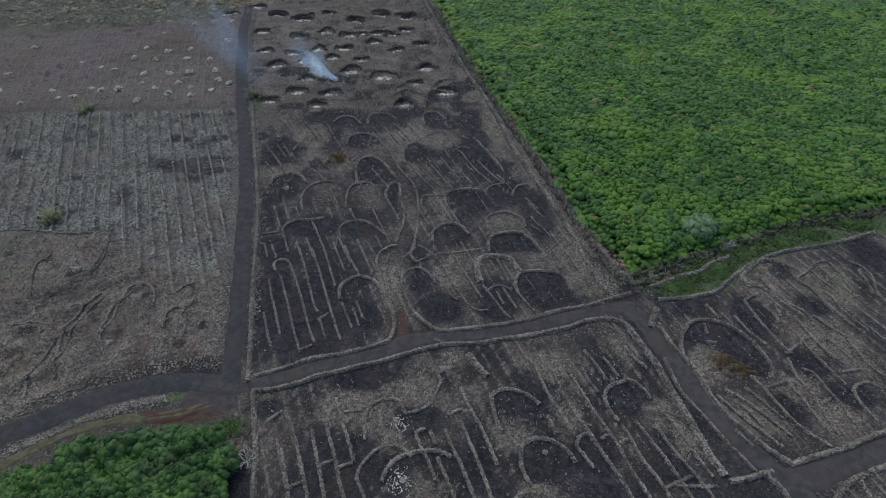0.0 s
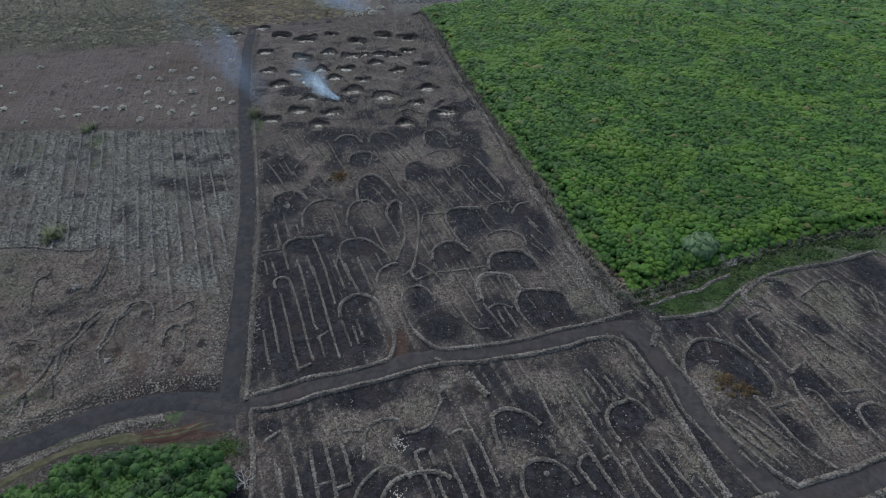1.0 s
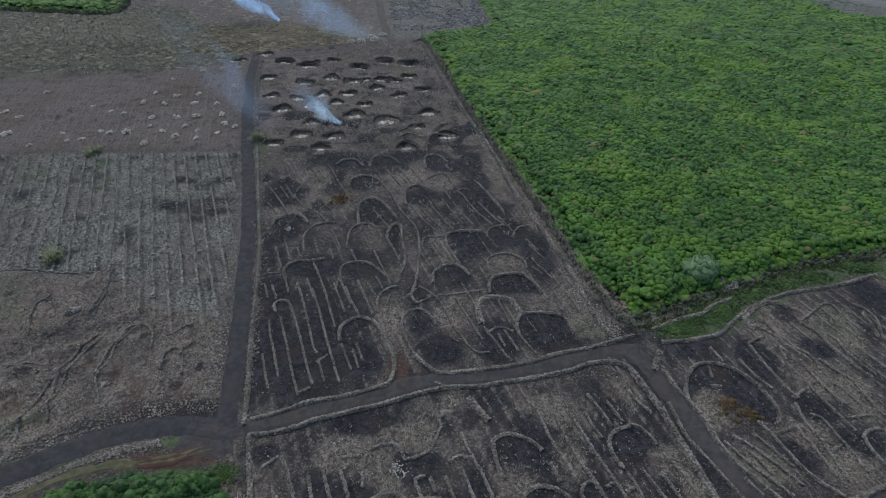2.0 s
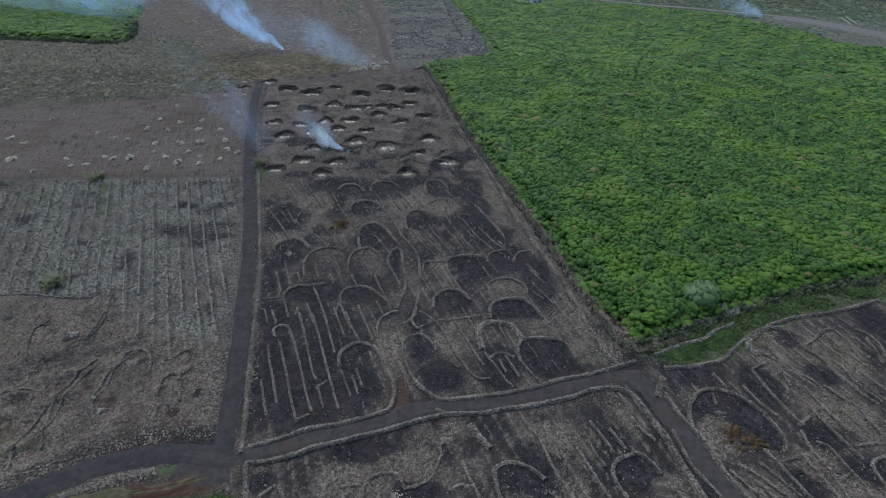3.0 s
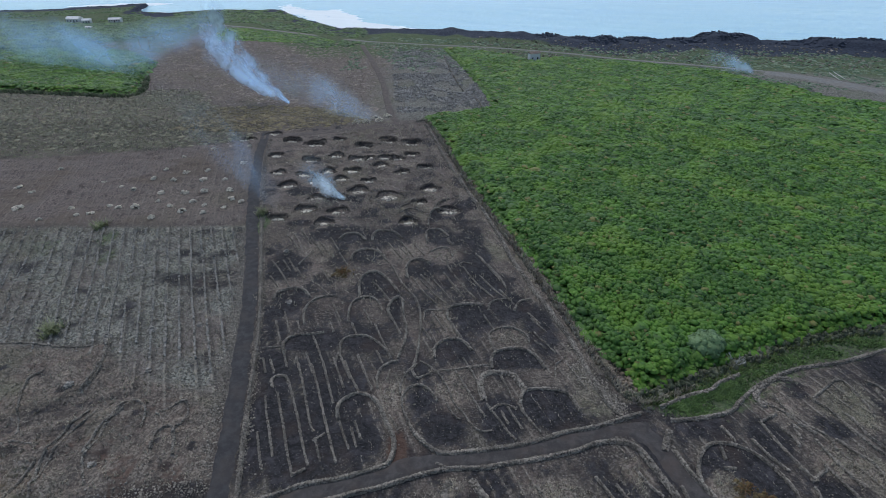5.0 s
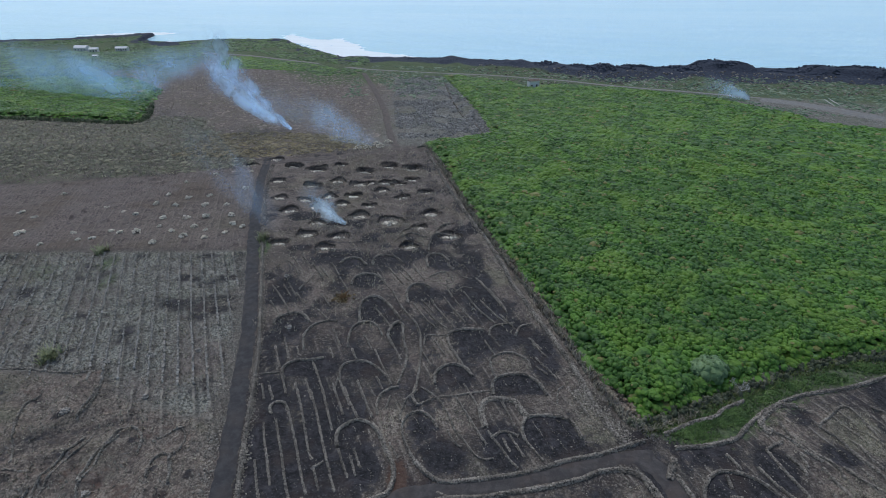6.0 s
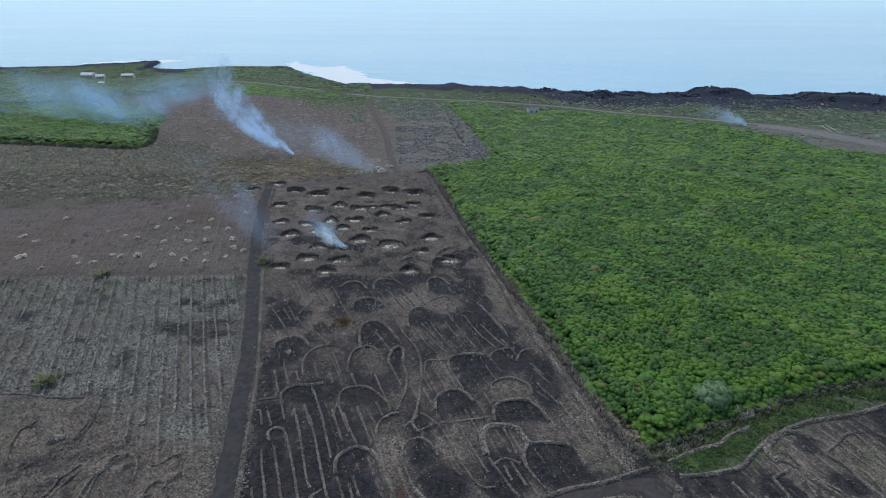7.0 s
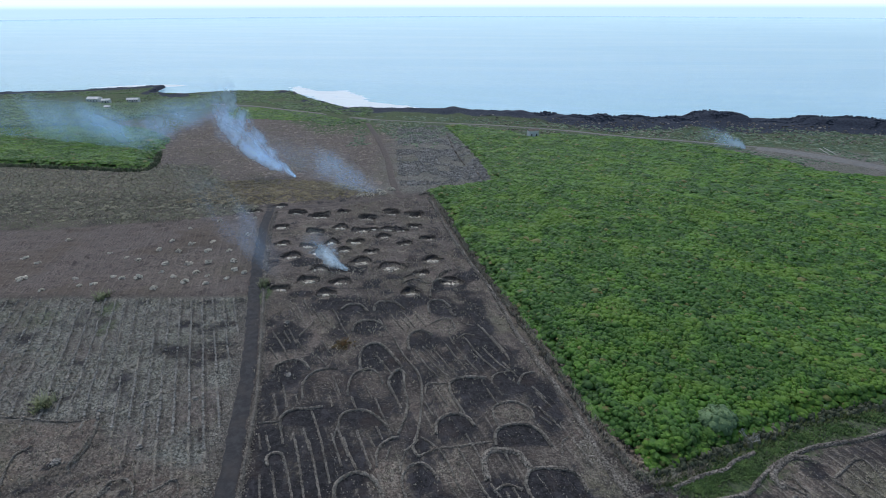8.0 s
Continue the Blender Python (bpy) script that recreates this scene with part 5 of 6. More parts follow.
def strew(shapes, at, wide, tall, tints):
    """Many copies of the shapes joined: arrays of corners, faces and tints."""
    vs, fs, ts, base = [], [], [], 0
    pick = rng.integers(0, len(shapes), len(at))
    for k, (v, f, t) in enumerate(shapes):
        sel = pick == k
        n = int(sel.sum())
        if not n:
            continue
        a = rng.uniform(0, 6.283, n)[:, None]
        x, y = v[:, 0] * np.cos(a) - v[:, 1] * np.sin(a), v[:, 0] * np.sin(a) + v[:, 1] * np.cos(a)
        w, h = wide[sel][:, None], tall[sel][:, None]
        vs.append((np.stack([x * w, y * w, v[None, :, 2] * h], -1) + at[sel][:, None]).reshape(-1, 3))
        fs.append((f[None] + base + len(v) * np.arange(n)[:, None, None]).reshape(-1, 4))
        ts.append(np.clip(t[None] * 0.75 + tints[sel][:, None], 0, 1).ravel())
        base += n * len(v)
    return np.vstack(vs), np.vstack(fs), np.concatenate(ts)


def scatter(polygon, gap):
    """Places on a jittered grid within an outline."""
    lo, hi = polygon.min(0), polygon.max(0)
    gx, gy = np.meshgrid(np.arange(lo[0], hi[0], gap), np.arange(lo[1], hi[1], gap * 0.87))
    gx = gx + (np.arange(len(gx)) % 2 * gap / 2)[:, None]
    p = np.c_[gx.ravel(), gy.ravel()] + rng.uniform(-0.38, 0.38, (gx.size, 2)) * gap
    return p[inside(p[:, 0], p[:, 1], polygon)]


def quads_to_mesh(name, v, f, tint, material):
    return mesh_of(name, v, f, material, True, tint=tint)


def thicket(name, polygon, material, label, bands, tall=2.6):
    vs, fs, ts, base = [], [], [], 0
    for a, b, gap, leaves, size in bands:
        p = scatter(polygon, gap)
        far = np.hypot(p[:, 0], p[:, 1])
        p = p[(far >= a) & (far < b)]
        if not len(p):
            continue
        n = len(p)
        top = tall * (0.55 + 0.35 * fbm(p[:, 0], p[:, 1], 6, 2, 91) + 0.45 * fbm(p[:, 0], p[:, 1], 14, 2, 92)) + rng.uniform(-0.2, 0.2, n)
        edge = np.clip(near_path(p[:, 0], p[:, 1], np.vstack([polygon, polygon[:1]])) / 2.5, 0.45, 1)
        big = rng.random(n) < 0.06
        wide, h = gap * rng.uniform(0.8, 1.85, n) * np.where(big, 1.5, 1), (rng.uniform(0.9, 1.8, n) if a < 100 else rng.uniform(0.8, 1.6, n)) * np.where(big, 1.2, 1)
        top = top + np.where(big, 0.3, 0)
        at = np.c_[p, height(p[:, 0], p[:, 1]) + np.maximum(top * edge - h * 0.5, 0)]
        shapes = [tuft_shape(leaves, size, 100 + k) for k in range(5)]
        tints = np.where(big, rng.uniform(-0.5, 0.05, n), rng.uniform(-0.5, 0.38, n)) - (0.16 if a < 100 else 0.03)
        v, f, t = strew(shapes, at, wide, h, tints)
        vs.append(v), fs.append(f + base), ts.append(t)
        base += len(v)
    p = scatter(polygon, 2.6)
    n = len(p)
    top = tall * (0.55 + 0.35 * fbm(p[:, 0], p[:, 1], 6, 2, 91) + 0.45 * fbm(p[:, 0], p[:, 1], 14, 2, 92))
    edge = np.clip(near_path(p[:, 0], p[:, 1], np.vstack([polygon, polygon[:1]])) / 3.5, 0.3, 1)
    at = np.c_[p, height(p[:, 0], p[:, 1]) + np.maximum(top * edge - np.interp(np.hypot(p[:, 0], p[:, 1]), [120, 200], [1.3, 0.95]), 0)]
    v, f, t = strew([tuft_shape(0, 0.3, 400 + k) for k in range(3)], at, np.full(n, 4.4), np.full(n, 1.5), rng.uniform(-0.15, 0.35, n))
    vs.append(v), fs.append(f + base), ts.append(t)
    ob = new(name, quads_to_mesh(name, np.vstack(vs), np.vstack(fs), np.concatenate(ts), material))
    return tagged(ob, label, "thicket", kind="stuff")


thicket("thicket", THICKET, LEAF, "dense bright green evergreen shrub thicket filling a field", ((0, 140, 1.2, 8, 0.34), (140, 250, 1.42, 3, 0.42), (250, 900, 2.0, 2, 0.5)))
LEFT_WOOD = np.array([(-330, 300), (-243, 289), (-200, 283), (-161, 280), (-170, 315), (-180, 350), (-205, 375), (-243, 385), (-330, 378)], float)
FAR_SCRUB = np.array([(-330, 386), (-262, 390), (-236, 430), (-205, 470), (-215, 520), (-262, 528), (-275, 495), (-330, 494), (-400, 520), (-480, 510), (-480, 400)], float)
thicket("thicket", LEFT_WOOD, LEAF, "dense green shrub thicket beside a burnt field", ((0, 900, 1.7, 2, 0.42),), 3.2)
thicket("thicket", FAR_SCRUB, leaf_material("heath_leaf", (0.03, 0.09, 0.04), (0.085, 0.19, 0.075), (0.13, 0.25, 0.08)), "low dark green scrub near the shore", ((0, 900, 2.3, 1, 0.42),), 1.8)


def scrub_at(name, p, material, label, wide, tall, leaves, size, category="scrub", kind="stuff"):
    n = len(p)
    at = np.c_[p, height(p[:, 0], p[:, 1]) - 0.05]
    v, f, t = strew([tuft_shape(leaves, size, 300 + k) for k in range(4)], at, rng.uniform(*wide, n), rng.uniform(*tall, n), rng.uniform(-0.2, 0.3, n))
    return tagged(new(name, quads_to_mesh(name, v, f, t, material)), label, category, kind=kind)


q = smooth(np.array([(37, 72.5), (50, 77.2), (64, 82.8), (80, 88.8), (105, 93.5), (150, 97.5)], float), 0.22)
scrub_at("edge_scrub", q + rng.normal(0, 0.7, q.shape), leaf_material("dusty_leaf", (0.045, 0.06, 0.035), (0.11, 0.135, 0.075), (0.19, 0.19, 0.13), 0.2), "dusty grey-green scrub along the thicket's foot", (0.6, 1.5), (0.8, 2.4), 9, 0.35)


q = smooth(np.array([(-6, 242), (0.3, 222), (13, 165), (22.5, 130), (29, 108), (34.8, 86), (38.8, 74.5)], float), 0.3)
scrub_at("dead_brush", q + rng.normal(0, 0.55, q.shape), leaf_material("dead_brush_leaf", (0.10, 0.08, 0.06), (0.24, 0.195, 0.145), (0.33, 0.27, 0.20), 0.1), "brown dead brush along the thicket's edge", (0.5, 1.3), (0.6, 1.8), 9, 0.4, "brush")


q = smooth(np.array([(-330, 298.5), (-243, 287.5), (-200, 281.5), (-160, 278.5), (-169, 315)], float), 0.22)
scrub_at("wood_fringe", q + rng.normal(0, 0.8, q.shape), leaf_material("pale_fringe_leaf", (0.075, 0.10, 0.05), (0.17, 0.19, 0.105), (0.24, 0.245, 0.16), 0.1), "pale grey-green reeds at the foot of a thicket", (0.5, 1.3), (1.6, 4.0), 5, 0.4, "reed")


def shore_places(count, lo, hi, x0=-300, x1=360):
    x = rng.uniform(x0, x1, count)
    return np.c_[x, shore(x) - rng.uniform(lo, hi, count)]


p = shore_places(9000, 44, 150, -60, 370)
p = p[(fbm(p[:, 0], p[:, 1], 10, 2, 51) > 0.38) & (road_mask(p[:, 0], p[:, 1], 2.5) < 0.1) & ~inside(p[:, 0], p[:, 1], THICKET)]
scrub_at("shore_scrub", p, leaf_material("shore_leaf", (0.06, 0.115, 0.065), (0.125, 0.205, 0.11), (0.25, 0.305, 0.205), 0.2), "low wind-cut grey-green scrub between lava and road", (0.8, 3.2), (0.3, 1.2), 1, 0.5)


p = np.vstack([shore_places(4200, 8, 85, -300, -60), shore_places(900, 28, 70, -470, -300)])
p = p[(fbm(p[:, 0], p[:, 1], 12, 2, 52) > 0.4) & (road_mask(p[:, 0], p[:, 1], 2.0) < 0.1)]
scrub_at("shore_scrub", p, LEAF_DARK, "low green heath on the headland", (1.6, 4.5), (0.5, 1.6), 3, 0.5)


# ---- copse of round-headed trees by the crossroads ----
def tree(name, seed, tall, wide, material, lumps=9, leaves=44):
    """A short forked trunk and a crown of many rounded clumps; its foot is at the origin."""
    r = np.random.default_rng(seed)
    top = new(name)
    bm = bmesh.new()
    limbs = [((0, 0, -0.3), (r.uniform(-0.2, 0.2), r.uniform(-0.2, 0.2), tall * 0.45), 0.16, 0.11)]
    fork = limbs[0][1]
    for k in range(5):
        a = k * 1.257 + r.uniform(-0.4, 0.4)
        limbs.append((fork, (math.cos(a) * wide * 0.3, math.sin(a) * wide * 0.3, tall * r.uniform(0.65, 0.85)), 0.09, 0.03))
    for a, b, r0, r1 in limbs:
        d = Vector(b) - Vector(a)
        m = Matrix.Translation((Vector(a) + Vector(b)) / 2) @ d.to_track_quat("Z", "Y").to_matrix().to_4x4()
        bmesh.ops.create_cone(bm, cap_ends=True, segments=6, radius1=r0, radius2=r1, depth=d.length, matrix=m)
    me = bpy.data.meshes.new("trunk")
    bm.to_mesh(me)
    bm.free()
    me.materials.append(WOOD)
    part("trunk", me, top, "grey forked trunk")
    at, w, h = [], [], []
    for k in range(lumps):
        a, d = k * 2.4 + r.uniform(-0.3, 0.3), wide * 0.42 * math.sqrt((k + 0.3) / lumps)
        size = r.uniform(0.55, 1.0) * wide * 0.62
        at.append((math.cos(a) * d, math.sin(a) * d, tall - size * 0.62 - 0.55 * d * d / wide + r.uniform(-0.25, 0.2)))
        w.append(size), h.append(size * r.uniform(1.1, 1.45))
    v, f, t = strew([tuft_shape(leaves, 0.15, seed * 10 + k) for k in range(4)], np.array(at), np.array(w), np.array(h), r.uniform(-0.4, 0.4, lumps))
    part("crown", quads_to_mesh("crown", v, f, t, material), top)
    return top


COPSE = np.array([(-72, 29), (-62, 33), (-57, 35.5), (-54, 37.5), (-47, 38.6), (-39, 40), (-34, 39.8), (-32.2, 36.5), (-31, 30), (-29.5, 22), (-68, 22)], float)
copse_label = "round-headed dark green tree in a dense copse"
kinds = [tagged(tree("tree", 11 + k, 3.4 + 0.35 * (k % 3), 3.3 + 0.3 * (k % 4), LEAF_DARK), copse_label, "tree", "trees of the copse") for k in range(6)]
spots = scatter(COPSE, 1.95)
for k, (x, y) in enumerate(spots):
    s = rng.uniform(0.85, 1.2)
    m = pose(x, y, float(height([x], [y])[0]), 0, 0, rng.uniform(0, 360)) @ Matrix.Diagonal((s, s, s * rng.uniform(0.85, 1.15), 1))
    if k < len(kinds):
        kinds[k].matrix_basis = m
    else:
        c = copy_thing(kinds[int(rng.integers(0, len(kinds)))], pose(0, 0, 0))
        c.matrix_basis = m
gx, gy = 56.8, 86.0
grey_tree = tree("tree", 91, 3.9, 6.6, leaf_material("grey_leaf", (0.055, 0.12, 0.045), (0.12, 0.215, 0.085), (0.17, 0.27, 0.12)), 26, 30)
grey_tree.matrix_basis = pose(gx, gy, 0.0)
tagged(grey_tree, "broad pale grey-green tree rising from the thicket", "tree")


# ---- bare branching shrub, reeds, dry grass ----
def blades(p, count, tall, lean, wide, seed):
    """Fans of narrow blades at many places, as arrays."""
    n = len(p) * count
    base = np.repeat(p, count, 0) + np.c_[rng.uniform(-0.25, 0.25, (n, 2)), np.zeros(n)]
    a, h = rng.uniform(0, 6.283, n), rng.uniform(*tall, n)
    out, w = rng.uniform(*lean, n) * h, rng.uniform(*wide, n)
    tip = base + np.c_[np.cos(a) * out, np.sin(a) * out, h]
    mid = base + np.c_[np.cos(a) * out * 0.35, np.sin(a) * out * 0.35, h * 0.65]
    s = np.c_[-np.sin(a) * w, np.cos(a) * w, np.zeros(n)]
    v = np.stack([base - s, base + s, mid + s * 0.8, mid - s * 0.8, tip + s * 0.15, tip - s * 0.15], 1).reshape(-1, 3)
    k = 6 * np.arange(n)[:, None]
    f = np.vstack([k + np.array([0, 1, 2, 3]), k + np.array([3, 2, 4, 5])])
    return v, f, np.repeat(rng.uniform(0, 1, n), 6)


def grass(name, p, material, label, count=5, tall=(0.25, 0.6), lean=(0.2, 0.9), wide=(0.03, 0.07), kind="stuff", category="grass"):
    q = np.c_[p, height(p[:, 0], p[:, 1]) - 0.03]
    v, f, t = blades(q, count, tall, lean, wide, 1)
    return tagged(new(name, quads_to_mesh(name, v, f, t, material)), label, category, kind=kind)


def places(x0, x1, y0, y1, count):
    return np.c_[rng.uniform(x0, x1, count), rng.uniform(y0, y1, count)]


p = places(-130, -36, 36, 142, 9500)
one, two, three, four = fields(p[:, 0], p[:, 1])
p = p[(rng.random(len(p)) < one * (0.25 + fbm(p[:, 0], p[:, 1], 6, 2, 53)) + two * 0.9) & (road_mask(p[:, 0], p[:, 1], 0.8) < 0.1)]
grass("dry_grass", p, STRAW, "pale dry grass tufts over humped stony ground", 4, (0.2, 0.5), (0.3, 1.1), (0.04, 0.1))
p = np.vstack([np.c_[rng.normal(x, rx * 0.6, 90), rng.normal(y, ry * 0.6, 90)] for x, y, rx, ry in DRY])
p = p[road_mask(p[:, 0], p[:, 1], 0.8) < 0.1]
grass("dry_grass", p, STRAW, "dry straw-coloured grass in the walled plots", 4, (0.15, 0.4), (0.4, 1.2), (0.04, 0.09))
edge = np.array([(-7.5, 240), (-2.5, 224), (11, 165), (20.5, 130), (26.3, 108), (32.2, 86), (36.5, 73), (41, 71.5), (50, 75.5)], float)
q = smooth(edge, 0.14)
grass("dry_grass", q + np.c_[rng.uniform(-1.3, 0.9, len(q)), rng.uniform(-0.6, 0.6, len(q))], STRAW, "tall dead grass along the thicket's edge", 6, (0.4, 1.2), (0.2, 0.8), (0.04, 0.1))
q = smooth(np.array([(38, 70.5), (50, 76), (64, 82), (80, 88), (105, 93), (140, 97)], float), 0.12)
grass("green_grass", q + rng.uniform(-1.6, 1.2, q.shape), REED, "rough green grass below the thicket", 4, (0.3, 0.9), (0.2, 0.7), (0.04, 0.1))
LUSH = leaf_material("lush_grass", (0.05, 0.10, 0.03), (0.115, 0.20, 0.06), (0.175, 0.265, 0.085), 0.2)
p = np.vstack([np.c_[rng.normal(x, rx, n), rng.normal(y, ry, n)] for x, y, rx, ry, n in ((-42.0, 46.0, 1.6, 0.5, 320), (47, 70, 2.6, 1.0, 240), (56, 74, 2.6, 1.0, 240), (64, 79, 2.6, 1.0, 240), (73, 83, 2.6, 1.0, 240), (81, 85, 2.6, 1.0, 240), (93, 88, 2.6, 1.0, 240), (46, 71.2, 2.2, 0.8, 350), (52, 73.6, 2.6, 0.9, 450), (57.5, 76.0, 2.0, 1.2, 350), (66, 81.5, 3, 1.3, 300), (85, 90, 8, 1.2, 500), (-33.5, 41.5, 1.4, 0.8, 110))])
p = p[road_mask(p[:, 0], p[:, 1], 0.1) < 0.3]
grass("green_grass", p, LUSH, "lush green grass on damp ground", 4, (0.2, 0.5), (0.4, 1.2), (0.06, 0.13))
for x, y, n, label in ((-88.0, 92.6, 90, "clump of pale yellow-green giant reed"), (-102.3, 140.5, 70, "clump of green reed at a field edge"), (-56.4, 148.6, 60, "bright green grass clump beside the lane")):
    p = np.c_[rng.normal(x, 0.9, n // 2), rng.normal(y, 0.9, n // 2)]
    grass("reed_clump", p, CANE, label, 4, (1.0, 2.3), (0.5, 1.4), (0.07, 0.14), kind="", category="reed")


def bare_shrub(x, y, size, seed, label, material=WOOD):
    r = np.random.default_rng(seed)
    bm = bmesh.new()

    def limb(a, d, length, thick, level):
        b = a + d * length
        m = Matrix.Translation((a + b) / 2) @ d.to_track_quat("Z", "Y").to_matrix().to_4x4()
        bmesh.ops.create_cone(bm, cap_ends=False, segments=5, radius1=thick, radius2=thick * 0.6, depth=length, matrix=m)
        if level:
            for _ in range(3):
                e = (d + Vector(r.uniform(-0.8, 0.8, 3)) + Vector((0, 0, 0.1))).normalized()
                limb(a + d * length * r.uniform(0.55, 1.0), e, length * r.uniform(0.55, 0.8), thick * 0.6, level - 1)

    for k in range(7):
        a = k * 0.9 + r.uniform(-0.3, 0.3)
        limb(Vector((0, 0, -0.1)), Vector((math.cos(a), math.sin(a), r.uniform(0.5, 1.4))).normalized(), size * r.uniform(0.4, 0.6), size * 0.035, 3)
    me = bpy.data.meshes.new("bare_shrub")
    bm.to_mesh(me)
    bm.free()
    me.materials.append(material)
    ob = tagged(new("bare_shrub", me), label, "shrub")
    ob.matrix_basis = pose(x, y, float(height([x], [y])[0]))


BLEACHED = plain_material("bleached_wood", (0.40, 0.39, 0.37), (0.62, 0.60, 0.57), 0.4)
RUST = plain_material("scorched_twigs", (0.16, 0.09, 0.045), (0.28, 0.165, 0.075), 0.4)
bare_shrub(-29.6, 36.0, 2.2, 5, "leafless bleached shrub beside the copse", BLEACHED)
bare_shrub(-31.0, 41.0, 1.6, 6, "leafless grey shrub by the wall")
bare_shrub(-25.8, 115.6, 2.2, 7, "scorched orange-brown shrub among stubble", RUST)
bare_shrub(61.5, 82.0, 2.4, 8, "leafless grey shrub below the thicket", BLEACHED)

rust_leaf = leaf_material("scorched_leaf", (0.08, 0.06, 0.032), (0.155, 0.115, 0.06), (0.20, 0.155, 0.075), 0.1)
for x, y, r, n, label in ((-25.8, 115.6, 1.9, 60, "scorched orange-brown bush among stubble"), (49.6, 52.8, 1.9, 50, "scorched olive-brown bush in a walled plot"), (52.4, 51.2, 1.2, 24, "scorched brown bush in a walled plot")):
    p = np.c_[rng.normal(x, r * 0.6, n), rng.normal(y, r * 0.6, n)]
    scrub_at("scorched_bush", p, rust_leaf, label, (0.4, 1.0), (0.25, 0.9), 14, 0.4, "bush", "")

for k in range(7):
    bare_shrub(33.2 + 0.9 * k + rng.uniform(-0.5, 0.5), 79 - 1.55 * k + rng.uniform(-0.5, 0.5), rng.uniform(1.0, 1.7), 20 + k, "leafless grey shrub at the thicket's corner")
bare_shrub(49.5, 53.0, 1.8, 31, "scorched orange-brown shrub in a walled plot", RUST)
bare_shrub(52.3, 51.3, 1.5, 32, "scorched brown shrub in a walled plot", RUST)

# ---- loose stones, heaps, rows west of the lane ----
p = places(-125, 105, 34, 215, 19000)
far = np.hypot(p[:, 0], p[:, 1])
p = p[(road_mask(p[:, 0], p[:, 1], 0.3) < 0.1) & ~inside(p[:, 0], p[:, 1], THICKET) & ~inside(p[:, 0], p[:, 1], COPSE) & (rng.random(len(p)) < 0.25 + 0.9 * fbm(p[:, 0], p[:, 1], 5, 3, 57) ** 2)]
v, f = stones(np.c_[p, height(p[:, 0], p[:, 1]) + 0.04], rng.uniform(0.06, 0.16, len(p)) * (1 + (rng.random(len(p)) < 0.06)))
tagged(new("loose_stones", mesh_of("loose_stones", v, f, BASALT)), "loose grey basalt stones over the fields", "stones", kind="stuff")


q = []
for k in range(-62, 74):
    t = np.arange(0, 230, 0.34)
    base = np.array((0.927, 0.375)) * (2.3 * k) + np.array((-0.375, 0.927)) * 120
    line = base + np.outer(t - 150, np.array((-0.375, 0.927)))
    q.append(line[rng.random(len(line)) < 0.75] if len(line) else line)
q = np.vstack(q)
q = q[(q[:, 1] > 30) & (q[:, 1] < 160) & (q[:, 0] < 108)]
keep = (-west(q[:, 0], q[:, 1]) > 8) & (road_mask(q[:, 0], q[:, 1], 1.0) < 0.05) & ~inside(q[:, 0], q[:, 1], THICKET + (-2, -1)) & (fbm(q[:, 0], q[:, 1], 10, 2, 38) > 0.5)
for sort, p in WALLS:
    keep &= near_path(q[:, 0], q[:, 1], p) > 0.8
q = q[keep] + rng.normal(0, 0.12, (int(keep.sum()), 2))
v, f = stones(np.c_[q, height(q[:, 0], q[:, 1]) + 0.05], rng.uniform(0.08, 0.19, len(q)))
tagged(new("loose_stones", mesh_of("loose_stones", v, f, BASALT)), "small stones along old planting lines", "stones", kind="stuff")


def verge(name, p, count, spread, label):
    q = smooth(np.array(p, float), 0.2)
    q = q[rng.integers(0, len(q), count)] + rng.normal(0, spread, (count, 2))
    q = q[road_mask(q[:, 0], q[:, 1], -0.3) < 0.4]
    v, f = stones(np.c_[q, height(q[:, 0], q[:, 1]) + 0.05], rng.uniform(0.08, 0.27, len(q)))
    tagged(new(name, mesh_of(name, v, f, BASALT)), label, "stones", kind="stuff")


W = ROADS[4][3]
verge("rubble_verge", np.array([(28, 82), (31, 76), (33.5, 71), (35, 68.6)]), 900, 1.0, "spill of pale rubble at the field corner")
verge("rubble_verge", W[1:] + (0, 3.3), 1500, 1.3, "rubble of grey stones along the asphalt lane")
verge("rubble_verge", np.array([(-44.2, 47.1), (-49.2, 46.2), (-53.3, 44.9), (-56.4, 43.6), (-59.6, 41.8), (-63.1, 39.9), (-66.7, 38.4)]), 1700, 0.55, "rubble bank of grey stones between lane and path")
verge("rubble_verge", LANE[1:] + (2.9, 0), 3600, 0.55, "rubble of grey stones at the lane's edge")
verge("rubble_verge", LANE[1:8] - (3.1, 0), 2200, 0.8, "rubble of grey stones at the lane's edge")

for k in range(-2, 26):
    u = 2.2 + 3.2 * k
    y0, y1 = 88 - 8 * max(0, 1 - k / 8) + rng.uniform(-3, 3), 139 + rng.uniform(-2, 1)
    ys = np.linspace(y0, y1, 7)
    xs = row_x(ys) - 3.0 - u + rng.uniform(-0.2, 0.2, 7)
    q = smooth(np.c_[xs, ys], 0.2)
    q = q[west(q[:, 0], q[:, 1]) > 1.5]
    q = q[rng.random(len(q)) < (0.9 if k < 14 else 0.35) * np.clip(2.6 * fbm(q[:, 0], q[:, 1], 9, 2, 59) - 0.5, 0, 1)]
    if len(q) < 8:
        continue
    v, f = stones(np.c_[q + rng.uniform(-0.12, 0.12, q.shape), height(q[:, 0], q[:, 1]) + 0.12], rng.uniform(0.2, 0.42, len(q)))
    stone_thing("stone_row", v, f, WEATHERED, "low broken row of stones in grey stubble", "stone row", "rows in the grey field")


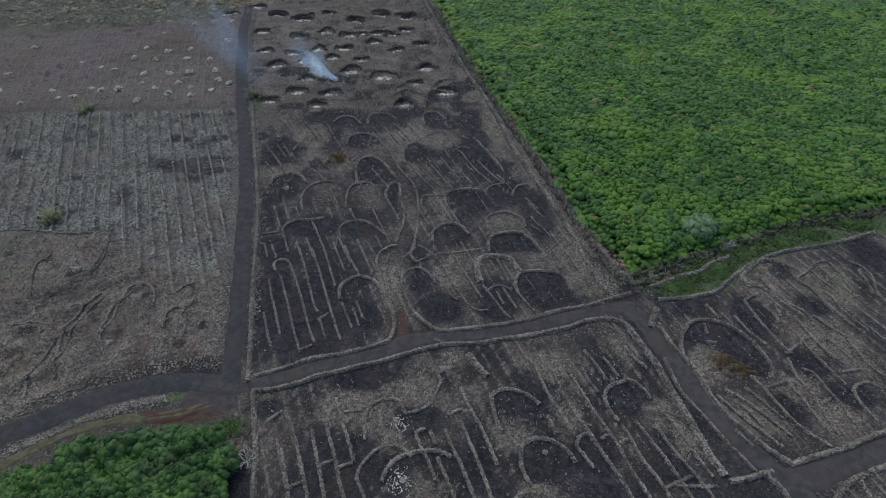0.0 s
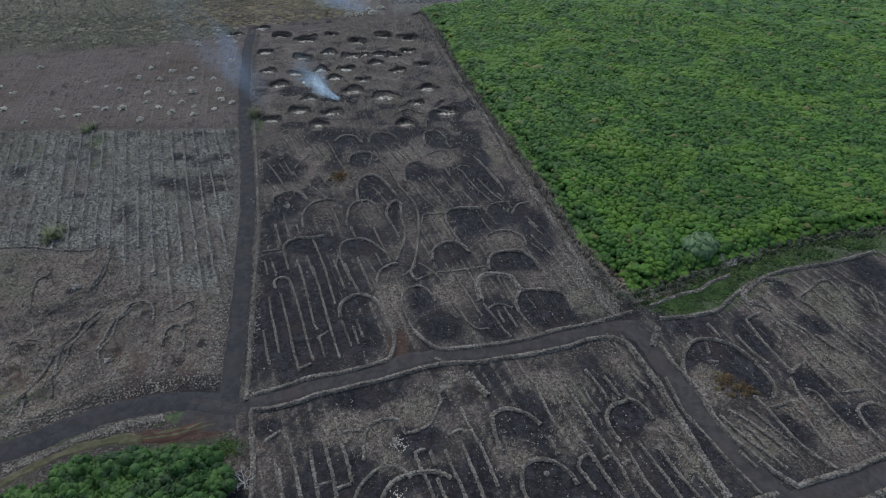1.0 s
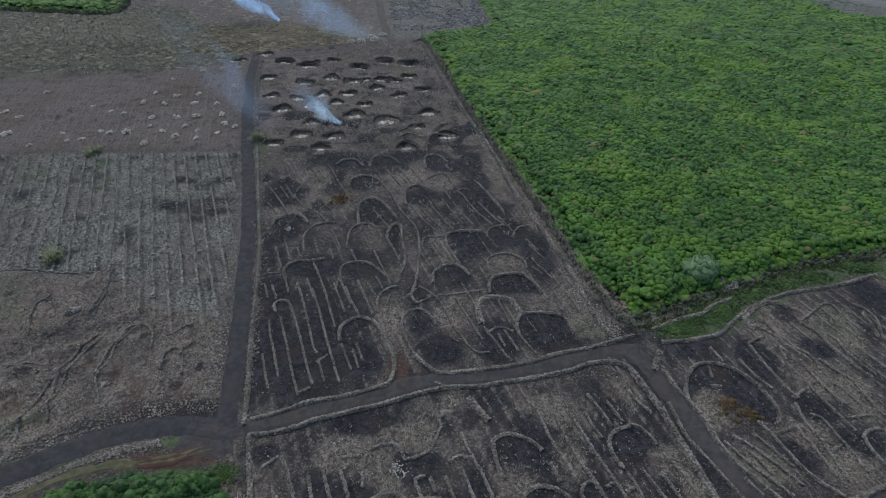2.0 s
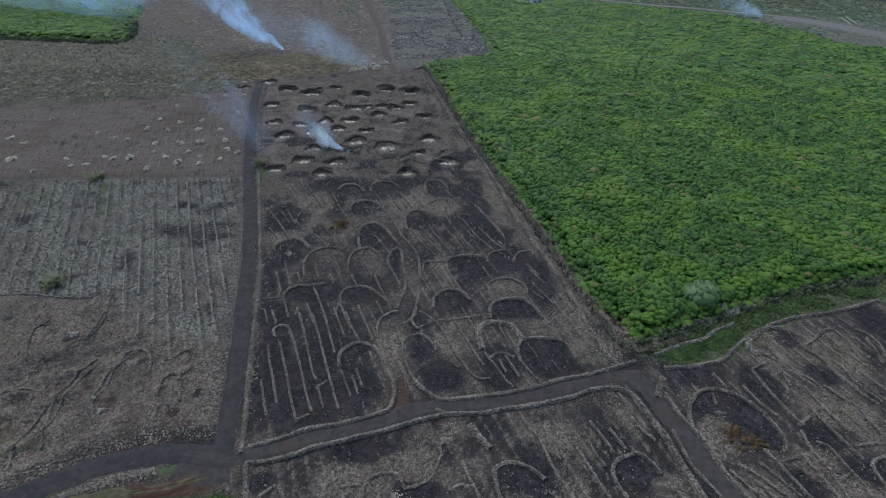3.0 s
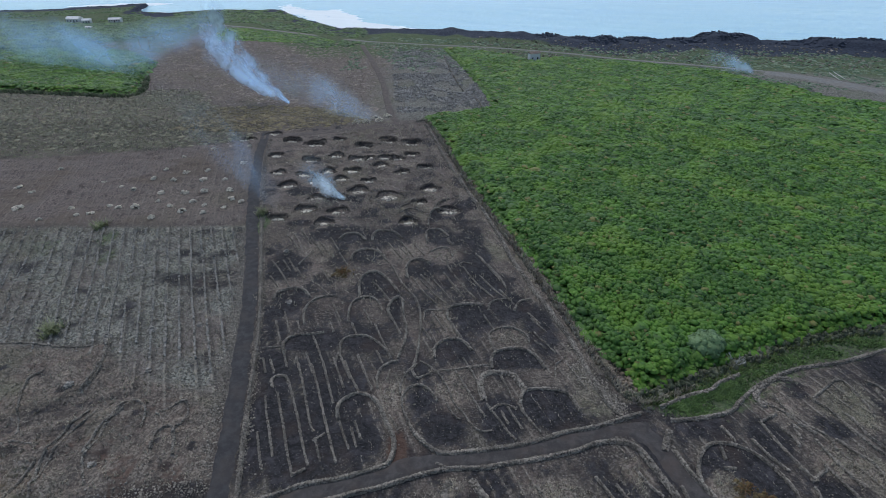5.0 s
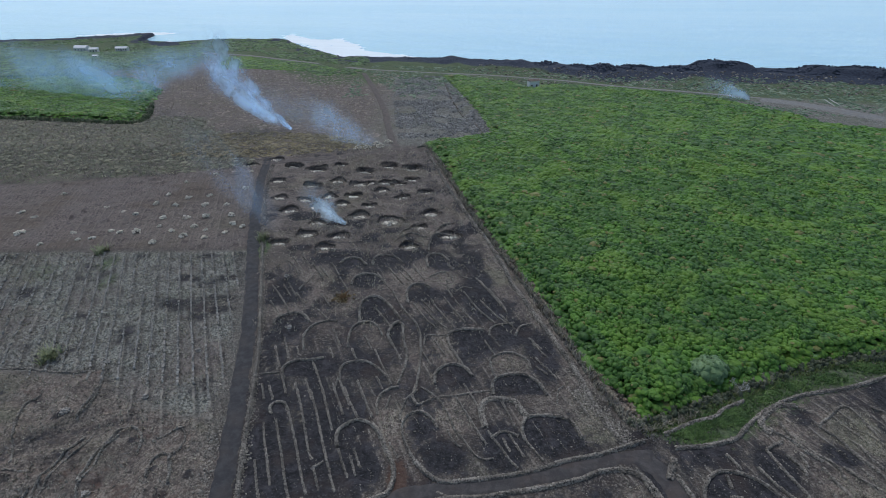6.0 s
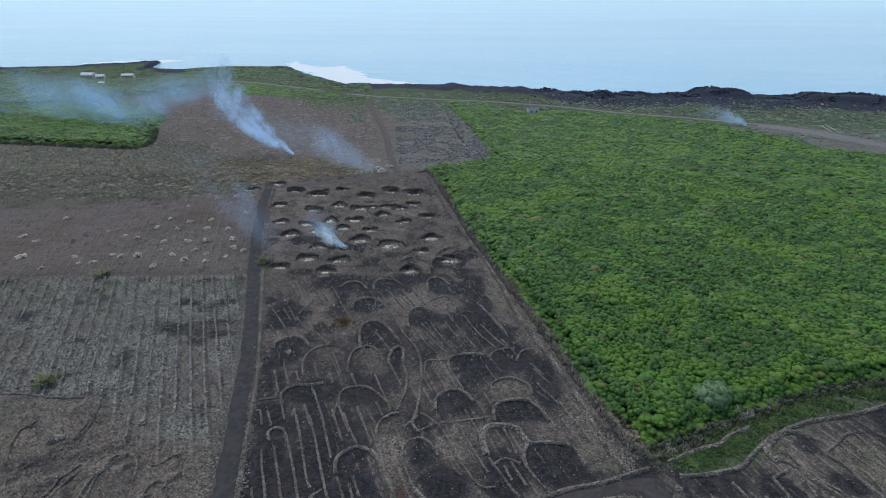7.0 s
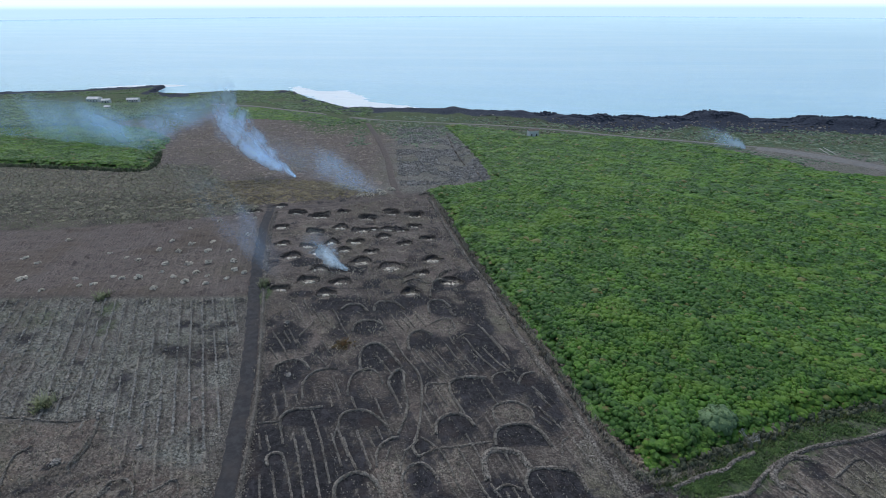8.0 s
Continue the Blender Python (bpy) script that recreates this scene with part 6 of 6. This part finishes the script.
def heap(x, y, r):
    r = r * 1.22
    n = int(14 + r * 22)
    a, d = rng.uniform(0, 6.283, n), r * np.sqrt(rng.random(n))
    px, py = x + np.cos(a) * d, y + np.sin(a) * d
    pz = height(px, py) + 0.08 + 0.55 * r * np.clip(1 - d / r, 0, 1)
    v, f = stones(np.c_[px, py, pz], rng.uniform(0.22, 0.5, n) * min(1, 0.6 + r * 0.3))
    stone_thing("stone_heap", v, f, PALE if y > 142 else WEATHERED, "small heap of pale bleached stones on bare soil", "stone heap", "stone heaps")


for h in HEAPS:
    heap(*h)
for hx, hy, r in HOLLOWS:
    n = int(rng.integers(12, 34))
    a, d = rng.uniform(0, 6.283, n), r * 0.72 * np.sqrt(rng.random(n))
    px, py = hx + np.cos(a) * d * 0.9, hy - r * 0.05 + np.sin(a) * d * 0.75
    v, f = stones(np.c_[px, py, height(px, py) + 0.1], rng.uniform(0.3, 0.75, n))
    stone_thing("stone_heap", v, f, PALE, "pale stones lying in a dug hollow", "stone heap", "stones in the hollows")
# dark stone crescents added to imitate shade along the back of each hollow
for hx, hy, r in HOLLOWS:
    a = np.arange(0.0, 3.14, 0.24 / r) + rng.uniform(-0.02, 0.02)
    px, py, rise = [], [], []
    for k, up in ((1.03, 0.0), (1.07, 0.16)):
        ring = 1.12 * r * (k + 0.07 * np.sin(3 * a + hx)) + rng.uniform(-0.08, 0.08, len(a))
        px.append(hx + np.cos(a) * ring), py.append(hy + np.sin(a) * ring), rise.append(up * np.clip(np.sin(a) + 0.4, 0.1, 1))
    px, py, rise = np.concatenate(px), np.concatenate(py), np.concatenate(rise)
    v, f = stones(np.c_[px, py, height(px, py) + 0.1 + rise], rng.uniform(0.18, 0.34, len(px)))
    stone_thing("horseshoe_windbreak", v, f, HOLLOW_SHADE, "dark stone crescent standing for the shade round a dug hollow", "horseshoe windbreak", "crescents round the hollows")
p = places(-75, 12, 138, 234, 5200)
p = p[(-west(p[:, 0], p[:, 1]) > 3.5) & ~inside(p[:, 0], p[:, 1], THICKET + (-4, -1)) & (road_mask(p[:, 0], p[:, 1], 0.5) < 0.1) & (fbm(p[:, 0], p[:, 1], 5, 3, 58) > 0.47)]
v, f = stones(np.c_[p, height(p[:, 0], p[:, 1]) + 0.06], rng.uniform(0.12, 0.34, len(p)))
tagged(new("loose_stones", mesh_of("loose_stones", v, f, BASALT)), "brown-grey rubble between the dug hollows", "stones", kind="stuff")
for x, y, r in ((-6.3, 32.7, 1.5), (-6.8, 41.9, 1.1)):
    n = int(80 * r)
    q = np.c_[rng.normal(x, r * 0.7, n), rng.normal(y, r * 0.7, n)]
    v, f = stones(np.c_[q, height(q[:, 0], q[:, 1]) + 0.02], rng.uniform(0.06, 0.2, n))
    stone_thing("ash_heap", v, f, PALE, "scatter of pale ash and cinders on burnt ground", "ash", "ash heaps")
for x, y in ((-28, 238), (-34, 236), (-25, 244), (-38, 234.5), (-30, 241)):
    heap(x, y, 1.8)

# ---- lava crags on the shore ----
for k in range(220):
    x = rng.uniform(-160, 380) if k < 120 else rng.uniform(30, 380) if k < 190 else rng.uniform(-480, -300)
    y = float(shore(np.array([x]))[0]) - rng.uniform(-4, 28 if x > 60 else 8)
    n = int(rng.integers(10, 22))
    r = rng.uniform(1.6, 3.6) * (1.1 if x > 60 else 0.6)
    a, d = rng.uniform(0, 6.283, n), r * np.sqrt(rng.random(n))
    px, py = x + np.cos(a) * d * 1.9, y + np.sin(a) * d
    pz = np.maximum(height(px, py), SEA_Z) + 0.12 * r * np.clip(1.2 - d / r, 0, 0.8)
    v, f = stones(np.c_[px, py, pz], rng.uniform(0.6, 1.5, n) * r * 0.27, 0.75)
    stone_thing("lava_crag", v, f, LAVA, "jagged black lava crag on the shore", "rock", "shore crags")


# ---- houses near the point, hut in the thicket ----
WHITEWASH = plain_material("whitewash", (0.74, 0.74, 0.72), (0.84, 0.83, 0.81), 1.2)
ROOF = plain_material("weathered_roof", (0.78, 0.77, 0.76), (0.86, 0.85, 0.84), 0.8)
DARK = plain_material("dark_opening", (0.03, 0.03, 0.035), (0.05, 0.05, 0.055), 0.5, 0.3)
BROWNROOF = plain_material("brown_tile", (0.12, 0.095, 0.08), (0.24, 0.19, 0.16), 0.9)


def box_mesh(name, x0, x1, y0, y1, z0, z1, material):
    bm = bmesh.new()
    bmesh.ops.create_cube(bm, size=1, matrix=Matrix.Translation(((x0 + x1) / 2, (y0 + y1) / 2, (z0 + z1) / 2)) @ Matrix.Diagonal((x1 - x0, y1 - y0, z1 - z0, 1)))
    bmesh.ops.bevel(bm, geom=bm.edges[:], offset=0.03, segments=1, affect="EDGES")
    me = bpy.data.meshes.new(name)
    bm.to_mesh(me)
    bm.free()
    me.materials.append(material)
    return me


def house(x, y, turn, length, depth, eaves, label, walls=WHITEWASH, roof=ROOF, openings=4):
    top = tagged(new("house"), label, "house")
    top.matrix_basis = pose(x, y, float(height([x], [y])[0]), 0, 0, turn)
    a, b = length / 2, depth / 2
    part("wall", box_mesh("wall", -a, a, -b, b, -0.5, eaves, walls), top)
    bm = bmesh.new()
    e = 0.35
    v = [bm.verts.new(p) for p in ((-a - e, -b - e, eaves - 0.05), (a + e, -b - e, eaves - 0.05), (a + e, b + e, eaves - 0.05), (-a - e, b + e, eaves - 0.05), (-a - e, 0, eaves + depth * 0.24), (a + e, 0, eaves + depth * 0.24))]
    for f in ((0, 1, 5, 4), (2, 3, 4, 5), (0, 4, 3), (1, 2, 5), (3, 2, 1, 0)):
        bm.faces.new([v[i] for i in f])
    me = bpy.data.meshes.new("roof")
    bm.to_mesh(me)
    bm.free()
    me.materials.append(roof)
    part("roof", me, top)
    for k in range(openings):
        cx = -a + length * (k + 0.5) / openings
        if k == openings // 2:
            part("door", box_mesh("door", cx - 0.5, cx + 0.5, -b - 0.04, -b + 0.1, 0, 2.1, DARK), top)
        else:
            w = part("window", box_mesh("window", cx - 0.5, cx + 0.5, -b - 0.03, -b + 0.1, 1.0, 2.1, DARK), top)
            part("sill", box_mesh("sill", cx - 0.6, cx + 0.6, -b - 0.12, -b + 0.05, 0.9, 1.0, walls), w)


house(-319, 502, -4, 11, 6.5, 3.4, "white rendered house with a weathered pale roof", openings=4)
house(-308, 501, 12, 6.5, 5, 3.0, "white rendered annexe beside the larger house", openings=3)
house(-288, 510, 4, 10, 5, 2.6, "long low white house near the point", openings=5)
house(60.3, 360, 18, 7.0, 4.0, 4.4, "small white hut with a brown roof beside the thicket", WHITEWASH, BROWNROOF, 2)
house(-288, 468, 0, 4, 3, 2.2, "small white shed in green scrub", openings=2)


def pole(x0, y0, x1, y1):
    a, b = Vector((x0, y0, float(height([x0], [y0])[0]) + 0.2)), Vector((x1, y1, float(height([x1], [y1])[0]) + 0.35))
    d = b - a
    bm = bmesh.new()
    bmesh.ops.create_cone(bm, cap_ends=True, segments=10, radius1=0.22, radius2=0.16, depth=d.length)
    me = bpy.data.meshes.new("felled_pole")
    bm.to_mesh(me)
    bm.free()
    me.materials.append(BLEACHED)
    ob = tagged(new("felled_pole", me), "pale bare pole lying beside the shore road", "pole", "lying poles")
    ob.matrix_basis = Matrix.Translation((a + b) / 2) @ d.to_track_quat("Z", "Y").to_matrix().to_4x4()


pole(231, 325, 225, 306)
pole(235, 327, 229.5, 308)


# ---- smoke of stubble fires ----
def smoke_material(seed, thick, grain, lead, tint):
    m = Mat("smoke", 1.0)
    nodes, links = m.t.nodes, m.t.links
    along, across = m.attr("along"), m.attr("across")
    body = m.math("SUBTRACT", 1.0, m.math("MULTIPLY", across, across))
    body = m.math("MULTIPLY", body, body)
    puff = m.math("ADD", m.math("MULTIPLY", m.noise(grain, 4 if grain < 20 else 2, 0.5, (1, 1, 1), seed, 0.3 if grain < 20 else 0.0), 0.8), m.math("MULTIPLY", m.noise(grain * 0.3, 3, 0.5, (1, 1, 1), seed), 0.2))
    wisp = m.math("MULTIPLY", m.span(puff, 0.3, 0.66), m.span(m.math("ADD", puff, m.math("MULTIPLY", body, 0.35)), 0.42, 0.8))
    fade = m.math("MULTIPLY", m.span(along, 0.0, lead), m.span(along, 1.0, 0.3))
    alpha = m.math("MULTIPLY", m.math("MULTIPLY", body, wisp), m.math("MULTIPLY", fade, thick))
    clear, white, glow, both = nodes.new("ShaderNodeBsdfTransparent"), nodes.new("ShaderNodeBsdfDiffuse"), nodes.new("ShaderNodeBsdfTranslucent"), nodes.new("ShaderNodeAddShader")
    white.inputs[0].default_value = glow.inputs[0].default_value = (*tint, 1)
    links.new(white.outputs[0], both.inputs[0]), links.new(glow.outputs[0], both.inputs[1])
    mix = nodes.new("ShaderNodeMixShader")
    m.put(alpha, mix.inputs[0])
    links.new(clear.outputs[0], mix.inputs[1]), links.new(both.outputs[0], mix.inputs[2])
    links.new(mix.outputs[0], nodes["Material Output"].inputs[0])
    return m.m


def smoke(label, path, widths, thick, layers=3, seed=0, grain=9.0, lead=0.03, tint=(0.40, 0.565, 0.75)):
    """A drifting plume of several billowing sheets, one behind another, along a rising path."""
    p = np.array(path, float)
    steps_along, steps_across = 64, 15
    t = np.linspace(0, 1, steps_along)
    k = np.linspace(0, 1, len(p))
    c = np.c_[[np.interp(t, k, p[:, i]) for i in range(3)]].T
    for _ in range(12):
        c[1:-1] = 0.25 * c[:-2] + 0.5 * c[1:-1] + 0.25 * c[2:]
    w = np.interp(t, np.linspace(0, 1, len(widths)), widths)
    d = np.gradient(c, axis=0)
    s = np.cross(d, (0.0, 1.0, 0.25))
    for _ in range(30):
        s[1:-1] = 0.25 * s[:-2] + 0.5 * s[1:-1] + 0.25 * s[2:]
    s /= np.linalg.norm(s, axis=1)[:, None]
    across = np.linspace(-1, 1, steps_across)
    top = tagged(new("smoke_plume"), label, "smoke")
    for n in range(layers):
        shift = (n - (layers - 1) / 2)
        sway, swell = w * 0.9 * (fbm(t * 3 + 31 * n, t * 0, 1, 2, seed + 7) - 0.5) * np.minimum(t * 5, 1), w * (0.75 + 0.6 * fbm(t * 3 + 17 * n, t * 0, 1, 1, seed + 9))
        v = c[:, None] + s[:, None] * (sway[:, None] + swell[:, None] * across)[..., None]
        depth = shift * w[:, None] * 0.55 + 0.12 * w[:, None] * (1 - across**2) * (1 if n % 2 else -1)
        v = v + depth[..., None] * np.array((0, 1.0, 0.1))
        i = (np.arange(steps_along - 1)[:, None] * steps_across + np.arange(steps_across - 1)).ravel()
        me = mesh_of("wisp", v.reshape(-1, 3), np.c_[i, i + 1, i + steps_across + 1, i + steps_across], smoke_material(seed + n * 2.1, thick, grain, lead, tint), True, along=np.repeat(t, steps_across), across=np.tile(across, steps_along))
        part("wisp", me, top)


smoke("blue-white smoke rising from a burning stubble heap", [(-75, 264, 0), (-84, 266, 7), (-98, 270, 18), (-112, 276, 29), (-122, 283, 36), (-132, 292, 41)], [0.9, 5, 9.5, 13, 15, 16], 0.74, 3, 1, 9, 0.02)
smoke("thin blue smoke drifting over the burnt field", [(-27, 239, 0.5), (-38, 242, 4), (-55, 250, 9), (-75, 260, 13), (-105, 275, 18)], [2, 8, 13, 16, 17], 0.34, 2, 2, 17, 0.08)
smoke("small white smoke wisp from a smouldering hollow", [(-31.5, 158.5, 0), (-34.5, 159.5, 1.6), (-38.0, 160.5, 4.0), (-40, 161, 6.5), (-44, 163, 9), (-48, 165, 11)], [0.7, 2.0, 3.6, 4.6, 5.5, 6], 0.7, 3, 3, 3.5, 0.03, (0.47, 0.59, 0.68))
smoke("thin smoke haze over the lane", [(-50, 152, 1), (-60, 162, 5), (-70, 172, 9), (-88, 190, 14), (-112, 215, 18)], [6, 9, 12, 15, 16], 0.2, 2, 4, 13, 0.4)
smoke("faint blue smoke by the shore road", [(184, 322, 0), (180, 325, 3), (170, 328, 6), (155, 332, 8)], [2, 5, 7, 8], 0.4, 2, 5, 8)
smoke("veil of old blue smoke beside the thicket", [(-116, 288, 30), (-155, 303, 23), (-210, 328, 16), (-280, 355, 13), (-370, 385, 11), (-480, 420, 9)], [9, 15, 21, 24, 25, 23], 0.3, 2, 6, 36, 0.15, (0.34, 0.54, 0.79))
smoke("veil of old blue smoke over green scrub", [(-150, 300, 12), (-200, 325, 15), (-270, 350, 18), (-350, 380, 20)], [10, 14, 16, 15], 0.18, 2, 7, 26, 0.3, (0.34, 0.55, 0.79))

# ---- distance: glowing backdrop of hazy sea with pale sky above ----
def build_backdrop():
    a = np.linspace(-1.1, 1.1, 41)
    v = np.vstack([np.c_[np.sin(a) * 4850, np.cos(a) * 4850, np.full(41, z)] for z in (-40.0, 240.0)])
    i = np.arange(40)
    m = Mat("horizon_glow", 1.0)
    # emission stands in for the light of far hazy sea and sky
    m.b.inputs["Emission Strength"].default_value = 1.15
    part_xyz = m.t.nodes.new("ShaderNodeSeparateXYZ")
    m.put(m.where(), part_xyz.inputs[0])
    m.put(m.mix(m.span(part_xyz.outputs[2], 140, 420), m.mix(m.span(part_xyz.outputs[2], 50, 96), (0.49, 0.70, 0.90), (0.78, 1.0, 1.0)), (0.50, 0.74, 1.0)), m.b.inputs["Emission Color"])
    me = mesh_of("backdrop", v, np.c_[i, i + 1, i + 42, i + 41], m.done((0.0, 0.0, 0.0)))
    tagged(new("backdrop", me), "glowing backdrop of hazy sea below pale sky", "sky", kind="structure")


build_backdrop()

# ---- rough growth on the far fields ----
DEAD = leaf_material("dead_scrub", (0.15, 0.15, 0.14), (0.27, 0.265, 0.245), (0.35, 0.34, 0.315), 0.1)
BROWN_SCRUB = leaf_material("brown_stubble", (0.15, 0.125, 0.112), (0.25, 0.21, 0.185), (0.33, 0.275, 0.23), 0.1)
NOTCH = np.array([(-22, 248), (24, 254), (23, 279), (11, 344), (2, 392), (-34, 402), (-28, 320)], float)
p = scatter(NOTCH, 1.7)
p = p[(fbm(p[:, 0], p[:, 1], 9, 2, 63) > 0.4) & (road_mask(p[:, 0], p[:, 1], 0.5) < 0.1)]
scrub_at("dead_scrub", p, DEAD, "grey dead scrub on a cleared field", (0.8, 2.2), (0.5, 1.4), 7, 0.5)
OCHRE = np.array([(-120, 226), (-76, 224), (-44, 232), (-30, 236), (-50, 254), (-80, 262), (-112, 258)], float)
p = scatter(OCHRE, 1.5)
p = p[rng.random(len(p)) < 0.8]
scrub_at("brown_stubble", p, leaf_material("ochre_stubble", (0.11, 0.095, 0.055), (0.235, 0.20, 0.115), (0.30, 0.25, 0.14), 0.1), "ochre-brown bracken stubble near the fires", (0.9, 2.2), (0.2, 0.7), 8, 0.5)
p = places(-250, -30, 205, 415, 9000)
p = p[(road_mask(p[:, 0], p[:, 1], 0.5) < 0.1) & ~inside(p[:, 0], p[:, 1], LEFT_WOOD) & ~inside(p[:, 0], p[:, 1], OCHRE) & ~((p[:, 1] < 236) & (p[:, 0] > -76))]
pasture = fields(p[:, 0], p[:, 1])[3] > 0.5
scrub_at("brown_stubble", p[~pasture & (rng.random(len(p)) < 0.75)], BROWN_SCRUB, "low brown stubble on burnt far fields", (0.7, 2.4), (0.15, 0.6), 5, 0.4)
scrub_at("rough_pasture", p[pasture], leaf_material("olive_tussock", (0.12, 0.125, 0.085), (0.23, 0.225, 0.15), (0.31, 0.29, 0.20), 0.1), "rough olive-brown tussock pasture", (0.8, 2.6), (0.2, 0.8), 7, 0.4)
q = places(-45, 16, 150, 236, 2600)
q = q[(-west(q[:, 0], q[:, 1]) > 3) & ~inside(q[:, 0], q[:, 1], THICKET + (-2, -1))]
grass("dead_stalks", q[: 2200], STRAW, "grey dead stalks strewn between dug hollows", 3, (0.3, 0.9), (0.6, 1.8), (0.03, 0.08))
q = places(-52, 24, 100, 165, 2600)
q = q[(-west(q[:, 0], q[:, 1]) > 3) & ~inside(q[:, 0], q[:, 1], THICKET + (-4, -1)) & (fbm(q[:, 0], q[:, 1], 4.2, 3, 82) > 0.48)]
grass("dry_grass", q, STRAW, "tan dead grass between burnt patches", 4, (0.15, 0.5), (0.5, 1.4), (0.04, 0.1))
q = places(-250, -30, 205, 400, 3000)
q = q[(road_mask(q[:, 0], q[:, 1], 0.5) < 0.1) & ~inside(q[:, 0], q[:, 1], LEFT_WOOD) & ~((q[:, 1] < 236) & (q[:, 0] > -76))]
grass("dead_stalks", q, STRAW, "pale dead stalks over the far fields", 4, (0.3, 0.9), (0.5, 1.6), (0.06, 0.14))
q = places(-230, -78, 200, 292, 5000)
q = q[fields(q[:, 0], q[:, 1])[3] > 0.5]
grass("dry_grass", q[:2600], STRAW, "dry grass among the tussocks of a pasture", 4, (0.3, 0.8), (0.3, 1.1), (0.06, 0.14))
p = shore_places(1500, 30, 90, 20, 340)
p = p[road_mask(p[:, 0], p[:, 1], 1.0) < 0.1]
v, f = stones(np.c_[p, height(p[:, 0], p[:, 1]) + 0.1], rng.uniform(0.4, 1.3, len(p)), 0.6)
tagged(new("shore_boulders", mesh_of("shore_boulders", v, f, BASALT)), "scattered pale grey boulders behind the lava", "stones", kind="stuff")
STRIP = np.array([(-188, 474), (-139, 473), (-104, 447), (-79, 427), (-82, 415), (-124, 417), (-167, 421)], float)
p = scatter(STRIP, 2.2)
p = p[road_mask(p[:, 0], p[:, 1], 1.0) < 0.1]
scrub_at("green_crop", p, LEAF, "low bright green crop in a shore field", (2.2, 3.4), (0.5, 1.2), 3, 0.7, "crop")
